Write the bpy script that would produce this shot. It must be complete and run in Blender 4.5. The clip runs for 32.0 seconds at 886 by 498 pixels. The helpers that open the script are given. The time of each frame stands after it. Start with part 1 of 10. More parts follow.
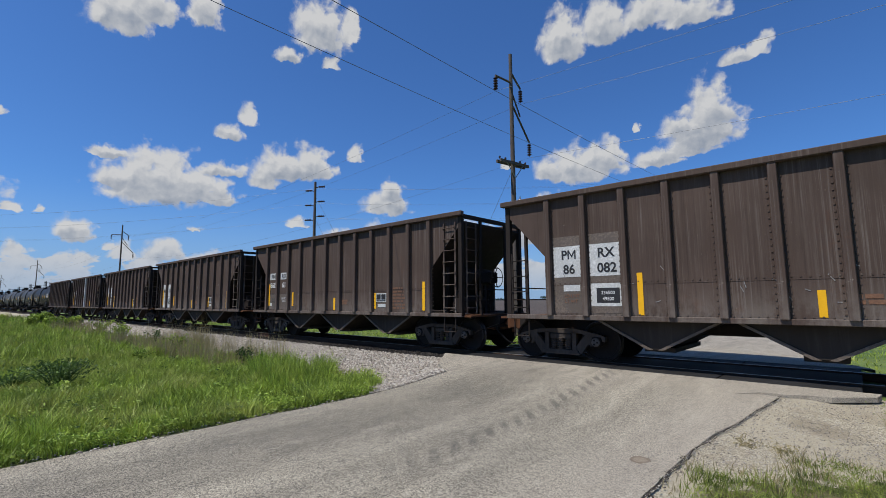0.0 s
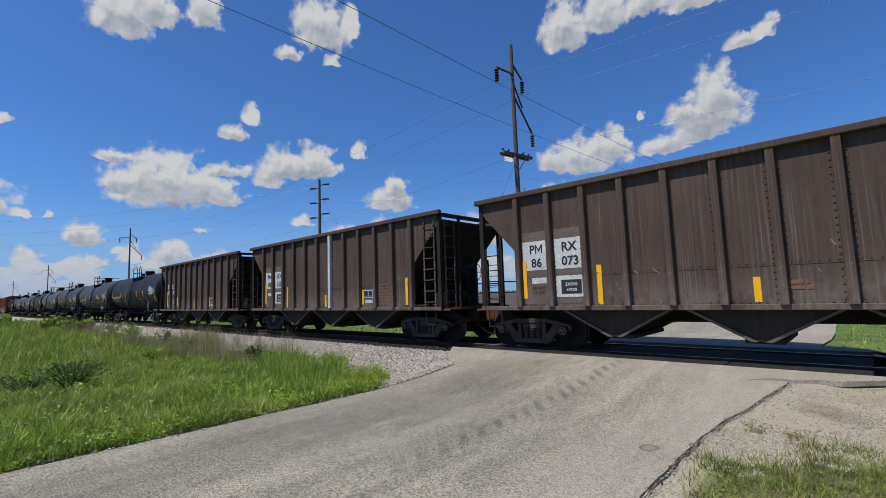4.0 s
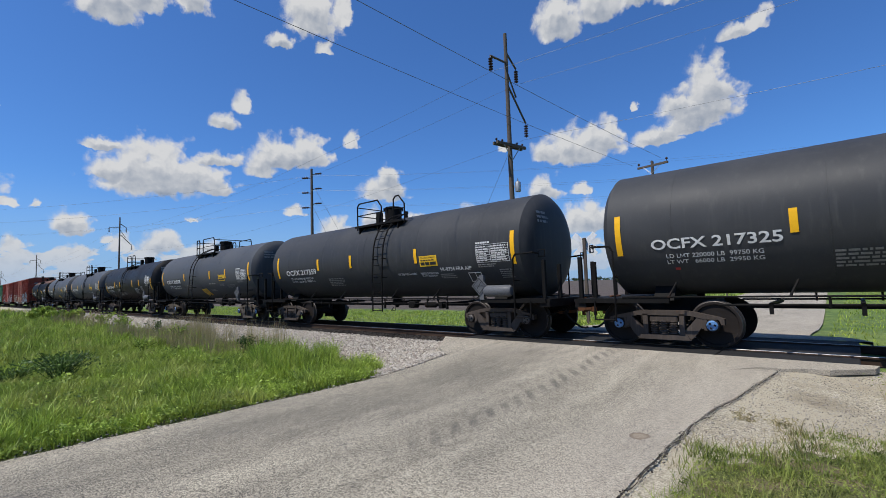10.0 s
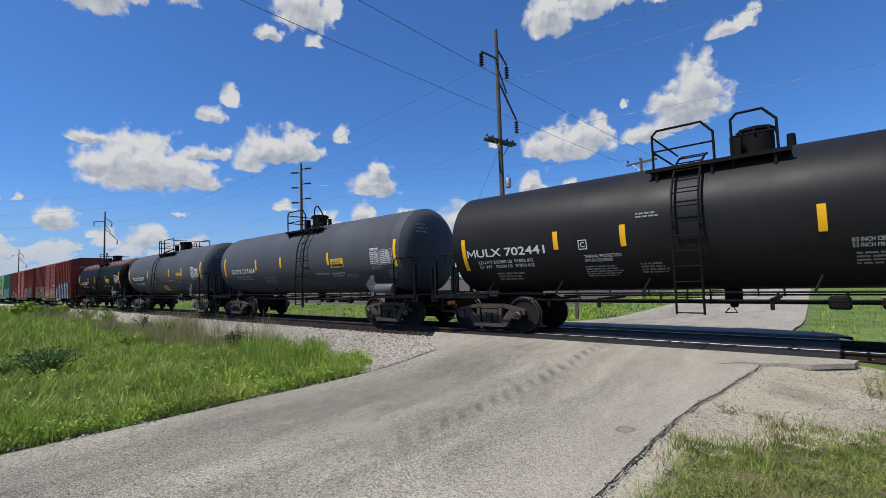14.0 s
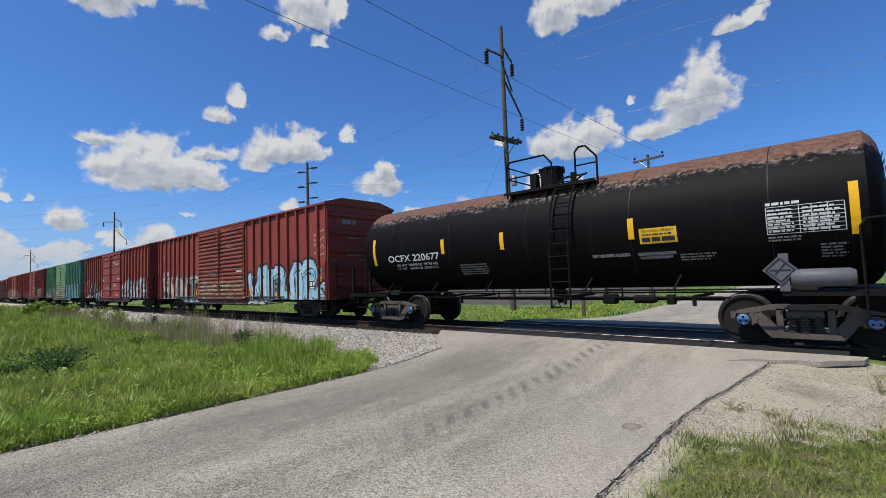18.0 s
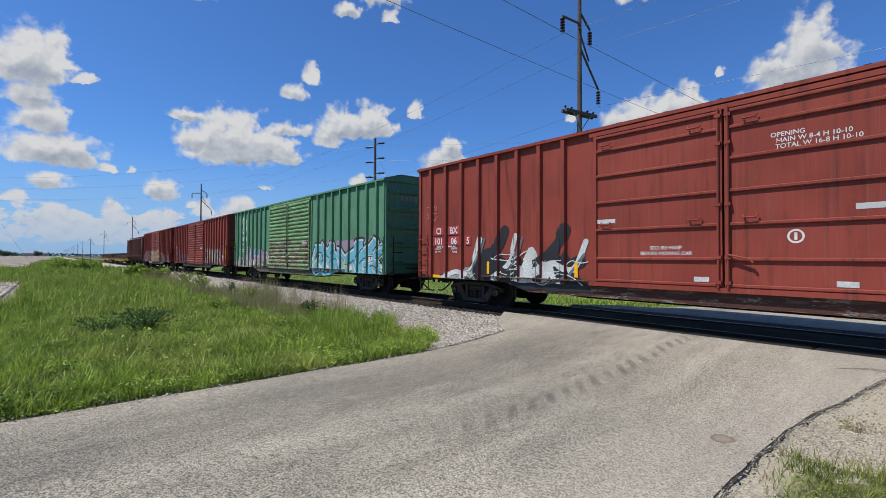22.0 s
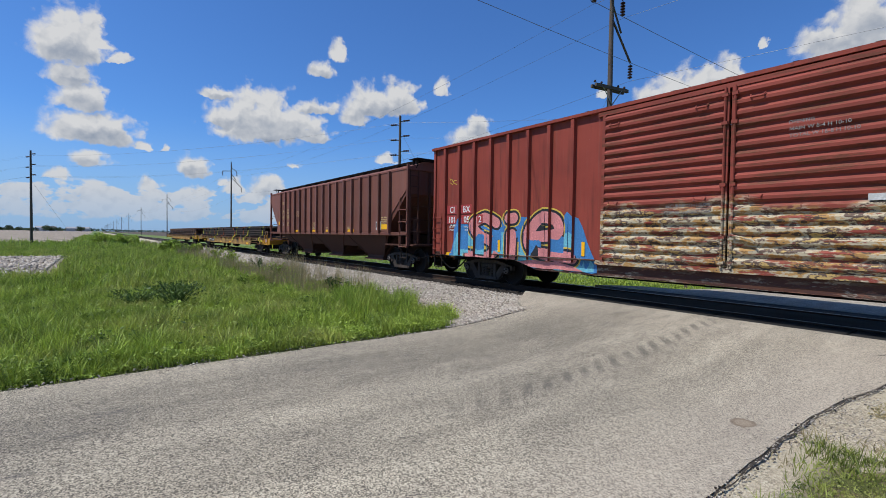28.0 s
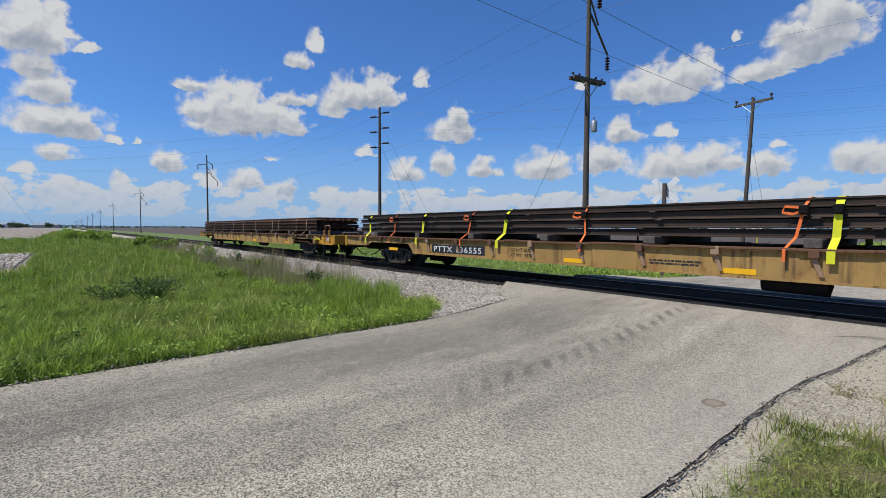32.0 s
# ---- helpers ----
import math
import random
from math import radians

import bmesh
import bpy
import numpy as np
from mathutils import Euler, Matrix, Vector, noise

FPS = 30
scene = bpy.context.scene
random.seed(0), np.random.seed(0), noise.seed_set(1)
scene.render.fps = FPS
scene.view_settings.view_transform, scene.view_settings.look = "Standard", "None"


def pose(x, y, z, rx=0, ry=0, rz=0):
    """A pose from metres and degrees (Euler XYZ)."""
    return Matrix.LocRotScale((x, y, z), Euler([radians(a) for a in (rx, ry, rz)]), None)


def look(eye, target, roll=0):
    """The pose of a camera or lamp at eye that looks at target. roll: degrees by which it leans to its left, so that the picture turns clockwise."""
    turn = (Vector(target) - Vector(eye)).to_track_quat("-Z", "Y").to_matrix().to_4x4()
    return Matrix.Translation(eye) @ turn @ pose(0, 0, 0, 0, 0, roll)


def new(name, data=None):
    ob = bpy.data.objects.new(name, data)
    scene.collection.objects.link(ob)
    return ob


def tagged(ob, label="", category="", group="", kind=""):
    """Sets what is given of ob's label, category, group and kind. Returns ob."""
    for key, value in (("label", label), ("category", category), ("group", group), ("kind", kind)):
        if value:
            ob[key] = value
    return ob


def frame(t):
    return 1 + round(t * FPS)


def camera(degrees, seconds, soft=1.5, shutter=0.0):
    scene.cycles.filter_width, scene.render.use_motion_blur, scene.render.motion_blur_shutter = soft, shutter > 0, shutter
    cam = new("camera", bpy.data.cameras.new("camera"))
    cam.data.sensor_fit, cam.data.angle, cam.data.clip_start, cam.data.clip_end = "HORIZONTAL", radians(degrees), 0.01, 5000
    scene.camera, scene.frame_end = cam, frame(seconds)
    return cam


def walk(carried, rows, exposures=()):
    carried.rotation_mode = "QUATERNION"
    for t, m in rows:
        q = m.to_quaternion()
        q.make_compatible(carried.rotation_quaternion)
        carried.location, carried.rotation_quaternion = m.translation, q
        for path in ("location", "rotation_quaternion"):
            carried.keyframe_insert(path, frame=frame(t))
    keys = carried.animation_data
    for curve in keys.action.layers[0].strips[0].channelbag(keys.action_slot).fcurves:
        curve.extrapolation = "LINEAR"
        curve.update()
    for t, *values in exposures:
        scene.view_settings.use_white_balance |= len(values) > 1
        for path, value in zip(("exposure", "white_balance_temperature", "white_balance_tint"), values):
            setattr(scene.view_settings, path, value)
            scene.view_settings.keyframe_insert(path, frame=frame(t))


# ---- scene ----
cam = camera(88.25, 32.0, soft=0.5)
# seconds, eye x y z, turn to the left of the +y axis, pitch, roll (degrees)
PATH = [
    (0.0, 0.036, -0.180, 1.423, 41.94, 6.40, -0.45),
    (0.5, 0.030, -0.170, 1.418, 41.95, 6.27, -0.54),
    (1.0, 0.033, -0.173, 1.418, 42.15, 6.19, -0.70),
    (1.5, 0.047, -0.177, 1.419, 42.46, 6.16, -1.09),
    (2.0, 0.065, -0.169, 1.416, 42.75, 6.25, -1.49),
    (2.5, 0.075, -0.169, 1.420, 43.04, 6.24, -1.70),
    (3.0, 0.065, -0.165, 1.415, 43.02, 6.09, -1.75),
    (3.5, 0.053, -0.167, 1.414, 42.82, 5.88, -1.80),
    (5.5, 0.067, -0.165, 1.419, 42.56, 5.35, -2.10),
    (6.0, 0.059, -0.157, 1.416, 42.49, 5.33, -2.05),
    (6.5, 0.052, -0.148, 1.409, 42.42, 5.29, -2.06),
    (7.0, 0.060, -0.145, 1.408, 42.42, 5.29, -2.05),
    (7.5, 0.063, -0.145, 1.412, 42.37, 5.26, -2.07),
    (8.0, 0.054, -0.137, 1.407, 42.27, 5.20, -2.03),
    (8.5, 0.040, -0.132, 1.407, 42.18, 4.98, -2.05),
    (9.0, 0.026, -0.100, 1.394, 42.08, 4.80, -2.04),
    (9.5, 0.029, -0.118, 1.402, 41.98, 4.61, -1.96),
    (10.0, 0.033, -0.122, 1.401, 41.89, 4.48, -1.86),
    (10.5, 0.035, -0.121, 1.403, 41.70, 4.28, -1.84),
    (11.0, 0.031, -0.115, 1.398, 41.39, 4.18, -1.85),
    (11.5, 0.048, -0.117, 1.401, 41.12, 4.07, -1.92),
    (12.0, 0.068, -0.129, 1.410, 40.96, 4.05, -2.16),
    (12.5, 0.062, -0.125, 1.404, 40.80, 3.96, -2.11),
    (13.0, 0.055, -0.121, 1.398, 40.73, 3.93, -2.01),
    (13.5, 0.051, -0.124, 1.397, 40.68, 3.90, -1.87),
    (14.0, 0.052, -0.128, 1.401, 40.69, 3.90, -1.78),
    (14.5, 0.054, -0.125, 1.397, 40.81, 3.93, -1.62),
    (16.5, 0.058, -0.119, 1.398, 41.11, 3.77, -1.70),
    (17.0, 0.058, -0.116, 1.400, 41.16, 3.79, -1.74),
    (17.5, 0.056, -0.117, 1.389, 41.24, 3.81, -1.78),
    (18.0, 0.071, -0.129, 1.391, 41.49, 3.74, -2.01),
    (18.5, 0.078, -0.126, 1.394, 41.60, 3.61, -2.28),
    (19.0, 0.083, -0.122, 1.396, 41.48, 3.37, -2.43),
    (19.5, 0.051, -0.113, 1.391, 41.58, 3.02, -2.31),
    (20.0, 0.025, -0.070, 1.402, 42.39, 2.69, -2.30),
    (20.5, 0.049, 0.050, 1.387, 44.81, 2.21, -2.24),
    (21.0, 0.061, 0.177, 1.424, 47.34, 1.67, -1.64),
    (21.5, -0.026, 0.187, 1.431, 48.80, 1.33, -0.67),
    (22.0, -0.227, 0.133, 1.427, 49.47, 1.06, 0.27),
    (22.5, -0.323, 0.104, 1.410, 49.82, 0.70, 1.23),
    (23.0, -0.217, 0.131, 1.412, 50.16, 0.42, 2.39),
    (23.5, -0.145, 0.171, 1.403, 50.65, 0.20, 3.01),
    (24.0, -0.165, 0.192, 1.413, 50.89, 0.09, 2.81),
    (24.5, -0.181, 0.216, 1.418, 50.88, 0.03, 2.26),
    (25.0, -0.187, 0.243, 1.411, 50.72, -0.17, 1.87),
    (25.5, -0.188, 0.268, 1.413, 50.68, -0.21, 1.45),
    (27.5, -0.187, 0.229, 1.407, 52.42, -1.31, 0.79),
    (28.0, -0.196, 0.231, 1.404, 52.61, -1.61, 0.86),
    (28.5, -0.196, 0.227, 1.399, 52.70, -1.89, 0.91),
    (29.0, -0.204, 0.240, 1.401, 52.73, -2.12, 0.90),
    (29.5, -0.197, 0.245, 1.405, 52.63, -2.20, 0.91),
    (30.0, -0.188, 0.228, 1.411, 52.40, -2.20, 0.91),
    (30.5, -0.175, 0.211, 1.409, 52.15, -2.20, 0.86),
    (31.0, -0.158, 0.201, 1.404, 51.86, -2.23, 0.77),
    (31.5, -0.157, 0.193, 1.391, 51.27, -2.32, 0.63),
    (32.0, -0.148, 0.204, 1.389, 50.29, -2.53, 0.23),
]


def aim(x, y, z, yaw, pitch, roll):
    return pose(x, y, z) @ pose(0, 0, 0, 0, 0, yaw) @ pose(0, 0, 0, 90 + pitch) @ pose(0, 0, 0, 0, 0, roll)


walk(cam, [(t, aim(*row)) for t, *row in PATH],
     [(0.0, -0.18), (7.0, -0.18), (9.5, -0.04), (20.0, -0.03), (26.0, -0.02), (32.0, -0.09)])

# ---- light ----
SUN_EL, SUN_AZ = 61.0, 22.0     # the sun stands behind the viewer, a little to the left
sun = new("sun", bpy.data.lights.new("sun", "SUN"))
sun.data.energy, sun.data.angle, sun.data.color = 5.0, radians(0.53), (1.0, 0.96, 0.9)
sun.matrix_world = look((-40 * math.sin(radians(SUN_AZ)) * 1, -40, 40 * math.tan(radians(SUN_EL))), (0, 0, 0))
tagged(sun, kind="structure")

# cumulus heads: turn to the left of +y, height of the base, half width, height above the base (degrees)
GREAT_CLOUD = [(74.4, 10.6, 5.6, 5.3), (75.7, 11.3, 2.9, 4.9), (71.3, 11.1, 4.3, 3.8), (68.9, 10.9, 2.4, 1.9), (78.4, 11.8, 1.8, 2.1), (68.5, 14.3, 3.2, 1.2), (78.9, 14.8, 2.1, 1.0)]
SECOND_CLOUD = [(61.3, 14.4, 4.0, 3.4), (58.3, 14.8, 2.5, 3.6), (63.7, 13.3, 2.1, 2.6), (67.8, 18.4, 1.6, 1.6), (65.8, 20.2, 1.2, 2.2), (53.0, 17.1, 1.0, 1.8),
                (49.0, 10.8, 3.4, 2.6), (48.4, 12.4, 1.7, 2.5), (59.8, 9.0, 1.4, 0.9)]
TOP_CLOUDS = [(78.8, 26.8, 3.2, 4.8), (76.1, 28.5, 2.7, 3.4), (70.9, 29.4, 1.8, 3.5), (57.6, 29.2, 3.6, 5.4), (61.4, 27.4, 1.8, 1.5), (56.3, 27.3, 1.2, 1.2), (53.9, 30.3, 1.3, 3.5),
              (26.3, 28.0, 3.0, 4.9), (21.5, 29.0, 3.0, 4.2), (7.8, 24.0, 1.6, 1.3), (5.7, 24.2, 1.2, 1.7), (11.5, 28.8, 3.6, 2.6), (16.2, 29.6, 3.4, 2.8)]
RIGHT_CLOUD = [(11.4, 16.4, 4.0, 4.5), (10.4, 18.1, 2.5, 4.7), (13.1, 17.8, 2.7, 2.3), (15.8, 15.1, 3.0, 1.8), (13.4, 15.6, 3.4, 1.5), (18.2, 19.2, 0.4, 0.8),
               (24.8, 14.2, 4.9, 3.8), (22.1, 15.2, 2.8, 3.4), (28.3, 14.6, 2.3, 2.6), (33.8, 16.2, 0.8, 0.9)]
LEFT_TOWER = [(92.1, 15.7, 2.9, 4.6), (90.0, 17.6, 1.4, 3.3), (88.0, 16.6, 1.1, 0.9), (91.7, 13.9, 2.2, 1.9), (91.0, 11.6, 2.3, 3.1), (89.9, 8.7, 4.3, 3.0), (91.8, 9.2, 1.7, 1.7),
              (88.9, 9.3, 2.1, 2.3), (90.5, 6.3, 1.6, 1.5), (93.0, 5.0, 1.1, 1.0), (83.8, 8.6, 0.5, 0.8), (81.2, 6.2, 1.8, 2.1), (86.0, 8.4, 0.7, 1.2), (78.3, 5.4, 0.6, 0.8), (70.6, 7.9, 0.8, 0.6)]
LOW_CLOUDS = [(85.5, 4.4, 0.9, 1.3), (73.8, 4.5, 2.3, 2.1), (77.3, 4.4, 1.3, 1.6), (69.2, 4.2, 1.7, 1.5), (55.0, 6.1, 2.4, 2.3), (50.4, 6.9, 1.7, 2.9), (45.3, 6.4, 2.1, 2.1), (38.1, 6.2, 3.5, 3.2),
              (31.3, 6.7, 2.8, 3.6), (28.9, 10.1, 2.1, 2.7), (24.5, 10.2, 1.5, 1.4), (23.8, 5.8, 4.3, 3.7), (19.5, 6.4, 2.4, 2.8), (15.0, 5.7, 2.4, 2.3), (14.2, 8.5, 0.9, 0.8),
              (8.4, 5.5, 2.2, 3.0), (6.2, 5.2, 1.5, 2.4), (3.5, 4.7, 1.4, 1.4), (2.1, 3.1, 3.7, 1.7), (-0.9, 4.4, 0.7, 2.6)]
CLOUDS = GREAT_CLOUD + SECOND_CLOUD + TOP_CLOUDS + RIGHT_CLOUD + LEFT_TOWER + LOW_CLOUDS


class Nodes:
    """A short way to write node trees."""

    def __init__(self, tree):
        self.tree = tree

    def add(self, kind, inputs=(), **settings):
        n = self.tree.nodes.new(kind)
        if "operation" in settings:
            n.operation = settings["operation"]
        if "use_clamp" in settings:
            n.use_clamp = settings["use_clamp"]
        if "interpolation_type" in settings:
            n.interpolation_type = settings["interpolation_type"]
        if "data_type" in settings:
            n.data_type, n.blend_type = settings["data_type"], settings["blend_type"]
        if "node_tree" in settings:
            n.node_tree = settings["node_tree"]
        for k, v in dict(inputs).items():
            if isinstance(v, bpy.types.NodeSocket):
                self.tree.links.new(v, n.inputs[k])
            else:
                n.inputs[k].default_value = v
        return n

    def math(self, op, a, b=0.0, clamp=False):
        return self.add("ShaderNodeMath", {0: a, 1: b}, operation=op, use_clamp=clamp).outputs[0]

    def vec(self, op, a, b=(0, 0, 0)):
        n = self.add("ShaderNodeVectorMath", {0: a, 1: b}, operation=op)
        return n.outputs["Value"] if op in ("LENGTH", "DOT_PRODUCT") else n.outputs[0]

    def noise(self, vector, scale, detail=4.0, rough=0.55, out=0):
        return self.add("ShaderNodeTexNoise", {"Vector": vector, "Scale": scale, "Detail": detail, "Roughness": rough}).outputs[out]

    def ramp(self, value, lo, hi, a=0.0, b=1.0, smooth=True):
        return self.add("ShaderNodeMapRange", {0: value, 1: lo, 2: hi, 3: a, 4: b}, interpolation_type="SMOOTHSTEP" if smooth else "LINEAR").outputs[0]

    def mix(self, factor, a, b, blend="MIX"):
        n = self.add("ShaderNodeMix", {0: factor, 6: a, 7: b}, data_type="RGBA", blend_type=blend)
        return n.outputs[2]


def build_world():
    world = bpy.data.worlds.new("sky")
    scene.world = world
    world.use_nodes = True
    tree = world.node_tree
    tree.nodes.clear()
    n = Nodes(tree)
    sky = n.add("ShaderNodeTexSky")
    sky.sky_type, sky.sun_disc, sky.sun_elevation, sky.sun_rotation = "NISHITA", False, radians(SUN_EL), radians(180 + SUN_AZ)
    sky.altitude, sky.air_density, sky.dust_density, sky.ozone_density = 200.0, 1.0, 0.6, 2.2
    d = n.add("ShaderNodeTexCoord").outputs["Generated"]
    s = n.add("ShaderNodeSeparateXYZ", {0: d})
    deg = 180 / math.pi
    az = n.math("MULTIPLY", n.math("ARCTAN2", n.math("MULTIPLY", s.outputs[0], -1.0), s.outputs[1]), deg)
    el = n.math("MULTIPLY", n.math("ARCSINE", s.outputs[2]), deg)
    p = n.add("ShaderNodeCombineXYZ", {0: az, 1: el}).outputs[0]
    # each head is a dome on a flat base; shade gathers in its lower part
    wob = n.vec("SUBTRACT", n.noise(p, 0.55, 4.0, 0.6, 1), (0.5, 0.5, 0.5))
    q = n.vec("ADD", p, n.vec("MULTIPLY", wob, (2.4, 1.7, 0)))
    best, deep = None, None
    for a, e, w, h in CLOUDS:
        r = n.vec("SUBTRACT", q, (a, e + 0.16 * h, 0))
        u = n.vec("MULTIPLY", r, (1.0 / w, 1.06 / h, 0))
        u = n.vec("MAXIMUM", u, n.vec("MULTIPLY", r, (-1.0 / w, -4.2 / h, 0)))
        far = n.vec("LENGTH", u)
        best = far if best is None else n.math("MINIMUM", best, far)
        if w > 1.5:
            low = n.vec("LENGTH", n.vec("MULTIPLY", n.vec("SUBTRACT", r, (-0.10 * w, -0.06 * h, 0)), (0.95 / w, 2.1 / h, 0)))
            deep = low if deep is None else n.math("MINIMUM", deep, low)
    def heads(v, scale):
        k = n.add("ShaderNodeTexVoronoi", {"Vector": v, "Scale": scale})
        k.feature = "SMOOTH_F1"
        k.inputs["Smoothness"].default_value = 0.6
        return n.math("SUBTRACT", 0.5, k.outputs["Distance"])
    def billow(v):
        return n.math("ADD", n.math("MULTIPLY", n.math("SUBTRACT", n.noise(v, 0.55, 7.0, 0.54), 0.5), 1.75),
                      n.math("ADD", n.math("MULTIPLY", heads(v, 0.7), 0.40), n.math("MULTIPLY", heads(v, 1.9), 0.14)))
    soft = n.vec("ADD", p, n.vec("MULTIPLY", wob, (0.9, 0.9, 0)))
    lump = billow(soft)
    over = billow(n.vec("ADD", soft, (0.30, 0.55, 0)))
    # the bank of small clouds far off, low over the land
    bank = n.noise(n.vec("MULTIPLY", p, (0.55, 1.0, 0)), 0.50, 4.0, 0.55)
    band = n.math("MULTIPLY", n.ramp(el, 0.2, 2.0), n.ramp(el, 6.6, 3.6))
    bank = n.math("SUBTRACT", n.math("MULTIPLY", n.math("MULTIPLY", n.ramp(bank, 0.30, 0.58), band), 1.7), 0.85)
    # clouds on the rest of the sky
    rest = n.ramp(n.noise(n.vec("MULTIPLY", p, (0.5, 1.0, 0)), 0.09, 6.0, 0.6), 0.56, 0.7)
    away = n.math("MAXIMUM", n.ramp(az, 97.0, 110.0), n.math("MAXIMUM", n.ramp(az, -7.0, -20.0), n.ramp(el, 36.0, 45.0)))
    rest = n.math("SUBTRACT", n.math("MULTIPLY", n.math("MULTIPLY", rest, away), 1.6), 1.0)
    body = n.math("MAXIMUM", n.math("SUBTRACT", 1.0, best), n.math("MAXIMUM", bank, rest))
    field = n.math("ADD", body, n.math("MULTIPLY", lump, 0.80))
    cover = n.ramp(field, -0.13, 0.36)
    cover = n.math("MULTIPLY", cover, n.ramp(el, 0.0, 5.0, 0.60, 0.97))
    # white where a head faces the sun, blue-grey on the underside
    gloom = n.math("MULTIPLY", n.ramp(deep, 1.1, 0.25), n.ramp(n.noise(soft, 0.55, 4.0, 0.55), 0.30, 0.62, 0.45, 1.0))
    lit = n.math("ADD", 0.90, n.math("MULTIPLY", n.math("SUBTRACT", lump, over), 0.62))
    lit = n.math("SUBTRACT", lit, n.math("MULTIPLY", gloom, 0.60), clamp=True)
    shade = n.mix(n.ramp(lit, 0.0, 0.9, smooth=False), (0.27, 0.34, 0.46, 1), (0.86, 0.865, 0.87, 1))
    haze = n.ramp(el, 8.0, 0.0)
    shade = n.mix(n.math("MULTIPLY", haze, 0.62), shade, (0.42, 0.55, 0.76, 1))
    blue = n.mix(1.0, sky.outputs[0], (0.051, 0.090, 0.144, 1), "MULTIPLY")
    blue = n.mix(n.ramp(el, 13.0, -1.0, 0.0, 0.75), blue, (0.30, 0.46, 0.74, 1))
    air = n.add("ShaderNodeBackground", {0: blue, 1: 1.0})
    cloud = n.add("ShaderNodeBackground", {0: shade, 1: 0.80})
    both = n.add("ShaderNodeMixShader", {0: cover, 1: air.outputs[0], 2: cloud.outputs[0]})
    n.add("ShaderNodeOutputWorld", {0: both.outputs[0]})
    world.cycles.sampling_method = "MANUAL"
    world.cycles.sample_map_resolution = 512


build_world()

# ---- materials ----
def material(name, build):
    m = bpy.data.materials.new(name)
    m.use_nodes = True
    m.node_tree.nodes.clear()
    n = Nodes(m.node_tree)
    bsdf = n.add("ShaderNodeBsdfPrincipled")
    n.add("ShaderNodeOutputMaterial", {0: bsdf.outputs[0]})
    build(n, bsdf)
    return m


def link(n, out, bsdf, name):
    n.tree.links.new(out, bsdf.inputs[name])


def bump(n, height, bsdf, distance=0.01, strength=0.6):
    link(n, n.add("ShaderNodeBump", {"Strength": strength, "Distance": distance, "Height": height}).outputs[0], bsdf, "Normal")


def rgb(c, k=1.0):
    return (c[0] * k, c[1] * k, c[2] * k, 1)


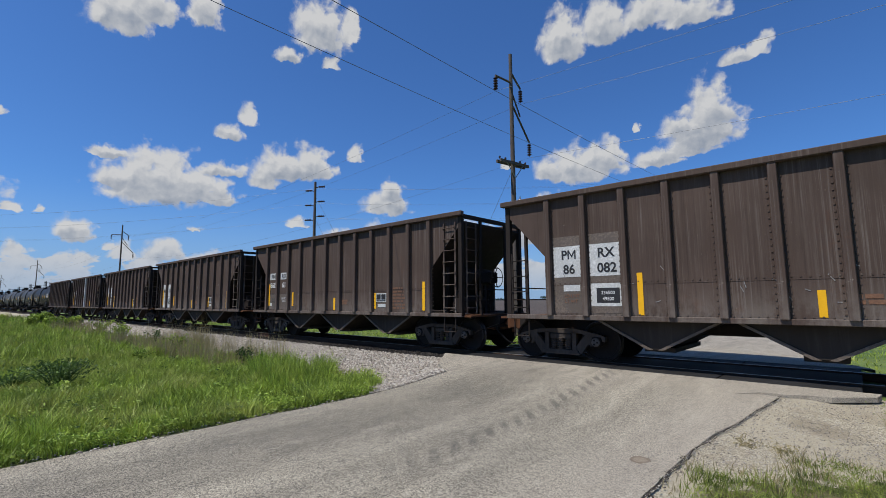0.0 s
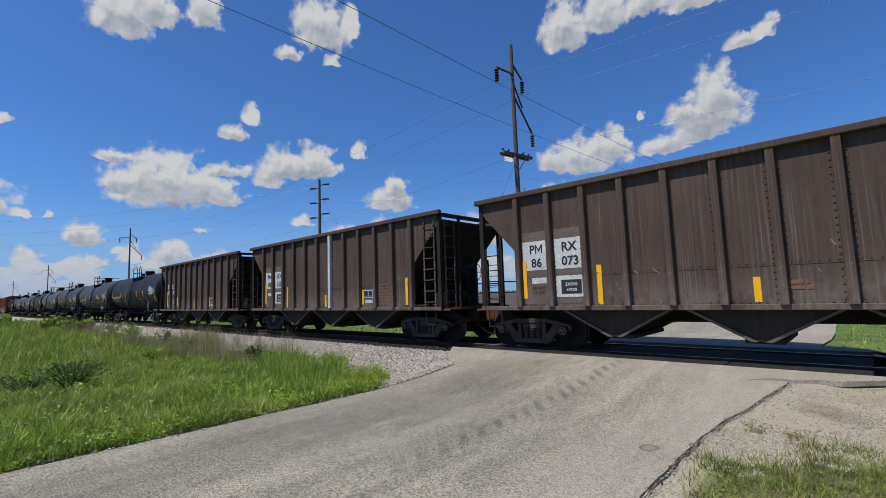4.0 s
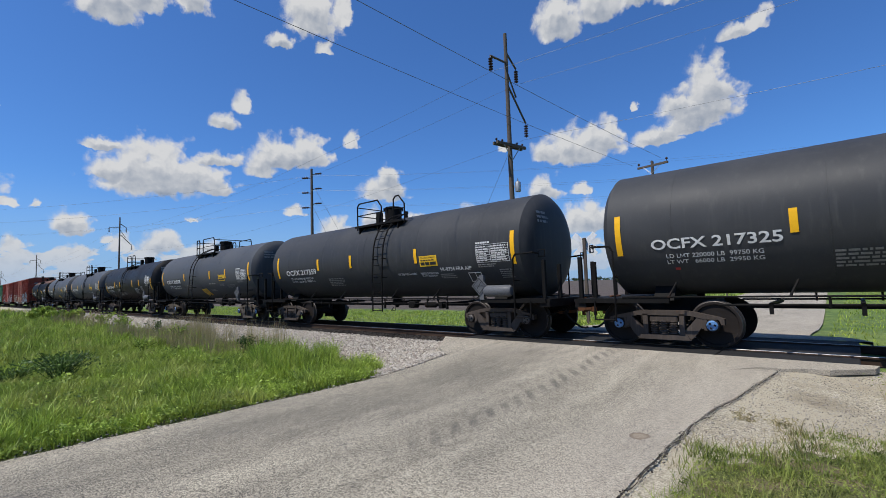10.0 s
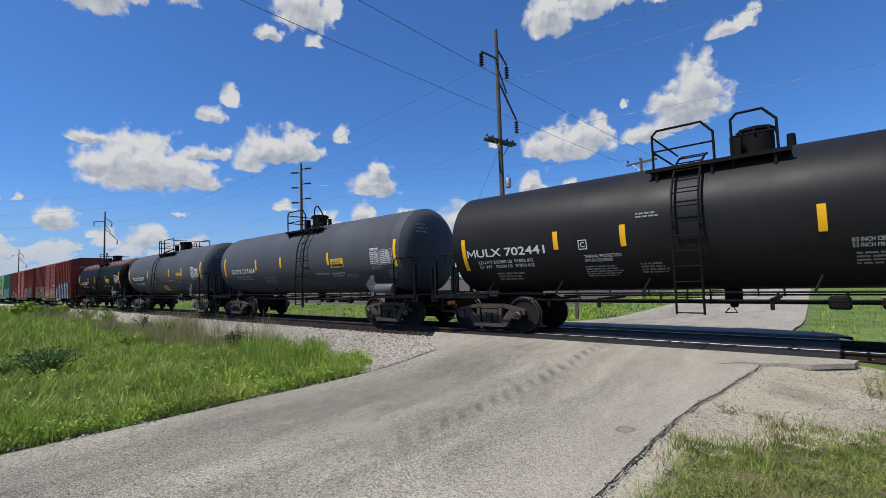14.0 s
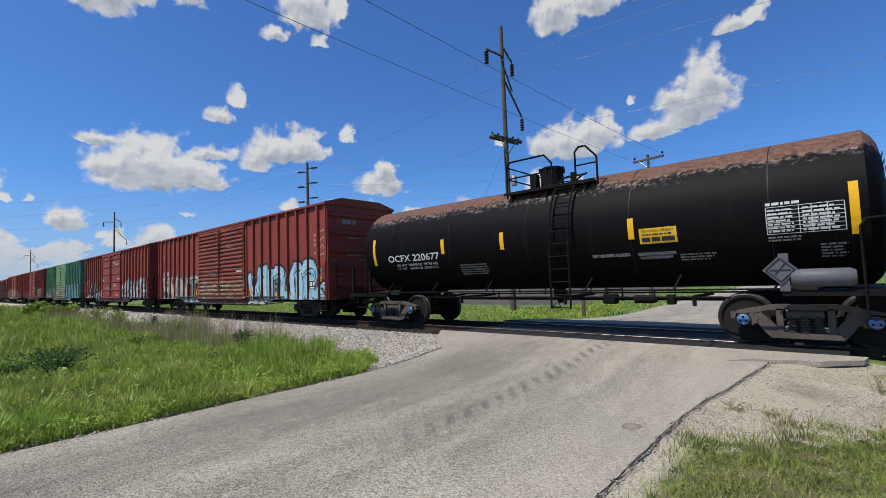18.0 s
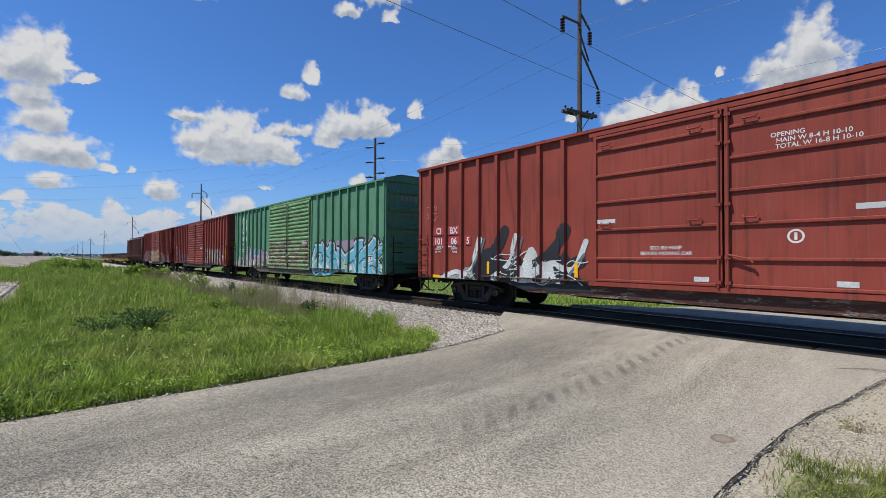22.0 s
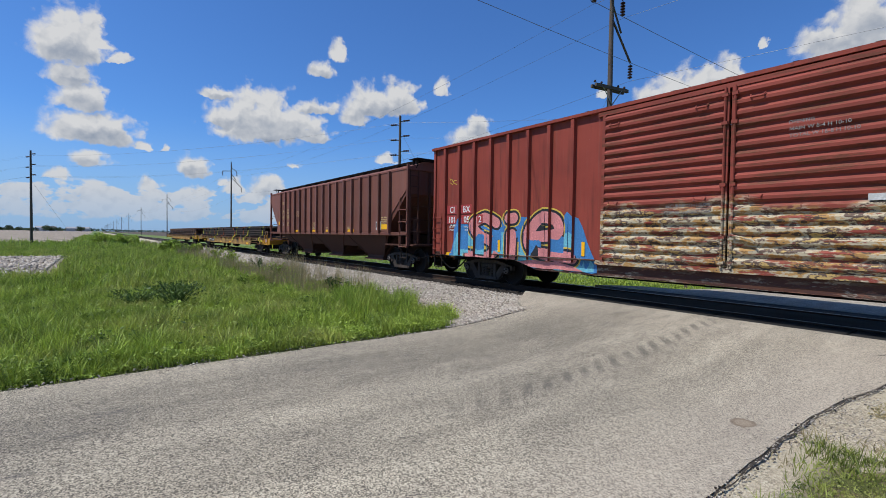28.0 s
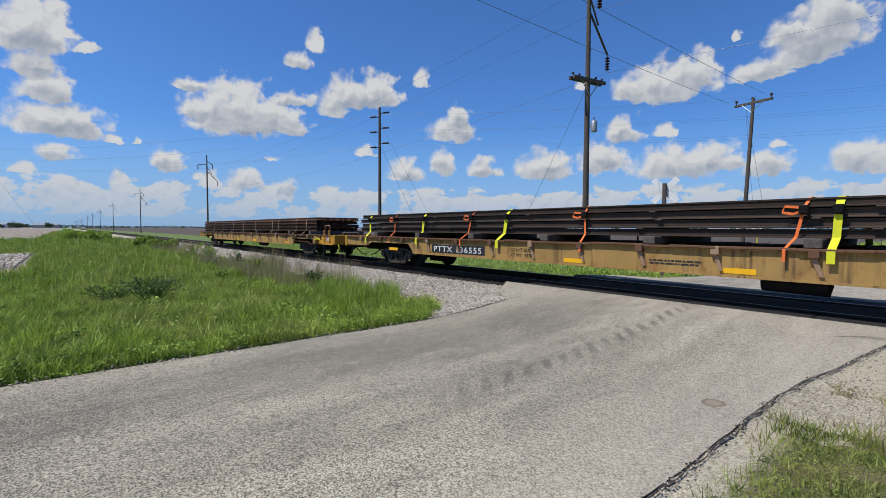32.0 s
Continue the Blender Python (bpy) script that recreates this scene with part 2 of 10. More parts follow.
def painted(name, base, dirt=(0.10, 0.085, 0.07), dirty=0.35, rough=0.55, streak=0.5, rust=0.0, spots=0.0, gloss=0.07, per_object=0.0, scale=1.0, rain=0.0, dust=0.0):
    """Weathered paint on steel: broad fading, streaks that run down, rust and chips."""

    def build(n, b):
        g = n.add("ShaderNodeTexCoord").outputs["Object"]
        broad = n.noise(g, 0.55 * scale, 3.0, 0.6)
        run = n.noise(n.vec("MULTIPLY", g, (5.0 * scale, 5.0 * scale, 0.35)), 1.6, 5.0, 0.65)
        fine = n.noise(g, 38.0, 3.0, 0.6)
        colour = n.mix(n.ramp(broad, 0.3, 0.7), rgb(base, 0.86), rgb(base, 1.12))
        amount = n.math("MULTIPLY", n.ramp(run, 0.48, 0.78), streak)
        amount = n.math("ADD", amount, n.math("MULTIPLY", n.ramp(broad, 0.55, 0.85), dirty * 0.5), clamp=True)
        colour = n.mix(n.math("MULTIPLY", amount, dirty * 1.6, clamp=True), colour, rgb(dirt))
        if rain:   # fine pale and dark runs left by the rain
            r = n.noise(n.vec("MULTIPLY", g, (16.0, 16.0, 0.22)), 1.6, 6.0, 0.7)
            keep = n.ramp(n.noise(n.vec("MULTIPLY", g, (0.9, 0.9, 0.5)), 0.9, 3.0), 0.38, 0.62)
            colour = n.mix(n.math("MULTIPLY", n.math("MULTIPLY", n.ramp(r, 0.50, 0.70), keep), rain), colour, rgb((0.22, 0.19, 0.165)))
            colour = n.mix(n.math("MULTIPLY", n.ramp(r, 0.46, 0.30), rain * 0.8), colour, rgb(base, 0.4))
        if dust:   # pale dust thrown up on the lowest strake
            z = n.add("ShaderNodeSeparateXYZ", {0: g}).outputs[2]
            d = n.noise(n.vec("MULTIPLY", g, (2.2, 2.2, 1.2)), 1.7, 6.0, 0.7)
            amount2 = n.math("MULTIPLY", n.ramp(n.math("ADD", z, n.math("MULTIPLY", d, 0.9)), 2.25, 1.55), n.ramp(d, 0.35, 0.65))
            colour = n.mix(n.math("MULTIPLY", amount2, dust), colour, rgb((0.20, 0.172, 0.145)))
        if rust:
            r = n.noise(n.vec("MULTIPLY", g, (1.6, 1.6, 0.9)), 1.3, 7.0, 0.72)
            colour = n.mix(n.math("MULTIPLY", n.ramp(r, 0.60 - 0.12 * rust, 0.70), min(1.0, rust)), colour, n.mix(fine, rgb((0.10, 0.035, 0.015)), rgb((0.24, 0.09, 0.035))))
        if spots:
            v = n.noise(g, 14.0, 4.0, 0.7)
            colour = n.mix(n.math("MULTIPLY", n.ramp(v, 0.66, 0.72), spots), colour, rgb((0.36, 0.31, 0.26)))
        colour = n.mix(n.math("MULTIPLY", fine, 0.25), colour, n.mix(1.0, colour, (0.55, 0.55, 0.55, 1), "MULTIPLY"))
        if per_object:
            r = n.add("ShaderNodeObjectInfo").outputs["Random"]
            colour = n.mix(1.0, colour, n.mix(r, rgb((1, 1, 1), 1 - per_object), rgb((1, 1, 1), 1 + per_object)), "MULTIPLY")
        link(n, colour, b, "Base Color")
        link(n, n.ramp(broad, 0.2, 0.8, rough - 0.08, rough + 0.12), b, "Roughness")
        b.inputs["Specular IOR Level"].default_value = gloss
        bump(n, n.math("ADD", fine, n.math("MULTIPLY", broad, 3.0)), b, 0.004, 0.35)

    return material(name, build)


def plain(name, base, rough=0.6, metal=0.0, grain=30.0, vary=0.18, depth=0.003):
    def build(n, b):
        g = n.add("ShaderNodeTexCoord").outputs["Object"]
        a, c = n.noise(g, grain, 4.0, 0.6), n.noise(g, grain * 0.07, 3.0)
        k = n.math("ADD", n.math("MULTIPLY", a, 0.6), n.math("MULTIPLY", c, 0.4))
        link(n, n.mix(n.ramp(k, 0.3, 0.7), rgb(base, 1 - vary), rgb(base, 1 + vary)), b, "Base Color")
        b.inputs["Metallic"].default_value = metal
        b.inputs["Specular IOR Level"].default_value = 0.5 if metal else 0.2
        link(n, n.ramp(c, 0.3, 0.7, rough - 0.07, rough + 0.07), b, "Roughness")
        bump(n, a, b, depth, 0.5)

    return material(name, build)


def worn_decal(name, base, gone=0.2, rough=0.6):
    """Lettering and stencils: thin paint that has flaked and faded."""

    def build(n, b):
        g = n.add("ShaderNodeTexCoord").outputs["Object"]
        a, c = n.noise(g, 22.0, 5.0, 0.7), n.noise(g, 1.7, 4.0)
        k = n.ramp(n.math("ADD", n.math("MULTIPLY", a, 0.65), n.math("MULTIPLY", c, 0.35)), 0.38 + 0.2 * gone, 0.62 + 0.1 * gone)
        link(n, n.mix(n.math("MULTIPLY", n.math("SUBTRACT", 1.0, k), gone * 2, clamp=True), rgb(base), rgb(base, 0.45)), b, "Base Color")
        b.inputs["Roughness"].default_value = rough

    return material(name, build)


M = {}
M["hopper"] = painted("brown_hopper_paint", (0.088, 0.062, 0.050), (0.13, 0.102, 0.084), 0.42, 0.62, 0.7, 0.15, 0.35, rain=0.5, dust=0.6)
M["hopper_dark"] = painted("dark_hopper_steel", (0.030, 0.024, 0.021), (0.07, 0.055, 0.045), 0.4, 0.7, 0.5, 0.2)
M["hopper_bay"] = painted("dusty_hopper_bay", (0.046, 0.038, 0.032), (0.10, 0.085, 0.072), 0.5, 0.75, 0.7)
M["tank_black"] = painted("black_tank_paint", (0.017, 0.016, 0.016), (0.04, 0.036, 0.032), 0.25, 0.48, 0.35, gloss=0.16)
M["tank_grey"] = painted("grey_tank_paint", (0.074, 0.077, 0.082), (0.105, 0.103, 0.10), 0.4, 0.52, 0.7, gloss=0.15)
M["tank_dark"] = painted("dark_grey_tank_paint", (0.047, 0.048, 0.050), (0.08, 0.078, 0.075), 0.4, 0.50, 0.7, gloss=0.15)
M["frame_black"] = painted("black_frame_steel", (0.010, 0.0095, 0.009), (0.042, 0.036, 0.030), 0.3, 0.62, 0.35, 0.15)
M["truck"] = painted("dirty_truck_iron", (0.066, 0.054, 0.046), (0.17, 0.13, 0.10), 0.55, 0.75, 0.4, 0.3, scale=3.0)
M["truck_grey"] = painted("grey_truck_iron", (0.098, 0.082, 0.066), (0.20, 0.165, 0.125), 0.45, 0.7, 0.35, 0.1, scale=3.0)
M["wheel"] = painted("rusty_wheel_steel", (0.024, 0.020, 0.018), (0.07, 0.05, 0.038), 0.4, 0.65, 0.2, 0.12, scale=3.0)
M["tread"] = plain("polished_wheel_tread", (0.060, 0.052, 0.046), 0.5, 0.6, 60, 0.3)
M["rust"] = painted("rusty_cast_steel", (0.13, 0.06, 0.032), (0.06, 0.035, 0.025), 0.5, 0.8, 0.3, 0.5, scale=4.0)
M["box_red"] = painted("oxide_red_paint", (0.262, 0.053, 0.036), (0.11, 0.034, 0.025), 0.55, 0.55, 0.9, 0.30, 0.12, gloss=0.16, rain=0.14)
M["box_green"] = painted("faded_green_paint", (0.112, 0.255, 0.150), (0.055, 0.115, 0.07), 0.50, 0.62, 0.9, 0.36, 0.1, rain=0.12)
M["roof_rust"] = painted("weathered_car_roof", (0.20, 0.075, 0.045), (0.12, 0.05, 0.03), 0.4, 0.7, 0.4, 0.5)
M["cov_hopper"] = painted("maroon_hopper_paint", (0.188, 0.074, 0.054), (0.17, 0.105, 0.082), 0.50, 0.52, 1.0, 0.14, 0.15, gloss=0.14, per_object=0.22, rain=0.22)
M["cov_bay"] = painted("dark_maroon_bay", (0.090, 0.044, 0.034), (0.075, 0.048, 0.037), 0.5, 0.65, 0.8, 0.2)
M["flat_yellow"] = painted("dirty_yellow_paint", (0.36, 0.225, 0.078), (0.12, 0.075, 0.042), 0.85, 0.65, 0.8, 0.75, 0.25)
M["clean_yellow"] = painted("fresh_yellow_paint", (0.47, 0.245, 0.035), (0.16, 0.09, 0.04), 0.5, 0.6, 0.5, 0.35, 0.2)
M["placard_grey"] = plain("grey_painted_steel", (0.105, 0.107, 0.112), 0.55, 0, 25, 0.2)
M["flat_deck"] = painted("rusty_flatcar_deck", (0.14, 0.075, 0.045), (0.06, 0.045, 0.035), 0.6, 0.8, 0.4, 0.5)
M["new_rail"] = painted("dark_steel_rail", (0.062, 0.047, 0.038), (0.11, 0.062, 0.04), 0.7, 0.55, 0.5, 0.45, per_object=0.5)
M["old_rail"] = painted("brown_steel_rail", (0.095, 0.052, 0.034), (0.15, 0.085, 0.05), 0.6, 0.6, 0.4, 0.5, per_object=0.5)
M["strap_yellow"] = plain("yellow_webbing", (0.62, 0.62, 0.03), 0.7, 0, 90, 0.08)
M["strap_orange"] = plain("orange_webbing", (0.75, 0.16, 0.04), 0.7, 0, 90, 0.1)
M["strap_dull"] = plain("dull_steel_strap", (0.30, 0.19, 0.12), 0.6, 0, 60, 0.2)
M["white_paint"] = worn_decal("flaking_white_lettering", (0.72, 0.71, 0.68), 0.22)
M["white_plate"] = worn_decal("white_stencil_panel", (0.66, 0.66, 0.63), 0.3)
M["tan_patch"] = worn_decal("tan_overpainted_panel", (0.17, 0.13, 0.10), 0.4)
M["black_paint"] = worn_decal("black_stencil_paint", (0.015, 0.015, 0.016), 0.1)
M["dim_text"] = worn_decal("dusty_small_lettering", (0.33, 0.32, 0.30), 0.4)
M["brown_text"] = worn_decal("faded_brown_lettering", (0.22, 0.105, 0.055), 0.3)
M["deep_brown"] = worn_decal("dark_brown_lettering", (0.075, 0.028, 0.016), 0.2)
M["yellow_text"] = worn_decal("faded_yellow_lettering", (0.62, 0.46, 0.20), 0.3)
M["stripe"] = plain("yellow_reflector", (0.80, 0.42, 0.015), 0.45, 0, 120, 0.06)
M["placard_yellow"] = worn_decal("yellow_placard", (0.80, 0.47, 0.015), 0.06)
M["red_block"] = worn_decal("red_number_block", (0.42, 0.045, 0.04), 0.25)
M["cap_blue"] = plain("blue_bearing_cap", (0.10, 0.22, 0.42), 0.4, 0.2, 40, 0.2)
M["cap_grey"] = plain("dirty_bearing_cap", (0.085, 0.072, 0.062), 0.6, 0.2, 40, 0.25)
M["rubber"] = plain("black_rubber", (0.014, 0.014, 0.014), 0.7, 0, 50, 0.2)
for key, c in {"g_cyan": (0.16, 0.50, 0.62), "g_sky": (0.36, 0.62, 0.72), "g_white": (0.68, 0.69, 0.66), "g_cream": (0.55, 0.50, 0.36),
               "g_pink": (0.72, 0.26, 0.25), "g_mauve": (0.45, 0.22, 0.33), "g_black": (0.018, 0.018, 0.02), "g_grey": (0.16, 0.17, 0.18),
               "g_orange": (0.62, 0.22, 0.05), "g_blue": (0.05, 0.22, 0.50), "g_yellow": (0.70, 0.48, 0.06), "g_violet": (0.38, 0.27, 0.36),
               "g_brown": (0.20, 0.12, 0.08)}.items():
    M[key] = worn_decal("spray_paint_" + key[2:], c, 0.30)
M["g_chalk"] = worn_decal("chalky_spray_paint", (0.47, 0.47, 0.43), 0.55)


def peeled(name, base, colours, top, amount, worn=0.6):
    """A steel door with what is left of old sprayed paint on its lower half, flaked along the ribs, rust beneath."""

    def build(n, b):
        g = n.add("ShaderNodeTexCoord").outputs["Object"]
        s = n.add("ShaderNodeSeparateXYZ", {0: g})
        broad, fine = n.noise(g, 0.8, 3.0), n.noise(g, 34.0, 3.0, 0.6)
        col = n.mix(n.ramp(broad, 0.3, 0.7), rgb(base, 0.85), rgb(base, 1.12))
        rust = n.noise(n.vec("MULTIPLY", g, (0.7, 1.0, 6.5)), 1.6, 7.0, 0.74)
        col = n.mix(n.math("MULTIPLY", n.ramp(rust, 0.55 - 0.08 * worn, 0.66 - 0.06 * worn), min(1.0, worn)), col, n.mix(fine, rgb((0.022, 0.013, 0.009)), rgb((0.17, 0.065, 0.028))))
        old = n.add("ShaderNodeValToRGB", {0: n.noise(n.vec("MULTIPLY", g, (1.2, 1.0, 2.6)), 1.7, 6.0, 0.68)})
        el = old.color_ramp.elements
        old.color_ramp.interpolation = "CONSTANT"
        steps = [0.0] + [0.34 + 0.32 * k / max(1, len(colours) - 2) for k in range(len(colours) - 1)]
        el[0].position, el[0].color = 0.0, rgb(colours[0])
        el[1].position, el[1].color = steps[1], rgb(colours[1])
        for p, c in zip(steps[2:], colours[2:]):
            e = el.new(p)
            e.color = rgb(c)
        left = n.noise(n.vec("MULTIPLY", g, (1.3, 1.0, 6.5)), 1.4, 8.0, 0.74)
        reach = n.math("ADD", n.math("SUBTRACT", top, s.outputs[2]), n.math("MULTIPLY", n.math("SUBTRACT", broad, 0.5), 1.1))
        mask = n.math("MULTIPLY", n.ramp(reach, 0.0, 0.25), n.ramp(left, 0.62 - 0.25 * amount, 0.67 - 0.25 * amount))
        col = n.mix(mask, col, n.mix(n.math("MULTIPLY", fine, 0.5), old.outputs[0], rgb((0.16, 0.11, 0.08))))
        link(n, col, b, "Base Color")
        b.inputs["Roughness"].default_value = 0.68
        b.inputs["Specular IOR Level"].default_value = 0.25
        bump(n, n.math("ADD", fine, n.math("MULTIPLY", mask, 2.0)), b, 0.003, 0.4)

    return material(name, build)


RED = (0.228, 0.047, 0.032)
AMBER = (0.46, 0.24, 0.085)
CREAM, INK, TAN, SOOT, GOLD = (0.50, 0.44, 0.30), (0.03, 0.025, 0.022), (0.36, 0.24, 0.13), (0.09, 0.06, 0.045), (0.52, 0.36, 0.12)
M["door_b"] = peeled("red_door_with_cream_remains", RED, [SOOT, (0.16, 0.06, 0.03), (0.34, 0.17, 0.06), SOOT, CREAM, (0.10, 0.035, 0.02), AMBER], 1.75, 0.66, 0.95)
M["door_e"] = peeled("red_door_with_yellow_remains", RED, [INK, GOLD, SOOT, CREAM, (0.40, 0.22, 0.06), INK, GOLD], 2.15, 0.80, 0.75)
M["door_c"] = peeled("green_door_with_rusty_remains", (0.165, 0.300, 0.135), [SOOT, (0.42, 0.40, 0.20), (0.20, 0.09, 0.04), INK, (0.50, 0.47, 0.33), (0.12, 0.06, 0.03), AMBER], 2.35, 0.64, 0.72)
M["door_d"] = peeled("red_door_with_faint_remains", RED, [SOOT, TAN, INK, CREAM], 1.35, 0.35)
M["sill_red"] = peeled("dirty_red_sill", (0.060, 0.026, 0.020), [INK, (0.24, 0.21, 0.17), SOOT, (0.20, 0.08, 0.05), (0.30, 0.27, 0.22)], 3.0, 0.42, 0.7)
M["sill_green"] = peeled("dirty_green_sill", (0.065, 0.105, 0.06), [INK, AMBER, SOOT, (0.20, 0.08, 0.05), (0.30, 0.30, 0.22)], 3.0, 0.45, 0.8)


def pole_wood(n, b):
    g = n.add("ShaderNodeTexCoord").outputs["Object"]
    a = n.noise(n.vec("MULTIPLY", g, (9, 9, 0.5)), 2.5, 6.0, 0.7)
    c = n.noise(g, 0.5, 3.0)
    col = n.mix(n.ramp(a, 0.3, 0.75), rgb((0.040, 0.029, 0.023)), rgb((0.115, 0.088, 0.07)))
    link(n, n.mix(n.math("MULTIPLY", c, 0.4), col, rgb((0.14, 0.12, 0.10))), b, "Base Color")
    b.inputs["Roughness"].default_value = 0.9
    bump(n, a, b, 0.02, 0.8)


M["pole"] = material("weathered_pole_wood", pole_wood)
M["insulator"] = plain("brown_porcelain", (0.035, 0.022, 0.02), 0.3, 0, 20, 0.2)
M["wire"] = plain("dark_wire", (0.12, 0.13, 0.15), 0.5, 0.3, 20, 0.1)
M["galvanised"] = plain("galvanised_steel", (0.30, 0.31, 0.32), 0.5, 0.6, 25, 0.2)
M["sign_white"] = plain("white_sign_sheet", (0.70, 0.70, 0.68), 0.5, 0, 15, 0.08)
M["guy_yellow"] = plain("yellow_guy_guard", (0.72, 0.48, 0.04), 0.5, 0, 15, 0.1)


def asphalt(n, b):
    """Old grey road: pale stones in the binder, tyre polish, faint patches, dark tread prints along the right wheel track."""
    p = n.add("ShaderNodeNewGeometry").outputs["Position"]
    s = n.add("ShaderNodeSeparateXYZ", {0: p})
    x, y = s.outputs[0], s.outputs[1]
    vor = n.add("ShaderNodeTexVoronoi", {"Vector": p, "Scale": 105.0})
    stone = n.add("ShaderNodeSeparateColor", {0: vor.outputs["Color"]}).outputs[0]
    fine = n.noise(p, 58.0, 4.0, 0.75)
    broad = n.noise(p, 0.33, 4.0, 0.6)
    mid = n.noise(n.vec("MULTIPLY", p, (1.9, 0.45, 1)), 1.5, 6.0, 0.68)
    col = n.mix(n.ramp(stone, 0.05, 0.95, smooth=False), rgb((0.070, 0.063, 0.049)), rgb((0.495, 0.447, 0.347)))
    col = n.mix(n.ramp(fine, 0.55, 0.72, 0.0, 0.75), col, rgb((0.085, 0.078, 0.07)))
    col = n.mix(1.0, col, n.mix(n.ramp(mid, 0.25, 0.75), (0.80, 0.79, 0.78, 1), (1.16, 1.15, 1.13, 1)), "MULTIPLY")
    col = n.mix(1.0, col, n.mix(n.ramp(broad, 0.3, 0.7), (0.88, 0.88, 0.88, 1), (1.08, 1.07, 1.05, 1)), "MULTIPLY")
    # stained wheel track on the left, pale sandy dust towards the shoulder and the rails
    lane = n.ramp(n.math("ABSOLUTE", n.math("ADD", x, n.math("ADD", 5.1, n.math("MULTIPLY", mid, 0.7)))), 0.2, 1.3, 0.74, 1.0)
    lane = n.math("MULTIPLY", lane, n.ramp(n.math("ABSOLUTE", n.math("ADD", x, 3.55)), 0.1, 0.6, 0.90, 1.0))
    col = n.mix(1.0, col, n.add("ShaderNodeCombineColor", {0: lane, 1: lane, 2: lane}).outputs[0], "MULTIPLY")
    dust = n.math("MAXIMUM", n.ramp(x, -2.9, -1.6, 0.0, 0.55), n.math("MULTIPLY", n.ramp(y, 6.5, 9.6, 0.0, 0.6), n.ramp(mid, 0.3, 0.6, 0.4, 1.0)))
    col = n.mix(n.math("MULTIPLY", dust, n.ramp(fine, 0.7, 0.4)), col, rgb((0.42, 0.365, 0.290)))
    # tread prints
    q = n.math("ADD", x, n.math("ADD", 3.50, n.math("MULTIPLY", y, 0.028)))
    q = n.math("ADD", q, n.math("MULTIPLY", n.math("SUBTRACT", n.noise(p, 0.9, 2.0), 0.5), 0.22))
    near = n.ramp(n.math("ABSOLUTE", q), 0.05, 0.22, 1.0, 0.0)
    beat = n.math("SINE", n.math("MULTIPLY", n.math("ADD", y, n.math("MULTIPLY", q, 1.1)), 17.5))
    mark = n.math("MULTIPLY", near, n.math("MULTIPLY", n.ramp(beat, -0.25, 0.6), n.ramp(n.noise(p, 3.4, 5.0), 0.30, 0.50)))
    mark = n.math("MULTIPLY", mark, n.math("MULTIPLY", n.ramp(y, 2.2, 4.2), n.ramp(y, 10.2, 8.4)))
    col = n.mix(n.math("MULTIPLY", mark, 0.50), col, rgb((0.055, 0.050, 0.046)))
    # scuffed dark strokes on the left of the lane
    sc = n.ramp(n.noise(n.vec("MULTIPLY", p, (3.4, 1.0, 1)), 2.2, 6.0, 0.72), 0.57, 0.68)
    sc = n.math("MULTIPLY", sc, n.ramp(n.math("ABSOLUTE", n.math("ADD", x, 4.9)), 0.5, 1.7, 1.0, 0.0))
    col = n.mix(n.math("MULTIPLY", sc, 0.55), col, rgb((0.085, 0.078, 0.072)))
    # a small brown scar
    d = n.vec("LENGTH", n.vec("MULTIPLY", n.vec("SUBTRACT", p, (-1.84, 5.05, -0.3)), (11.0, 8.0, 0.0)))
    d = n.math("ADD", d, n.math("MULTIPLY", n.math("SUBTRACT", n.noise(p, 9.0, 3.0), 0.5), 0.9))
    col = n.mix(n.ramp(d, 1.1, 0.7, 0.0, 0.65), col, rgb((0.22, 0.17, 0.115)))
    col = n.mix(n.math("MULTIPLY", n.ramp(d, 1.15, 0.95), n.ramp(d, 0.6, 0.85, 0.0, 0.6)), col, rgb((0.12, 0.085, 0.06)))
    # thin cracks
    cr = n.add("ShaderNodeTexVoronoi", {"Vector": n.vec("ADD", n.vec("MULTIPLY", p, (0.5, 0.3, 0.5)), n.vec("MULTIPLY", n.noise(p, 2.0, 4.0, 0.6, 1), (0.35, 0.35, 0.0))), "Scale": 1.0})
    cr.feature = "DISTANCE_TO_EDGE"
    cr = n.math("MULTIPLY", n.ramp(cr.outputs["Distance"], 0.0, 0.006, 1.0, 0.0), n.ramp(broad, 0.48, 0.6))
    col = n.mix(n.math("MULTIPLY", cr, 0.5), col, rgb((0.06, 0.055, 0.05)))
    link(n, col, b, "Base Color")
    b.inputs["Roughness"].default_value = 0.92
    b.inputs["Specular IOR Level"].default_value = 0.3
    bump(n, n.math("ADD", stone, n.math("MULTIPLY", fine, 0.8)), b, 0.004, 0.6)


M["asphalt"] = material("worn_grey_asphalt", asphalt)


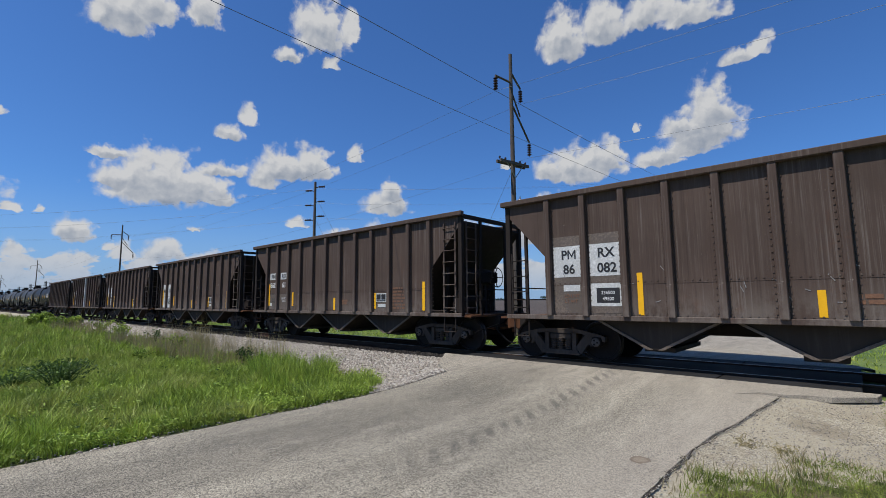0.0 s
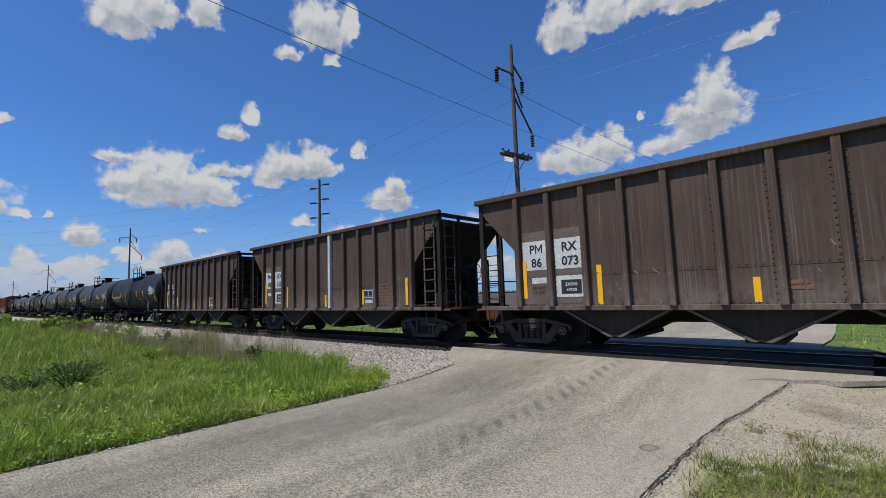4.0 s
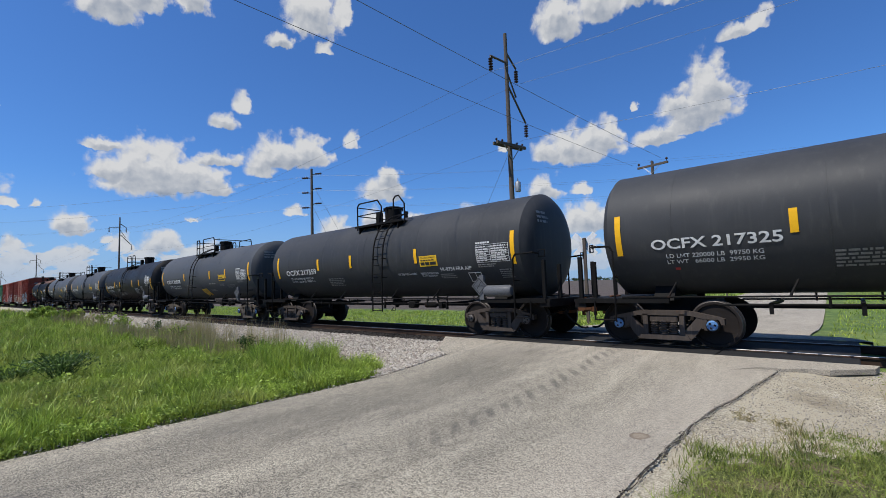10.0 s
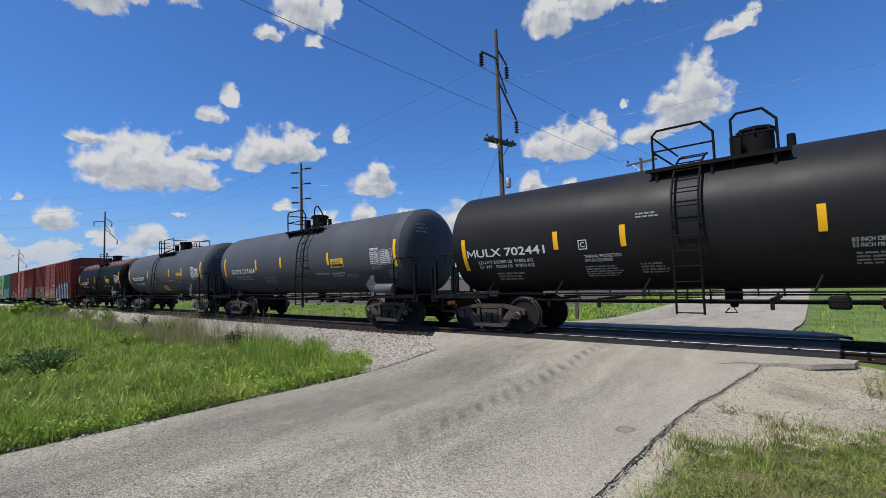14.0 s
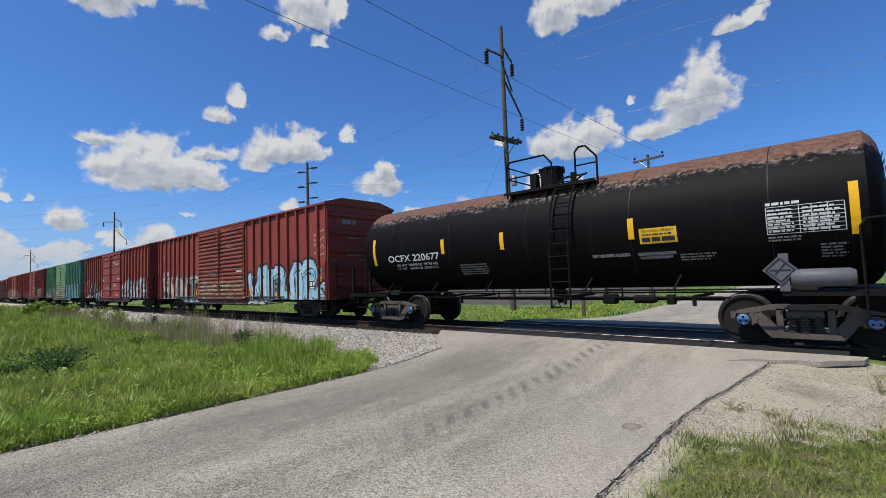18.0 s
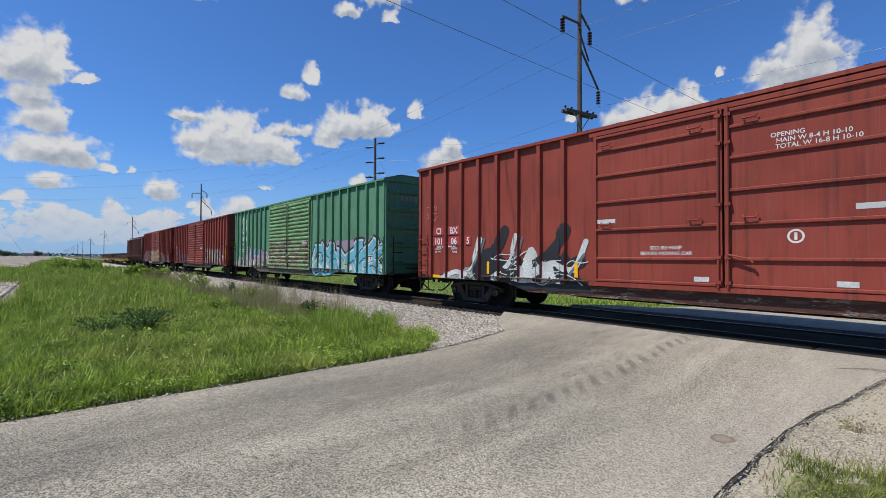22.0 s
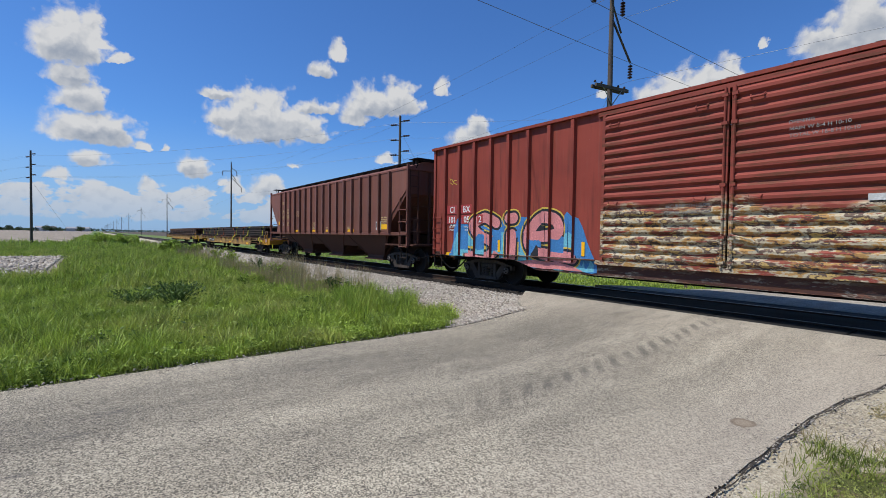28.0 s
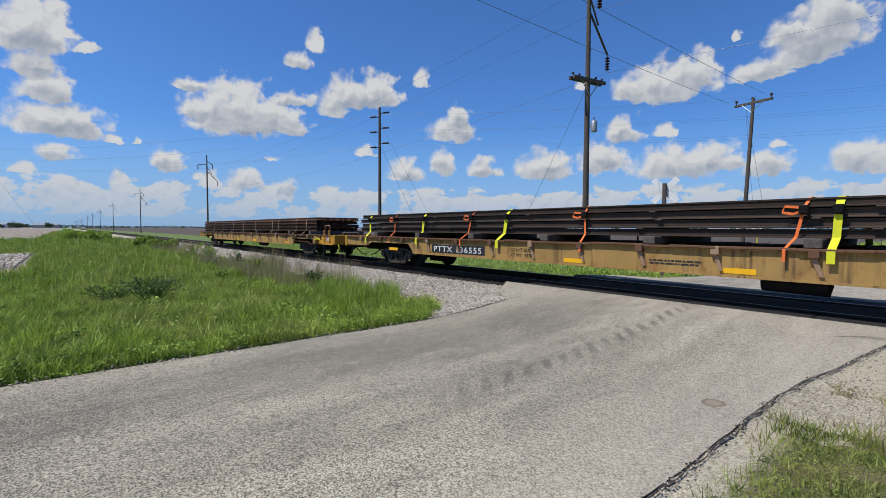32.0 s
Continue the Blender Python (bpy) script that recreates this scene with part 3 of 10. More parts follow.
def pale_gravel(n, b):
    p = n.add("ShaderNodeNewGeometry").outputs["Position"]
    vor = n.add("ShaderNodeTexVoronoi", {"Vector": p, "Scale": 62.0})
    stone = n.add("ShaderNodeSeparateColor", {0: vor.outputs["Color"]}).outputs[1]
    fine, broad = n.noise(p, 40.0, 4.0, 0.7), n.noise(p, 0.9, 4.0)
    col = n.mix(stone, rgb((0.25, 0.215, 0.15)), rgb((0.55, 0.49, 0.365)))
    sand = n.mix(fine, rgb((0.30, 0.255, 0.175)), rgb((0.52, 0.46, 0.335)))
    col = n.mix(n.ramp(n.noise(p, 0.55, 3.0), 0.40, 0.6, 0.0, 0.8), col, sand)
    col = n.mix(n.ramp(broad, 0.54, 0.72, 0, 0.6), col, rgb((0.19, 0.15, 0.095)))
    col = n.mix(n.ramp(fine, 0.6, 0.75, 0, 0.8), col, rgb((0.10, 0.088, 0.07)))
    # soil where turf has taken hold of the shoulder
    q = n.add("ShaderNodeSeparateXYZ", {0: p})
    turf = n.math("SUBTRACT", n.math("MULTIPLY", n.math("ADD", q.outputs[0], 1.2), 0.9), n.math("MULTIPLY", n.math("SUBTRACT", q.outputs[1], 5.1), 0.85))
    turf = n.math("MULTIPLY", n.ramp(n.math("ADD", turf, n.math("ADD", n.math("SUBTRACT", broad, 0.55), n.math("MULTIPLY", n.math("SUBTRACT", n.noise(p, 4.5, 5.0, 0.7), 0.5), 1.5))), 0.16, 0.36), n.ramp(q.outputs[0], -1.3, -1.0))
    turf = n.math("MULTIPLY", turf, n.ramp(q.outputs[1], 9.0, 8.0))
    col = n.mix(turf, col, n.mix(n.ramp(n.noise(p, 3.2, 4.0, 0.7), 0.42, 0.62), n.mix(fine, rgb((0.050, 0.062, 0.016)), rgb((0.12, 0.13, 0.042))), n.mix(fine, rgb((0.09, 0.066, 0.036)), rgb((0.24, 0.185, 0.115)))))
    link(n, col, b, "Base Color")
    b.inputs["Roughness"].default_value = 0.95
    b.inputs["Specular IOR Level"].default_value = 0.2
    bump(n, n.math("ADD", vor.outputs["Distance"], fine), b, 0.015, 0.8)


M["gravel"] = material("pale_crushed_stone", pale_gravel)


def oily_shaded_gravel(n, b):
    """Ballast between and beside the rails, blackened by drips, brake dust and painted under-train shade."""
    pale_gravel(n, b)
    was = b.inputs["Base Color"].links[0].from_socket
    p = n.add("ShaderNodeNewGeometry").outputs["Position"]
    s = n.add("ShaderNodeSeparateXYZ", {0: p})
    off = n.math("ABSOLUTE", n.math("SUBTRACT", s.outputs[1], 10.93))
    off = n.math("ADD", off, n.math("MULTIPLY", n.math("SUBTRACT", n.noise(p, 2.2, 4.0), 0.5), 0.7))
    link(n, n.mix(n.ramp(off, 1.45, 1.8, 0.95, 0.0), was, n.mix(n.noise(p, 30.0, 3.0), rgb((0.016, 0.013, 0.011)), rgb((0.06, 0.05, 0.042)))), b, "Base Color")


M["bed"] = material("oil_and_shade_ballast", oily_shaded_gravel)
# beside the rail this black holds oil and the train's shade in one colour
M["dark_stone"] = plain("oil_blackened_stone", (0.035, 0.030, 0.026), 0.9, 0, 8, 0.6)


def stone(n, b):
    r = n.add("ShaderNodeNewGeometry").outputs["Random Per Island"]
    g = n.add("ShaderNodeTexCoord").outputs["Object"]
    ramp = n.add("ShaderNodeValToRGB", {0: r})
    ramp.color_ramp.elements[0].color, ramp.color_ramp.elements[1].color = (0.15, 0.127, 0.098, 1), (0.58, 0.53, 0.44, 1)
    e = ramp.color_ramp.elements.new(0.45)
    e.color = (0.37, 0.332, 0.272, 1)
    e = ramp.color_ramp.elements.new(0.2)
    e.color = (0.30, 0.25, 0.20, 1)
    link(n, n.mix(n.math("MULTIPLY", n.noise(g, 30.0), 0.5), ramp.outputs[0], rgb((0.17, 0.15, 0.13))), b, "Base Color")
    b.inputs["Roughness"].default_value = 0.92


M["stone"] = material("limestone_ballast", stone)


def tie_wood(n, b):
    g = n.add("ShaderNodeTexCoord").outputs["Object"]
    a = n.noise(n.vec("MULTIPLY", g, (8, 0.8, 8)), 3.0, 5.0, 0.7)
    r = n.add("ShaderNodeObjectInfo").outputs["Random"]
    col = n.mix(n.ramp(a, 0.3, 0.7), rgb((0.035, 0.027, 0.022)), rgb((0.115, 0.095, 0.08)))
    link(n, n.mix(n.math("MULTIPLY", r, 0.5), col, rgb((0.09, 0.08, 0.07))), b, "Base Color")
    b.inputs["Roughness"].default_value = 0.9
    bump(n, a, b, 0.01, 0.7)


M["tie"] = material("creosoted_tie_wood", tie_wood)
M["track_rail"] = painted("rusted_rail_web", (0.055, 0.036, 0.026), (0.03, 0.022, 0.018), 0.5, 0.75, 0.2, 0.4)
M["rail_head"] = plain("worn_rail_head", (0.20, 0.19, 0.18), 0.42, 1.0, 12, 0.12, 0.001)
M["panel"] = plain("dark_crossing_rubber", (0.020, 0.019, 0.018), 0.85, 0, 18, 0.3, 0.008)


def ground_mix(n, b):
    """Soil under the grass, ploughed and planted fields, and the pale stony corner of a field."""
    p = n.add("ShaderNodeNewGeometry").outputs["Position"]
    s = n.add("ShaderNodeSeparateXYZ", {0: p})
    edge = n.math("MULTIPLY", n.math("SUBTRACT", n.noise(p, 0.25, 4.0), 0.5), 5.0)
    x = n.math("ADD", s.outputs[0], edge)
    y = n.math("ADD", s.outputs[1], n.math("MULTIPLY", edge, 0.5))
    small, tiny = n.noise(p, 1.3, 5.0, 0.65), n.noise(p, 14.0, 4.0, 0.7)
    green = n.mix(n.ramp(small, 0.3, 0.7), rgb((0.055, 0.100, 0.016)), rgb((0.15, 0.21, 0.035)))
    green = n.mix(n.ramp(n.noise(p, 0.11, 4.0), 0.5, 0.75, 0, 0.5), green, rgb((0.17, 0.17, 0.055)))
    green = n.mix(1.0, green, n.mix(tiny, (0.6, 0.6, 0.6, 1), (1.35, 1.35, 1.35, 1)), "MULTIPLY")
    # thatch and earth under the tall grass, the shade between tufts put into the colour
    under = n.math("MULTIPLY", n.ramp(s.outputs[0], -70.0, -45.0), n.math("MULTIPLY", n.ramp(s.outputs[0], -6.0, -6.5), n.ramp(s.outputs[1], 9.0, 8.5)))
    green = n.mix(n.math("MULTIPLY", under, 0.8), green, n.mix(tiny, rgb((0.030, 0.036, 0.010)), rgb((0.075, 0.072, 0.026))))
    soil = n.mix(n.ramp(small, 0.3, 0.7), rgb((0.050, 0.036, 0.026)), rgb((0.095, 0.072, 0.053)))
    soil = n.mix(1.0, soil, n.mix(tiny, (0.55, 0.55, 0.55, 1), (1.4, 1.4, 1.4, 1)), "MULTIPLY")
    row = n.ramp(n.math("SINE", n.math("MULTIPLY", n.math("ADD", s.outputs[1], n.math("MULTIPLY", s.outputs[0], 0.12)), 1.6)), -0.3, 0.5)
    stubble = n.mix(n.math("MULTIPLY", row, 0.8), rgb((0.17, 0.135, 0.095)), rgb((0.34, 0.29, 0.22)))
    stubble = n.mix(n.ramp(n.math("ABSOLUTE", n.math("SUBTRACT", small, 0.5)), 0.05, 0.3), stubble, rgb((0.22, 0.18, 0.13)))
    # far side: bare field left of the road's verge
    f1 = n.math("MULTIPLY", n.ramp(y, 25.0, 27.0), n.ramp(x, -12.0, -14.0))
    col = n.mix(f1, green, soil)
    # far right of the road, a bare field beyond a wide green
    f2 = n.math("MULTIPLY", n.ramp(y, 130.0, 140.0), n.ramp(x, 14.0, 17.0))
    col = n.mix(f2, col, soil)
    # near side, far off: planted field in rows
    f3 = n.math("MULTIPLY", n.ramp(x, -90.0, -94.0), n.ramp(y, -1.0, -2.5))
    col = n.mix(f3, col, stubble)
    # the bare stony corner
    dx = n.ramp(n.math("ABSOLUTE", n.math("ADD", x, 34.5)), 8.5, 10.5, 1.0, 0.0)
    f4 = n.math("MULTIPLY", dx, n.ramp(y, -0.6, -1.6))
    col = n.mix(f4, col, n.mix(n.ramp(tiny, 0.35, 0.65), rgb((0.11, 0.085, 0.065)), rgb((0.36, 0.30, 0.235))))
    # spilled ballast in the corner between grass, road and track
    cut = n.math("SUBTRACT", s.outputs[1], n.math("SUBTRACT", 0.7, n.math("MULTIPLY", s.outputs[0], 0.72)))
    f5 = n.math("MULTIPLY", n.math("MULTIPLY", n.ramp(cut, -0.2, 0.1), n.ramp(s.outputs[1], 8.2, 8.0)), n.math("MULTIPLY", n.ramp(s.outputs[0], -10.2, -9.6), n.ramp(s.outputs[0], -6.6, -6.8)))
    col = n.mix(f5, col, n.mix(tiny, rgb((0.20, 0.17, 0.13)), rgb((0.46, 0.42, 0.35))))
    link(n, col, b, "Base Color")
    b.inputs["Roughness"].default_value = 0.95
    bump(n, n.math("ADD", tiny, small), b, 0.05, 0.8)


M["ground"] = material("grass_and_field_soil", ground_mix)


def leafy(name, dark, light, dry, shift=0.5):
    def build(n, b):
        r = n.add("ShaderNodeNewGeometry").outputs["Random Per Island"]
        p = n.add("ShaderNodeNewGeometry").outputs["Position"]
        broad, tufts = n.noise(p, 0.45, 3.0), n.noise(p, 1.9, 3.0)
        mottle = n.ramp(n.noise(p, 6.5, 4.0, 0.7), 0.36, 0.64, 0.0, 0.40)
        col = n.mix(n.math("ADD", n.math("MULTIPLY", r, 0.42), n.math("ADD", mottle, n.ramp(tufts, 0.34, 0.66, -0.06, 0.32)), clamp=True), rgb(dark), rgb(light))
        col = n.mix(n.math("MULTIPLY", n.ramp(broad, 0.45, 0.72), shift), col, rgb(dry))
        link(n, col, b, "Base Color")
        b.inputs["Roughness"].default_value = 0.55
        b.inputs["Specular IOR Level"].default_value = 0.3
        # thin leaves let light through
        out = [k for k in n.tree.nodes if k.type == "OUTPUT_MATERIAL"][0]
        thin = n.add("ShaderNodeBsdfTranslucent", {0: col})
        n.tree.links.new(n.add("ShaderNodeMixShader", {0: 0.25, 1: b.outputs[0], 2: thin.outputs[0]}).outputs[0], out.inputs[0])

    return material(name, build)


M["grass"] = leafy("tall_grass_blades", (0.030, 0.072, 0.008), (0.47, 0.60, 0.090), (0.50, 0.47, 0.15), 0.5)
M["verge"] = leafy("verge_weeds", (0.030, 0.072, 0.008), (0.42, 0.56, 0.082), (0.38, 0.44, 0.09), 0.45)
M["dry_grass"] = leafy("dry_seeding_grass", (0.20, 0.18, 0.075), (0.42, 0.35, 0.19), (0.36, 0.27, 0.17), 0.5)
M["weed_dark"] = leafy("dark_weed_leaves", (0.018, 0.048, 0.010), (0.055, 0.115, 0.022), (0.05, 0.09, 0.02), 0.3)
M["weed_mid"] = leafy("green_weed_leaves", (0.018, 0.045, 0.009), (0.15, 0.24, 0.05), (0.10, 0.16, 0.03), 0.3)
M["turf"] = leafy("sparse_turf_blades", (0.040, 0.066, 0.012), (0.34, 0.40, 0.08), (0.38, 0.33, 0.14), 0.7)
M["tree_far"] = leafy("far_tree_leaves", (0.022, 0.045, 0.018), (0.05, 0.085, 0.035), (0.06, 0.08, 0.05), 0.3)

# ---- building tools ----
class Shape:
    """Collects corners and faces of one mesh."""

    def __init__(self):
        self.v, self.f, self.strokes = [], [], 0

    def face(self, *pts):
        i = len(self.v)
        self.v += [tuple(p) for p in pts]
        self.f.append(tuple(range(i, i + len(pts))))

    def box(self, x0, x1, y0, y1, z0, z1, c=0.0):
        """A box; c cuts its edges."""
        if c <= 0:
            i = len(self.v)
            self.v += [(x, y, z) for z in (z0, z1) for y in (y0, y1) for x in (x0, x1)]
            self.f += [tuple(i + k for k in q) for q in ((0, 2, 3, 1), (4, 5, 7, 6), (0, 1, 5, 4), (2, 6, 7, 3), (0, 4, 6, 2), (1, 3, 7, 5))]
            return self
        sx, sy, sz = sorted((x0, x1)), sorted((y0, y1)), sorted((z0, z1))
        ring = [(sx[0] + c, sy[0]), (sx[1] - c, sy[0]), (sx[1], sy[0] + c), (sx[1], sy[1] - c), (sx[1] - c, sy[1]), (sx[0] + c, sy[1]), (sx[0], sy[1] - c), (sx[0], sy[0] + c)]
        inner = [(min(max(x, sx[0] + c), sx[1] - c), min(max(y, sy[0] + c), sy[1] - c)) for x, y in ring]
        levels = [(inner, sz[0]), (ring, sz[0] + c), (ring, sz[1] - c), (inner, sz[1])]
        i = len(self.v)
        for r, z in levels:
            self.v += [(x, y, z) for x, y in r]
        for k in range(3):
            for j in range(8):
                a, b = i + k * 8 + j, i + k * 8 + (j + 1) % 8
                self.f.append((a, b, b + 8, a + 8))
        self.f.append(tuple(i + j for j in reversed(range(8))))
        self.f.append(tuple(i + 24 + j for j in range(8)))
        return self

    def prism(self, pts, a, b, axis="y"):
        """A flat outline drawn out from a to b along an axis: (x, z) outlines along y, (y, z) along x, (x, y) along z."""
        def put(p, d):
            return (p[0], d, p[1]) if axis == "y" else (d, p[0], p[1]) if axis == "x" else (p[0], p[1], d)
        i, n = len(self.v), len(pts)
        self.v += [put(p, a) for p in pts] + [put(p, b) for p in pts]
        self.f.append(tuple(i + k for k in range(n)))
        self.f.append(tuple(i + n + k for k in reversed(range(n))))
        for k in range(n):
            j = (k + 1) % n
            self.f.append((i + k, i + n + k, i + n + j, i + j))
        return self

    def tube(self, p, q, r, seg=8, r2=None):
        p, q = Vector(p), Vector(q)
        d = (q - p).normalized()
        u = d.orthogonal().normalized()
        w = d.cross(u)
        i = len(self.v)
        for c, rad in ((p, r), (q, r if r2 is None else r2)):
            self.v += [tuple(c + u * (rad * math.cos(2 * math.pi * k / seg)) + w * (rad * math.sin(2 * math.pi * k / seg))) for k in range(seg)]
        for k in range(seg):
            j = (k + 1) % seg
            self.f.append((i + k, i + j, i + seg + j, i + seg + k))
        self.f.append(tuple(i + k for k in reversed(range(seg))))
        self.f.append(tuple(i + seg + k for k in range(seg)))
        return self

    def pipe(self, pts, r, seg=6):
        """One bent tube through points, mitred at its bends."""
        q = [Vector(p) for p in pts]
        q = [p for k, p in enumerate(q) if k == 0 or (p - q[k - 1]).length > 1e-6]
        closed = (q[0] - q[-1]).length < 1e-6
        if closed:
            q = q[:-1]
        n = len(q)
        i, u = len(self.v), None
        for k, p in enumerate(q):
            before = (p - q[k - 1]).normalized() if k or closed else None
            after = (q[(k + 1) % n] - p).normalized() if k < n - 1 or closed else None
            d = (before or after) + (after or before)
            d = d.normalized() if d.length > 0.1 else (after or before)
            u = d.orthogonal().normalized() if u is None else (u - d * u.dot(d))
            u = u.normalized() if u.length > 1e-4 else d.orthogonal().normalized()
            w = d.cross(u)
            wide = min(1.5, 1.0 / max(0.5, d.dot(after or before)))
            self.v += [tuple(p + (u * math.cos(2 * math.pi * j / seg) + w * math.sin(2 * math.pi * j / seg)) * (r * (wide if 0 < k < n - 1 else 1.0))) for j in range(seg)]
        for k in range(n if closed else n - 1):
            a, b = i + k * seg, i + (k + 1) % n * seg
            for j in range(seg):
                m = (j + 1) % seg
                self.f.append((a + j, a + m, b + m, b + j))
        if not closed:
            self.f.append(tuple(i + j for j in reversed(range(seg))))
            self.f.append(tuple(i + (n - 1) * seg + j for j in range(seg)))
        return self

    def lathe(self, profile, centre, axis="y", seg=28):
        """Turns (radius, along) pairs round an axis through centre."""
        i, n = len(self.v), len(profile)
        cx, cy, cz = centre
        for k in range(seg):
            a = 2 * math.pi * k / seg
            c, s = math.cos(a), math.sin(a)
            for r, h in profile:
                self.v.append((cx + r * c, cy + h, cz + r * s) if axis == "y" else (cx + h, cy + r * c, cz + r * s) if axis == "x" else (cx + r * c, cy + r * s, cz + h))
        for k in range(seg):
            j = (k + 1) % seg
            for m in range(n - 1):
                self.f.append((i + k * n + m, i + j * n + m, i + j * n + m + 1, i + k * n + m + 1))
        return self

    def moved(self, dx=0, dy=0, dz=0):
        self.v = [(x + dx, y + dy, z + dz) for x, y, z in self.v]
        return self

    def mesh(self, name, mat, smooth=False, fix=True):
        me = bpy.data.meshes.new(name)
        me.from_pydata(self.v, [], self.f)
        if fix:
            bm = bmesh.new()
            bm.from_mesh(me)
            bmesh.ops.recalc_face_normals(bm, faces=bm.faces)
            bm.to_mesh(me)
            bm.free()
        me.materials.append(mat)
        if smooth:
            me.shade_smooth()
            me.set_sharp_from_angle(angle=radians(38))
        return me


def thing(name, label, category, group="", at=None):
    ob = new(name)
    ob.empty_display_size = 0.2
    if at is not None:
        ob.matrix_basis = at
    return tagged(ob, label, category, group)


def part(name, shape, mat, parent, label="", smooth=False, at=None):
    data = shape if isinstance(shape, bpy.types.Mesh) else shape.mesh(name, mat, smooth)
    ob = new(name, data)
    ob.parent = parent
    if at is not None:
        ob.matrix_basis = at
    if label:
        tagged(ob, label)
    return ob


def structure(name, shape, mat, label="", smooth=False):
    data = shape if isinstance(shape, bpy.types.Mesh) else shape.mesh(name, mat, smooth)
    return tagged(new(name, data), label, kind="structure")


TEXTS = {}


def glyphs(body, bold, spacing):
    """Corners and faces of a run of built-in letters from the pen's start."""
    if not body.strip():
        return [], []
    c = bpy.data.curves.new("letters", "FONT")
    c.body, c.size, c.space_character = body, 1.0, spacing
    c.offset, c.resolution_u = bold, 3
    c.align_x, c.align_y = "LEFT", "BOTTOM_BASELINE"
    ob = bpy.data.objects.new("letters", c)
    me = bpy.data.meshes.new_from_object(ob)
    pts, faces = [(v.co.x, v.co.y) for v in me.vertices], [tuple(f.vertices) for f in me.polygons]
    bpy.data.objects.remove(ob)
    bpy.data.meshes.remove(me)
    bpy.data.curves.remove(c)
    return pts, faces


def broad_m(pen, bold):
    """The letter M as two legs and two slanting strokes."""
    l, r, t, w = pen + 0.073 - bold, pen + 0.709 + bold, 0.682 + bold, 0.062 + 2 * bold
    m, d, low = (l + r) / 2, 1.9 * w, 0.12 - bold
    return [[(l, -bold), (l + w, -bold), (l + w, t), (l, t)], [(r - w, -bold), (r, -bold), (r, t), (r - w, t)],
            [(l + w, t - d), (m, low), (m, low + d), (l + w, t)], [(m, low), (r - w, t - d), (r - w, t), (m, low + d)]]


def letters(text, height, bold=0.0, spacing=1.0):
    """Corners and faces of a line of built-in lettering, its capitals that high, centred on the origin, in the plane (x, z)."""
    key = (text, height, bold, spacing)
    if key not in TEXTS:
        stem = max(p[0] for p in glyphs("I", 0.0, spacing)[0])
        pts, faces, start = [], [], 0

        def pen(k):
            return max(p[0] for p in glyphs(text[:k] + "I", 0.0, spacing)[0]) - stem

        for k in range(len(text) + 1):
            if k < len(text) and text[k] != "M":
                continue
            shift = pen(start) if start else 0.0
            run, tri = glyphs(text[start:k], bold, spacing)
            faces += [tuple(len(pts) + q for q in f) for f in tri]
            pts += [(x + shift, y) for x, y in run]
            if k < len(text):
                for quad in broad_m(pen(k), bold):
                    faces.append(tuple(range(len(pts), len(pts) + 4)))
                    pts += quad
            start = k + 1
        k = height / 0.70
        pts = [(x * k, y * k) for x, y in pts]
        lo, hi = min(p[0] for p in pts), max(p[0] for p in pts)
        TEXTS[key] = ([(x - (lo + hi) / 2, y - height / 2) for x, y in pts], faces, hi - lo)
    return TEXTS[key]


def flat(y):
    """Lays (x, z) marks on a car's near side at that y."""
    return lambda x, z: (x, y, z)


def round_side(r, zc):
    """Lays (x, z) marks on a tank's near side: z is taken round the shell."""
    def put(x, z):
        a = (z - zc) / r
        return (x, -r * math.cos(a), zc + r * math.sin(a))
    return put


def write(shape, text, x, z, height, put, bold=0.012, width=None, spacing=1.0):
    pts, faces, w = letters(text, height, bold, spacing)
    k = 1.0 if width is None else width / w
    i = len(shape.v)
    shape.v += [put(x + px * k, z + pz) for px, pz in pts]
    shape.f += [tuple(i + q for q in f) for f in faces]
    return shape


def patch(shape, x0, x1, z0, z1, put, n=1):
    """A flat or rolled rectangle."""
    zs = [z0 + (z1 - z0) * k / n for k in range(n + 1)]
    for a, b in zip(zs, zs[1:]):
        shape.face(put(x0, a), put(x1, a), put(x1, b), put(x0, b))
    return shape


def bars(shape, x0, x1, z0, z1, rows, put, rng, fill=0.55):
    """Small writing that nobody can read: short bars in rows."""
    pitch = (z1 - z0) / rows
    for k in range(rows):
        z, x = z1 - (k + 0.5) * pitch, x0
        end = x1 - (x1 - x0) * rng.random() * 0.25
        while x < end:
            w = pitch * rng.uniform(0.5, 2.6)
            patch(shape, x, min(x + w, end), z - pitch * fill / 2, z + pitch * fill / 2, put)
            x += w + pitch * 0.35
    return shape


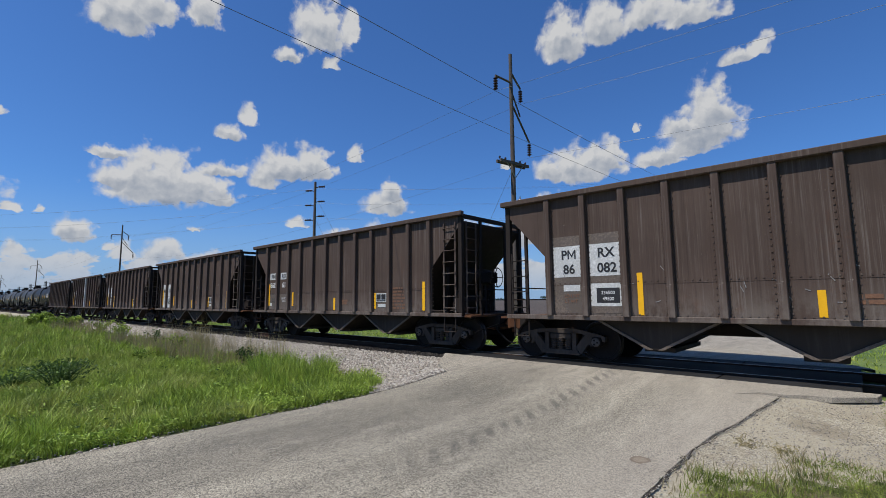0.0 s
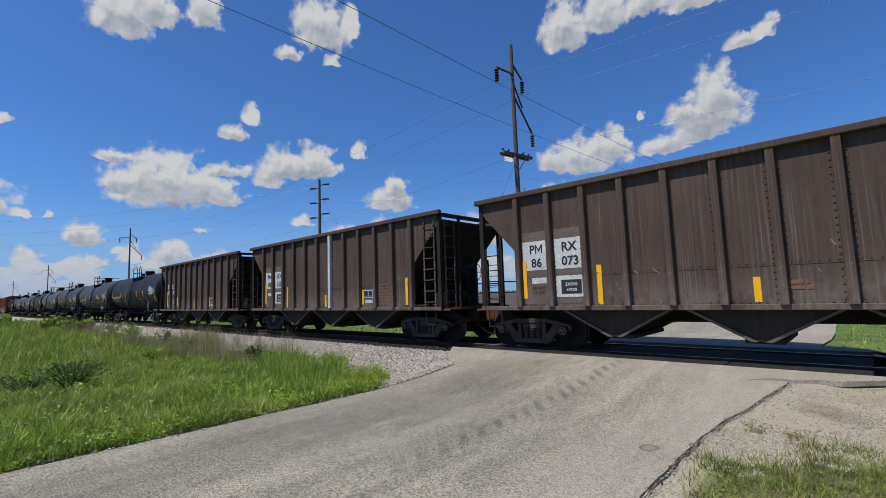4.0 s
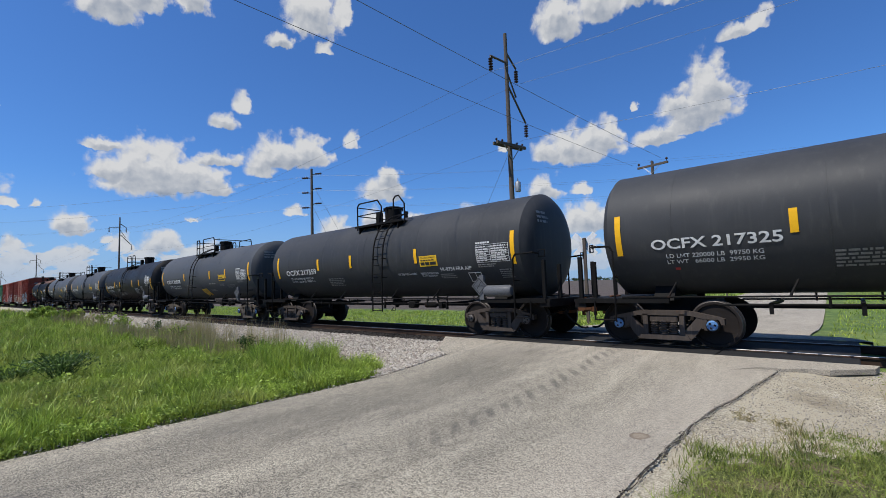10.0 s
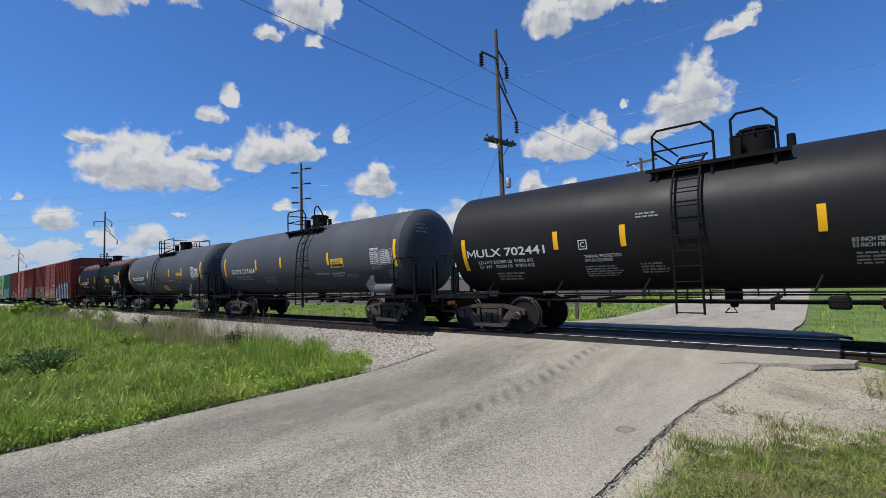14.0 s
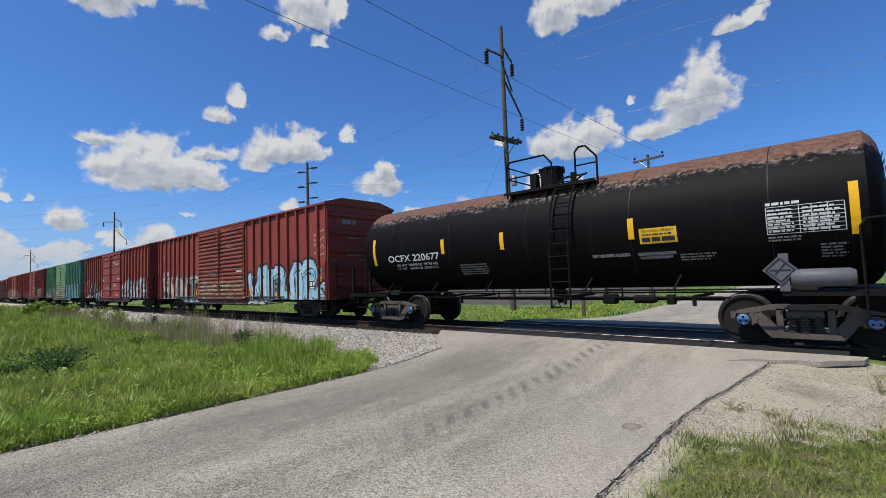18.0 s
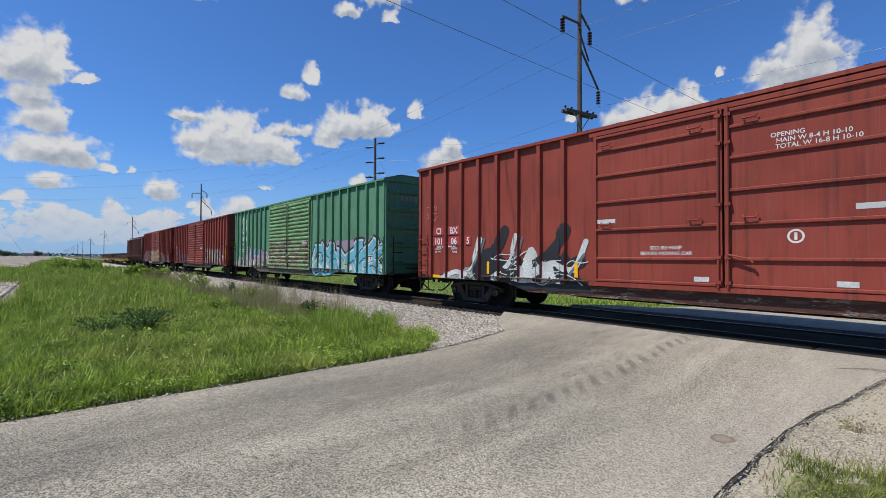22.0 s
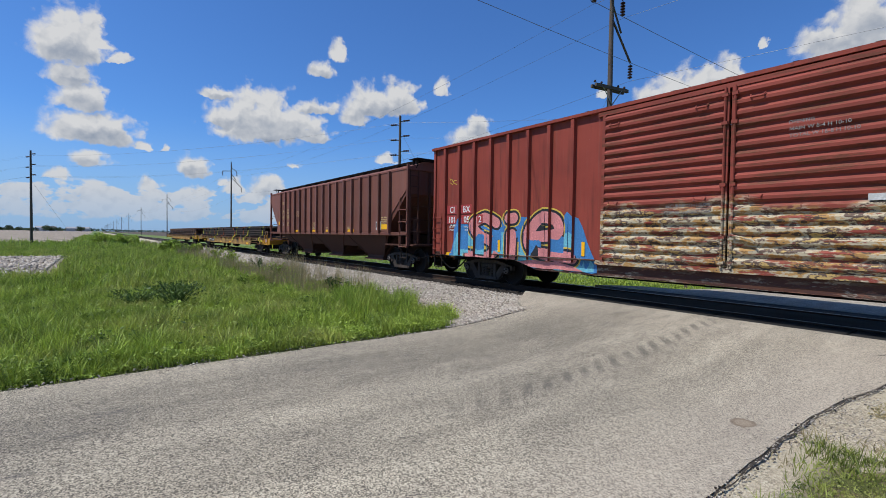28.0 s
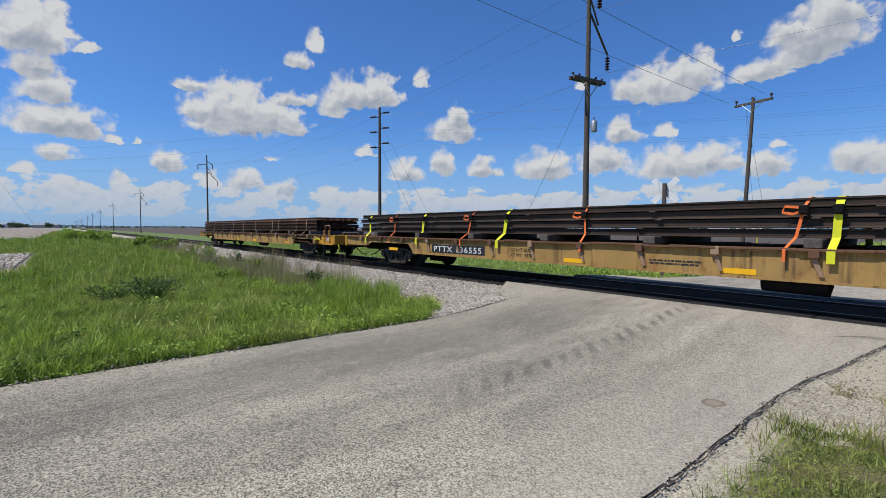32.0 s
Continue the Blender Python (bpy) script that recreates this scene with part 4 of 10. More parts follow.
def stroke(shape, pts, w, put, taper=1.0):
    """A thick painted line through points of the side."""
    q = [Vector(p) for k, p in enumerate(pts) if k == 0 or (Vector(p) - Vector(pts[k - 1])).length > 1e-5]
    if len(q) < 2:
        return shape
    shape.strokes = (shape.strokes + 1) % 12
    lift = shape.strokes * 0.00012

    def lay(p, more=0.0):
        x, y, z = put(p.x, p.y)
        return (x, y - lift - more, z)

    left, right = [], []
    for k, p in enumerate(q):
        d0 = (q[k] - q[k - 1]).normalized() if k else (q[1] - q[0]).normalized()
        d1 = (q[k + 1] - q[k]).normalized() if k < len(q) - 1 else d0
        d = (d0 + d1) if (d0 + d1).length > 0.2 else d0
        d.normalize()
        m = Vector((-d.y, d.x)) * (w / 2 * min(1.5, 1 / max(0.5, d.dot(d0))))
        left.append(p + m), right.append(p - m)
    n = len(q)
    i = len(shape.v)
    for k in range(n):
        shape.v += [lay(left[k], 0.0004 * k / n), lay(right[k], 0.0004 * k / n)]
    for k in range(n - 1):
        a = i + 2 * k
        shape.f.append((a, a + 1, a + 3, a + 2))
    # round ends
    for p, d, more in ((q[0], q[0] - q[1], 0.0), (q[-1], q[-1] - q[-2], 0.0004)):
        t0 = math.atan2(d.y, d.x)
        shape.face(*[lay(p + Vector((math.cos(t), math.sin(t))) * (w / 2), more) for t in (t0 + (k - 4) * math.pi / 8 for k in range(9))])
    return shape


def decal(name, shape, mat, parent, label=""):
    me = shape.mesh(name, mat, fix=False)
    return part(name, me, mat, parent, label)

# ---- ground, road and track ----
YT = 10.93          # the track's centre line; its rail tops lie at height 0
ROAD = (-6.9, -1.5)  # the road's edges


def ease(t):
    t = min(max(t, 0.0), 1.0)
    return t * t * (3 - 2 * t)


def road_z(y):
    """The road climbs to the rails and falls again behind them."""
    if y < YT:
        return -0.30 + 0.262 * ease((y - 5.2) / (YT - 1.6 - 5.2))
    return -0.30 + 0.262 * ease((19.0 - y) / (19.0 - YT - 1.7))


def bed_z(dy):
    """The ballast's cross-section."""
    d = abs(dy)
    if d < 1.75:
        return -0.20
    return -0.20 - 0.36 * ease((d - 1.75) / 2.1) - 0.15 * ease((d - 3.6) / 1.5)


def ground_z(x, y):
    base = -0.42 - 0.10 * ease((-x - 9) / 8)
    if x > ROAD[0] - 3.5:
        base = -0.36
    side = ease((x - ROAD[0] + 1.6) / 1.5) * ease((ROAD[1] + 2.6 - x) / 2.2)
    bed = bed_z(y - YT) + (0.0 if abs(y - YT) < 3.9 else -0.05)
    far = ease((abs(y - YT) - 3.0) / 2.2)
    z = bed * (1 - far) + base * far
    bank = 0.0
    r = road_z(y) - 0.045
    if ROAD[0] - 0.9 < x < ROAD[1] + 1.9:
        z = z * (1 - side) + r * side
    z += 0.05 * noise.noise(Vector((x * 0.3, y * 0.3, 0))) * (1 - side) * far
    return z + bank


def graded(lo, hi, near, step, grow):
    """Coordinates that are close together near a stretch and far apart away from it."""
    out, d, x = [], step, near[1]
    a = list(np.arange(near[0], near[1] + step / 2, step))
    while x < hi:
        d *= grow
        x += d
        out.append(min(x, hi))
    left, d, x = [], step, near[0]
    while x > lo:
        d *= grow
        x -= d
        left.append(max(x, lo))
    return left[::-1] + a + out


def sheet(xs, ys, height):
    s = Shape()
    s.v = [(x, y, height(x, y)) for y in ys for x in xs]
    w = len(xs)
    s.f = [(j * w + i, j * w + i + 1, (j + 1) * w + i + 1, (j + 1) * w + i) for j in range(len(ys) - 1) for i in range(w - 1)]
    return s


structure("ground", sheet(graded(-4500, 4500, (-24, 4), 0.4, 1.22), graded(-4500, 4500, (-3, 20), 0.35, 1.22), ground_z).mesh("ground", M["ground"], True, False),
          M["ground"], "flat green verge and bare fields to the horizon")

rng = random.Random(3)


def ragged(x, y, side):
    """The worn edge of the road."""
    if side < 0:
        x += 0.60 * ease((y - 5.4) / 3.9)
    return x + side * (0.04 * noise.noise(Vector((x, y * 1.1, 3))) + 0.022 * noise.noise(Vector((x, y * 4.3, 9))))


def road_sheet(y0, y1, step):
    s = Shape()
    ys = list(np.arange(y0, y1 + 1e-6, step))
    cols = 11
    for y in ys:
        a, b = ragged(ROAD[0], y, 1), ragged(ROAD[1], y, -1)
        for k in range(cols):
            u = k / (cols - 1)
            crown = 0.025 * (1 - (2 * u - 1) ** 2)
            drop = -0.03 if k == 0 else -0.012 if k == cols - 1 else 0.0
            turn = -0.030 * max(0.0, y - 20.0)
            s.v.append((a + (b - a) * u + turn, y, road_z(y) + crown * ease((abs(y - YT) - 2) / 3) + drop + 0.004 * noise.noise(Vector((a + u * 5, y, 0)))))
    for j in range(len(ys) - 1):
        for k in range(cols - 1):
            i = j * cols + k
            s.f.append((i, i + 1, i + cols + 1, i + cols))
    return s


road = structure("road", road_sheet(-30, YT - 1.62, 0.25).mesh("road", M["asphalt"], True, False), M["asphalt"], "worn grey asphalt country road up to the rails")
structure("road_beyond", road_sheet(YT + 1.62, 700, 2.5).mesh("road_beyond", M["asphalt"], True, False), M["asphalt"], "grey asphalt road running away beyond the rails")

# the paved apron at the rails is wider than the road
s = Shape()
for side in (-1, 1):
    out = [(-8.5, 0.0), (-7.6, 1.25), (-6.7, 1.9), (-3.5, 2.1), (-2.4, 1.6), (-1.9, 1.33), (-1.5, 1.02), (-1.2, 0.84), (-0.9, 0.80), (-0.6, 0.72), (-0.35, 0.69), (-0.1, 0.52), (0.15, 0.25), (0.2, 0.0)]
    pts = [(x, YT + side * (1.55 + d)) for x, d in out]
    top = [(x, y + 0.05 * noise.noise(Vector((x * 2.6, side, 7))), road_z(y) + (-0.02 if -6.8 < x < -1.7 else 0.004 if x < -1.35 else 0.024 if x < 0 else 0.008)) for x, y in pts]
    edge = YT + side * 1.55
    for a, b in zip(top, top[1:]):
        s.face(a, b, (b[0], edge, -0.02), (a[0], edge, -0.02))
        s.face(a, b, (b[0], b[1], b[2] - 0.075), (a[0], a[1], a[2] - 0.075))
structure("crossing_apron", s, M["asphalt"], "flared asphalt apron beside the rails")

# dark seam between road and shoulder, a broken groove of uneven width
def seam_half(y, k):
    wide = 0.015 * ease((y - 1.6) / 3.0) * (1.0 - 0.35 * ease((y - 7.8) / 1.2))
    return max(0.003, wide * (0.55 + 0.8 * noise.noise(Vector((k, y * 1.7, 5))) + 0.7 * noise.noise(Vector((k, y * 9.0, 8)))) + rng.uniform(-0.004, 0.006))


s = Shape()
y, rows = 1.5, []
while y < 9.2:
    x = ragged(ROAD[1], y, -1) + 0.03 + 0.02 * noise.noise(Vector((y * 3.0, 0, 2)))
    rows.append(((x - seam_half(y, 0.0), y, road_z(y) - 0.004), (x + seam_half(y, 20.0), y, road_z(y) - 0.008)))
    y += 0.035
for (a, b), (c, d) in zip(rows, rows[1:]):
    s.face(a, b, d, c)
structure("road_edge_crack", s, plain("dark_crack_filler", (0.046, 0.039, 0.032), 0.95, 0, 40, 0.6), "dark broken crack along the road's edge")

# pale gravel shoulder on the right of the road
shoulder_x = list(np.arange(-1.75, 3.6, 0.15))
s = sheet(shoulder_x, list(np.arange(1.0, 9.6, 0.15)), lambda x, y: (ground_z(x, y) if x > -1.2 else road_z(y) - 0.05) + 0.02 + 0.014 * noise.noise(Vector((x * 2.2, y * 2.2, 1)))
          - (0.08 if noise.noise(Vector((x * 0.7, y * 0.7, 4))) * 0.6 + (x - 0.0) * 0.45 - (y - 5.2) * 0.5 > 0.75 else 0.0))
structure("gravel_shoulder", s.mesh("gravel_shoulder", M["gravel"], True, False), M["gravel"], "pale gravel shoulder beside the road")

# ballast bed
s = Shape()
dys = [-4.4, -3.85, -3.3, -2.7, -2.2, -1.75, -1.3, 0, 1.3, 1.75, 2.2, 2.7, 3.3, 3.85, 4.4]
for x0, x1, step in ((-1500, -60, 40), (-60, -8.0, 0.8)):
    xs = list(np.arange(x0, x1 + 1e-6, step))
    i = len(s.v)
    for x in xs:
        for d in dys:
            s.v.append((x, YT + d, bed_z(d) + 0.012 + (0.03 * noise.noise(Vector((x, d * 2, 2))) if x > -61 and abs(d) > 1.4 else 0) - (0.06 if abs(d) > 4.2 else 0)))
    w = len(dys)
    s.f += [(i + j * w + k, i + (j + 1) * w + k, i + (j + 1) * w + k + 1, i + j * w + k + 1) for j in range(len(xs) - 1) for k in range(w - 1)]
i = len(s.v)
xs = list(np.arange(0.1, 70, 2.0))
for x in xs:
    for d in dys:
        s.v.append((x, YT + d, bed_z(d) + 0.012 - (0.06 if abs(d) > 4.2 else 0)))
w = len(dys)
s.f += [(i + j * w + k, i + (j + 1) * w + k, i + (j + 1) * w + k + 1, i + j * w + k + 1) for j in range(len(xs) - 1) for k in range(w - 1)]
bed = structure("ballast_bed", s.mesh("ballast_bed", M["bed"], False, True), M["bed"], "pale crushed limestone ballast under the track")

# rails: foot, web and a polished head
RAIL = [(-0.07, -0.17), (0.07, -0.17), (0.07, -0.155), (0.012, -0.135), (0.012, -0.045), (0.036, -0.035), (0.036, -0.004), (-0.036, -0.004), (-0.036, -0.035), (-0.012, -0.045), (-0.012, -0.135), (-0.07, -0.155)]
for side in (-1, 1):
    y = YT + side * 0.753
    rail = structure("rail_near" if side < 0 else "rail_far", Shape().prism([(y + a, b) for a, b in RAIL], -1500, 70, "x"), M["track_rail"], "rusty steel rail with a polished head")
    head = part("rail_head", Shape().prism([(y + a, b) for a, b in ((-0.034, -0.005), (0.034, -0.005), (0.03, 0.0), (-0.03, 0.0))], -1500, 70, "x"), M["rail_head"], rail)

# crossing deck between and beside the rails
deck = structure("crossing_deck", Shape().box(-7.9, 0.0, YT - 0.66, YT + 0.66, -0.16, -0.028, 0.01), M["panel"], "dark worn crossing deck between the rails")
for x0 in np.arange(-7.9, -0.2, 1.975):
    for y0, y1 in ((YT - 1.54, YT - 0.82), (YT + 0.82, YT + 1.54)):
        part("crossing_panel", Shape().box(x0 + 0.01, x0 + 1.965, y0, y1, -0.16, -0.024, 0.012), M["panel"], deck)

# ties
tie_mesh = Shape().box(-0.115, 0.115, -1.3, 1.3, -0.34, -0.165, 0.012).mesh("tie", M["tie"])
ties = structure("ties", Shape().box(-61.0, -60.77, YT - 1.3, YT + 1.3, -0.34, -0.165, 0.012), M["tie"], "creosoted wooden ties in the ballast")
x = -60.4
while x < -8.2:
    part("tie", tie_mesh, None, ties, at=pose(x, YT + rng.uniform(-0.03, 0.03), rng.uniform(-0.012, 0.004), 0, 0, rng.uniform(-1, 1)))
    x += 0.53
s = Shape()
x = -61.6
while x > -320:
    s.box(x - 0.115, x + 0.115, YT - 1.3, YT + 1.3, -0.34, -0.168)
    x -= 0.53
tagged(part("far_ties", s, M["tie"], ties), kind="stuff")


def scatter(name, mat, count, place, size, label, seed, squash=0.65):
    """Loose stones: squashed, bent eight-cornered lumps in one mesh."""
    g = np.random.default_rng(seed)
    base = np.array([(-1, -1, -1), (1, -1, -1), (1, 1, -1), (-1, 1, -1), (-1, -1, 1), (1, -1, 1), (1, 1, 1), (-1, 1, 1)], float) * 0.5
    quads = np.array([(0, 3, 2, 1), (4, 5, 6, 7), (0, 1, 5, 4), (1, 2, 6, 5), (2, 3, 7, 6), (3, 0, 4, 7)])
    pos = place(g, count)
    count = len(pos)
    sz = g.uniform(size[0], size[1], (count, 1, 1)) * g.uniform(0.7, 1.3, (count, 1, 3)) * np.array([1, 1, squash])
    v = base[None] * sz * g.uniform(0.55, 1.25, (count, 8, 1))
    a, t = g.uniform(0, 6.28, count), g.normal(0, 0.35, count)
    ca, sa, ct, st = np.cos(a)[:, None], np.sin(a)[:, None], np.cos(t)[:, None], np.sin(t)[:, None]
    x, y, z = v[..., 0], v[..., 1], v[..., 2]
    y, z = y * ct - z * st, y * st + z * ct
    x, y = x * ca - y * sa, x * sa + y * ca
    v = np.stack([x, y, z], -1) + pos[:, None]
    f = (quads[None] + (np.arange(count) * 8)[:, None, None]).reshape(-1, 4)
    return bulk(name, v.reshape(-1, 3), f, mat, label)


def bulk(name, v, f, mat, label):
    me = bpy.data.meshes.new(name)
    k = f.shape[1]
    me.vertices.add(len(v))
    me.vertices.foreach_set("co", np.ascontiguousarray(v, dtype=np.float32).ravel())
    me.loops.add(f.size)
    me.loops.foreach_set("vertex_index", np.ascontiguousarray(f, dtype=np.int32).ravel())
    me.polygons.add(len(f))
    me.polygons.foreach_set("loop_start", np.arange(0, f.size, k, dtype=np.int32))
    me.update(calc_edges=True)
    me.materials.append(mat)
    return tagged(new(name, me), label, kind="stuff")


def on_bed(x0, x1, d0, d1, power=1.0):
    def place(g, n):
        x = x1 + (x0 - x1) * g.uniform(0, 1, n) ** power
        d = g.uniform(d0, d1, n)
        keep = (x < -7.6 - 0.9 * np.clip((-d - 1.5) / 2.4, 0, 1) * -0.2) & (g.uniform(0, 1, n) < np.where(-d > 3.4, 0.5, 1.0))
        x, d = x[keep], d[keep]
        z = np.array([bed_z(q) for q in d]) + g.uniform(0.0, 0.045, len(x))
        return np.stack([x, YT + d, z], -1)
    return place


scatter("ballast_stones", M["stone"], 62000, on_bed(-30, -7.4, -4.0, -1.62, 1.5), (0.030, 0.062), "pale broken limestone ballast beside the track", 5)
scatter("ballast_stones", M["stone"], 24000, on_bed(-90, -28, -3.9, -1.6, 1.4), (0.06, 0.12), "pale broken limestone ballast far along the track", 6)
scatter("ballast_stones", M["stone"], 3500, on_bed(-30, -8, 1.2, 3.2, 1.3), (0.05, 0.11), "pale ballast on the far side of the track", 7)


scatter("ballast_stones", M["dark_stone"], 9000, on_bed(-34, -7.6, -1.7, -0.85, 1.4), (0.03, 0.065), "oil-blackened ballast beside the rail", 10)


def on_shoulder(g, n):
    x, y = g.uniform(-1.5, 1.6, n), g.uniform(3.2, 9.6, n)
    keep = (x + 1.2) * 0.9 - (y - 5.1) * 0.85 < 0.0
    x, y = x[keep], y[keep]
    return np.stack([x, y, np.array([max(ground_z(a, b), -0.36) for a, b in zip(x, y)]) + 0.025], -1)


scatter("loose_stones", M["stone"], 16000, on_shoulder, (0.004, 0.014), "loose pale stones on the gravel shoulder", 8)


def in_corner(g, n):
    x, y = g.uniform(-9.8, -6.95, n), g.uniform(5.0, 8.0, n)
    keep = y > 5.6 + (-x - 6.9) * 0.72 + g.normal(0, 0.12, n)
    x, y = x[keep], y[keep]
    return np.stack([x, y, np.array([ground_z(a, b) for a, b in zip(x, y)]) + 0.012], -1)


scatter("ballast_stones", M["stone"], 9000, in_corner, (0.025, 0.055), "ballast spilled down to the road's edge", 13)


def on_corner(g, n):
    x, y = g.uniform(-44.5, -24.5, n), -1.6 - 9.5 * g.random(n)
    return np.stack([x, y, np.array([ground_z(a, b) for a, b in zip(x, y)]) + 0.02], -1)


scatter("field_stones", M["stone"], 9000, on_corner, (0.05, 0.17), "pale stones and clods on the bare corner of a field", 12)


def by_edge(g, n):
    y = g.uniform(-4, 8.5, n)
    x = ROAD[0] - 0.02 + g.normal(0, 0.16, n)
    return np.stack([x, y, np.array([road_z(b) - 0.035 for b in y]) + 0.015], -1)


def by_seam(g, n):
    y = g.uniform(2.2, 9.2, n)
    x = np.array([ragged(ROAD[1], b, -1) for b in y]) + 0.05 + g.normal(0, 0.03, n)
    return np.stack([x, y, np.array([road_z(b) for b in y]) - 0.004], -1)


scatter("loose_stones", M["stone"], 500, by_seam, (0.005, 0.016), "crumbled stone in the crack beside the road", 14)
scatter("loose_stones", M["dark_stone"], 120, by_seam, (0.005, 0.016), "dark crumbs in the crack beside the road", 15)
scatter("loose_stones", M["stone"], 700, by_edge, (0.008, 0.026), "crumbs of stone along the road's edge", 9)

# ---- the train ----
SPEED = 9.85
R = 0.457
CARS, WHEELS = [], []
CACHE = {}


def shared(key, make, mat, smooth=False):
    """One mesh for all pieces of a kind."""
    if key not in CACHE:
        CACHE[key] = make().mesh(key.split(":")[0], M[mat], smooth)
    return CACHE[key]


def blend(name, pieces, smooth=True):
    """One mesh of several materials."""
    me = bpy.data.meshes.new(name)
    v, f, idx = [], [], []
    for k, (s, mat) in enumerate(pieces):
        i = len(v)
        v += s.v
        f += [tuple(i + q for q in p) for p in s.f]
        idx += [k] * len(s.f)
        me.materials.append(M[mat])
    me.from_pydata(v, [], f)
    me.polygons.foreach_set("material_index", idx)
    bm = bmesh.new()
    bm.from_mesh(me)
    bmesh.ops.recalc_face_normals(bm, faces=bm.faces)
    bm.to_mesh(me)
    bm.free()
    if smooth:
        me.shade_smooth()
        me.set_sharp_from_angle(angle=radians(35))
    return me


def wheelset_mesh(key, cap, r=R):
    if key in CACHE:
        return CACHE[key]
    body, tread, hub = Shape(), Shape(), Shape()
    for s in (-1, 1):
        out = [(0.0, 0.86), (0.10, 0.86), (0.115, 0.80), (0.20, 0.775), (r - 0.075, 0.80), (r - 0.062, 0.832), (r - 0.016, 0.832)]
        body.lathe([(a, s * b) for a, b in out], (0, 0, 0), "y", 36)
        inner = [(r + 0.024, 0.695), (r - 0.07, 0.70), (0.14, 0.745), (0.0, 0.70)]
        body.lathe([(a, s * b) for a, b in inner], (0, 0, 0), "y", 36)
        tread.lathe([(a, s * b) for a, b in ((r - 0.016, 0.832), (r - 0.004, 0.825), (r, 0.735), (r + 0.024, 0.715), (r + 0.024, 0.695))], (0, 0, 0), "y", 36)
        body.lathe([(a, s * b) for a, b in ((0.085, 0.85), (0.085, 0.96), (0.118, 0.965), (0.118, 1.10), (0.10, 1.115))], (0, 0, 0), "y", 20)
        hub.lathe([(a, s * b) for a, b in ((0.10, 1.115), (0.082, 1.135), (0.05, 1.138), (0.0, 1.138))], (0, 0, 0), "y", 20)
        for k in range(3):
            a = 2.1 * k
            body.box(0.052 * math.cos(a) - 0.017, 0.052 * math.cos(a) + 0.017, s * 1.137, s * 1.155, 0.052 * math.sin(a) - 0.017, 0.052 * math.sin(a) + 0.017)
    body.tube((0, -0.86, 0), (0, 0.86, 0), 0.08, 12)
    CACHE[key] = blend("wheelset", [(body, "wheel"), (tread, "tread"), (hub, cap)])
    return CACHE[key]


def frame_shape(r):
    """A cast three-piece side frame with its open windows."""
    s = Shape()
    y0, y1 = -1.075, -0.945
    up = r - R
    s.prism([(-1.09, 0.47), (-1.09, 0.585), (-0.98, 0.62), (-0.55, 0.715), (-0.42, 0.735), (0.42, 0.735), (0.55, 0.715), (0.98, 0.62), (1.09, 0.585), (1.09, 0.47),
             (1.03, 0.47), (1.0, 0.57), (0.78, 0.57), (0.70, 0.585), (0.5, 0.635), (-0.5, 0.635), (-0.70, 0.585), (-0.78, 0.57), (-1.0, 0.57), (-1.03, 0.47)], y0, y1)
    for k in (-1, 1):
        s.prism([(k * 0.80, 0.58), (k * 0.62, 0.60), (k * 0.40, 0.34), (k * 0.40, 0.155), (k * 0.52, 0.175), (k * 0.60, 0.27)], y0 + 0.01, y1 - 0.01)
        s.box(k * 0.30, k * 0.40, y0, y1, 0.2, 0.66)
        s.box(k * 0.80, k * 0.74, y0, y1, 0.36, 0.58)
        s.box(k * 0.78, k * 1.0, y0 + 0.02, y1, 0.565, 0.60)
        s.prism([(k * 0.66, 0.50), (k * 0.74, 0.50), (k * 0.74, 0.40), (k * 0.70, 0.38)], y0, y1)
    s.prism([(-0.50, 0.15), (0.50, 0.15), (0.45, 0.235), (-0.45, 0.235)], y0 - 0.03, y1 + 0.05)
    s.box(-0.30, 0.30, y0 - 0.02, y1 + 0.05, 0.235, 0.25)
    return s.moved(0, 0, up)


def spring_shape(r):
    s = Shape()
    for x, y in ((-0.185, -1.0), (0.0, -1.035), (0.185, -1.0), (-0.1, -0.93), (0.1, -0.93)):
        prof = []
        for k in range(6):
            z = 0.25 + k * 0.048
            prof += [(0.060, z), (0.082, z + 0.012), (0.082, z + 0.026), (0.060, z + 0.038)]
        s.lathe(prof, (x, y, 0), "z", 10)
    return s.moved(0, 0, r - R)


def bolster_shape(r):
    s = Shape()
    s.box(-0.2, 0.2, -1.0, 1.0, 0.47, 0.64, 0.02)
    s.box(-0.27, 0.27, -1.06, -0.93, 0.49, 0.62, 0.02)
    s.box(-0.27, 0.27, 0.93, 1.06, 0.49, 0.62, 0.02)
    s.box(-0.19, 0.19, -0.19, 0.19, 0.64, 0.74)
    for k in (-1, 1):
        s.box(k * 0.36 - 0.04, k * 0.36 + 0.04, -0.82, 0.82, 0.34, 0.42)
        s.box(k * 0.40, k * 0.43, -0.83, -0.70, 0.33, 0.52)
    return s.moved(0, 0, r - R)


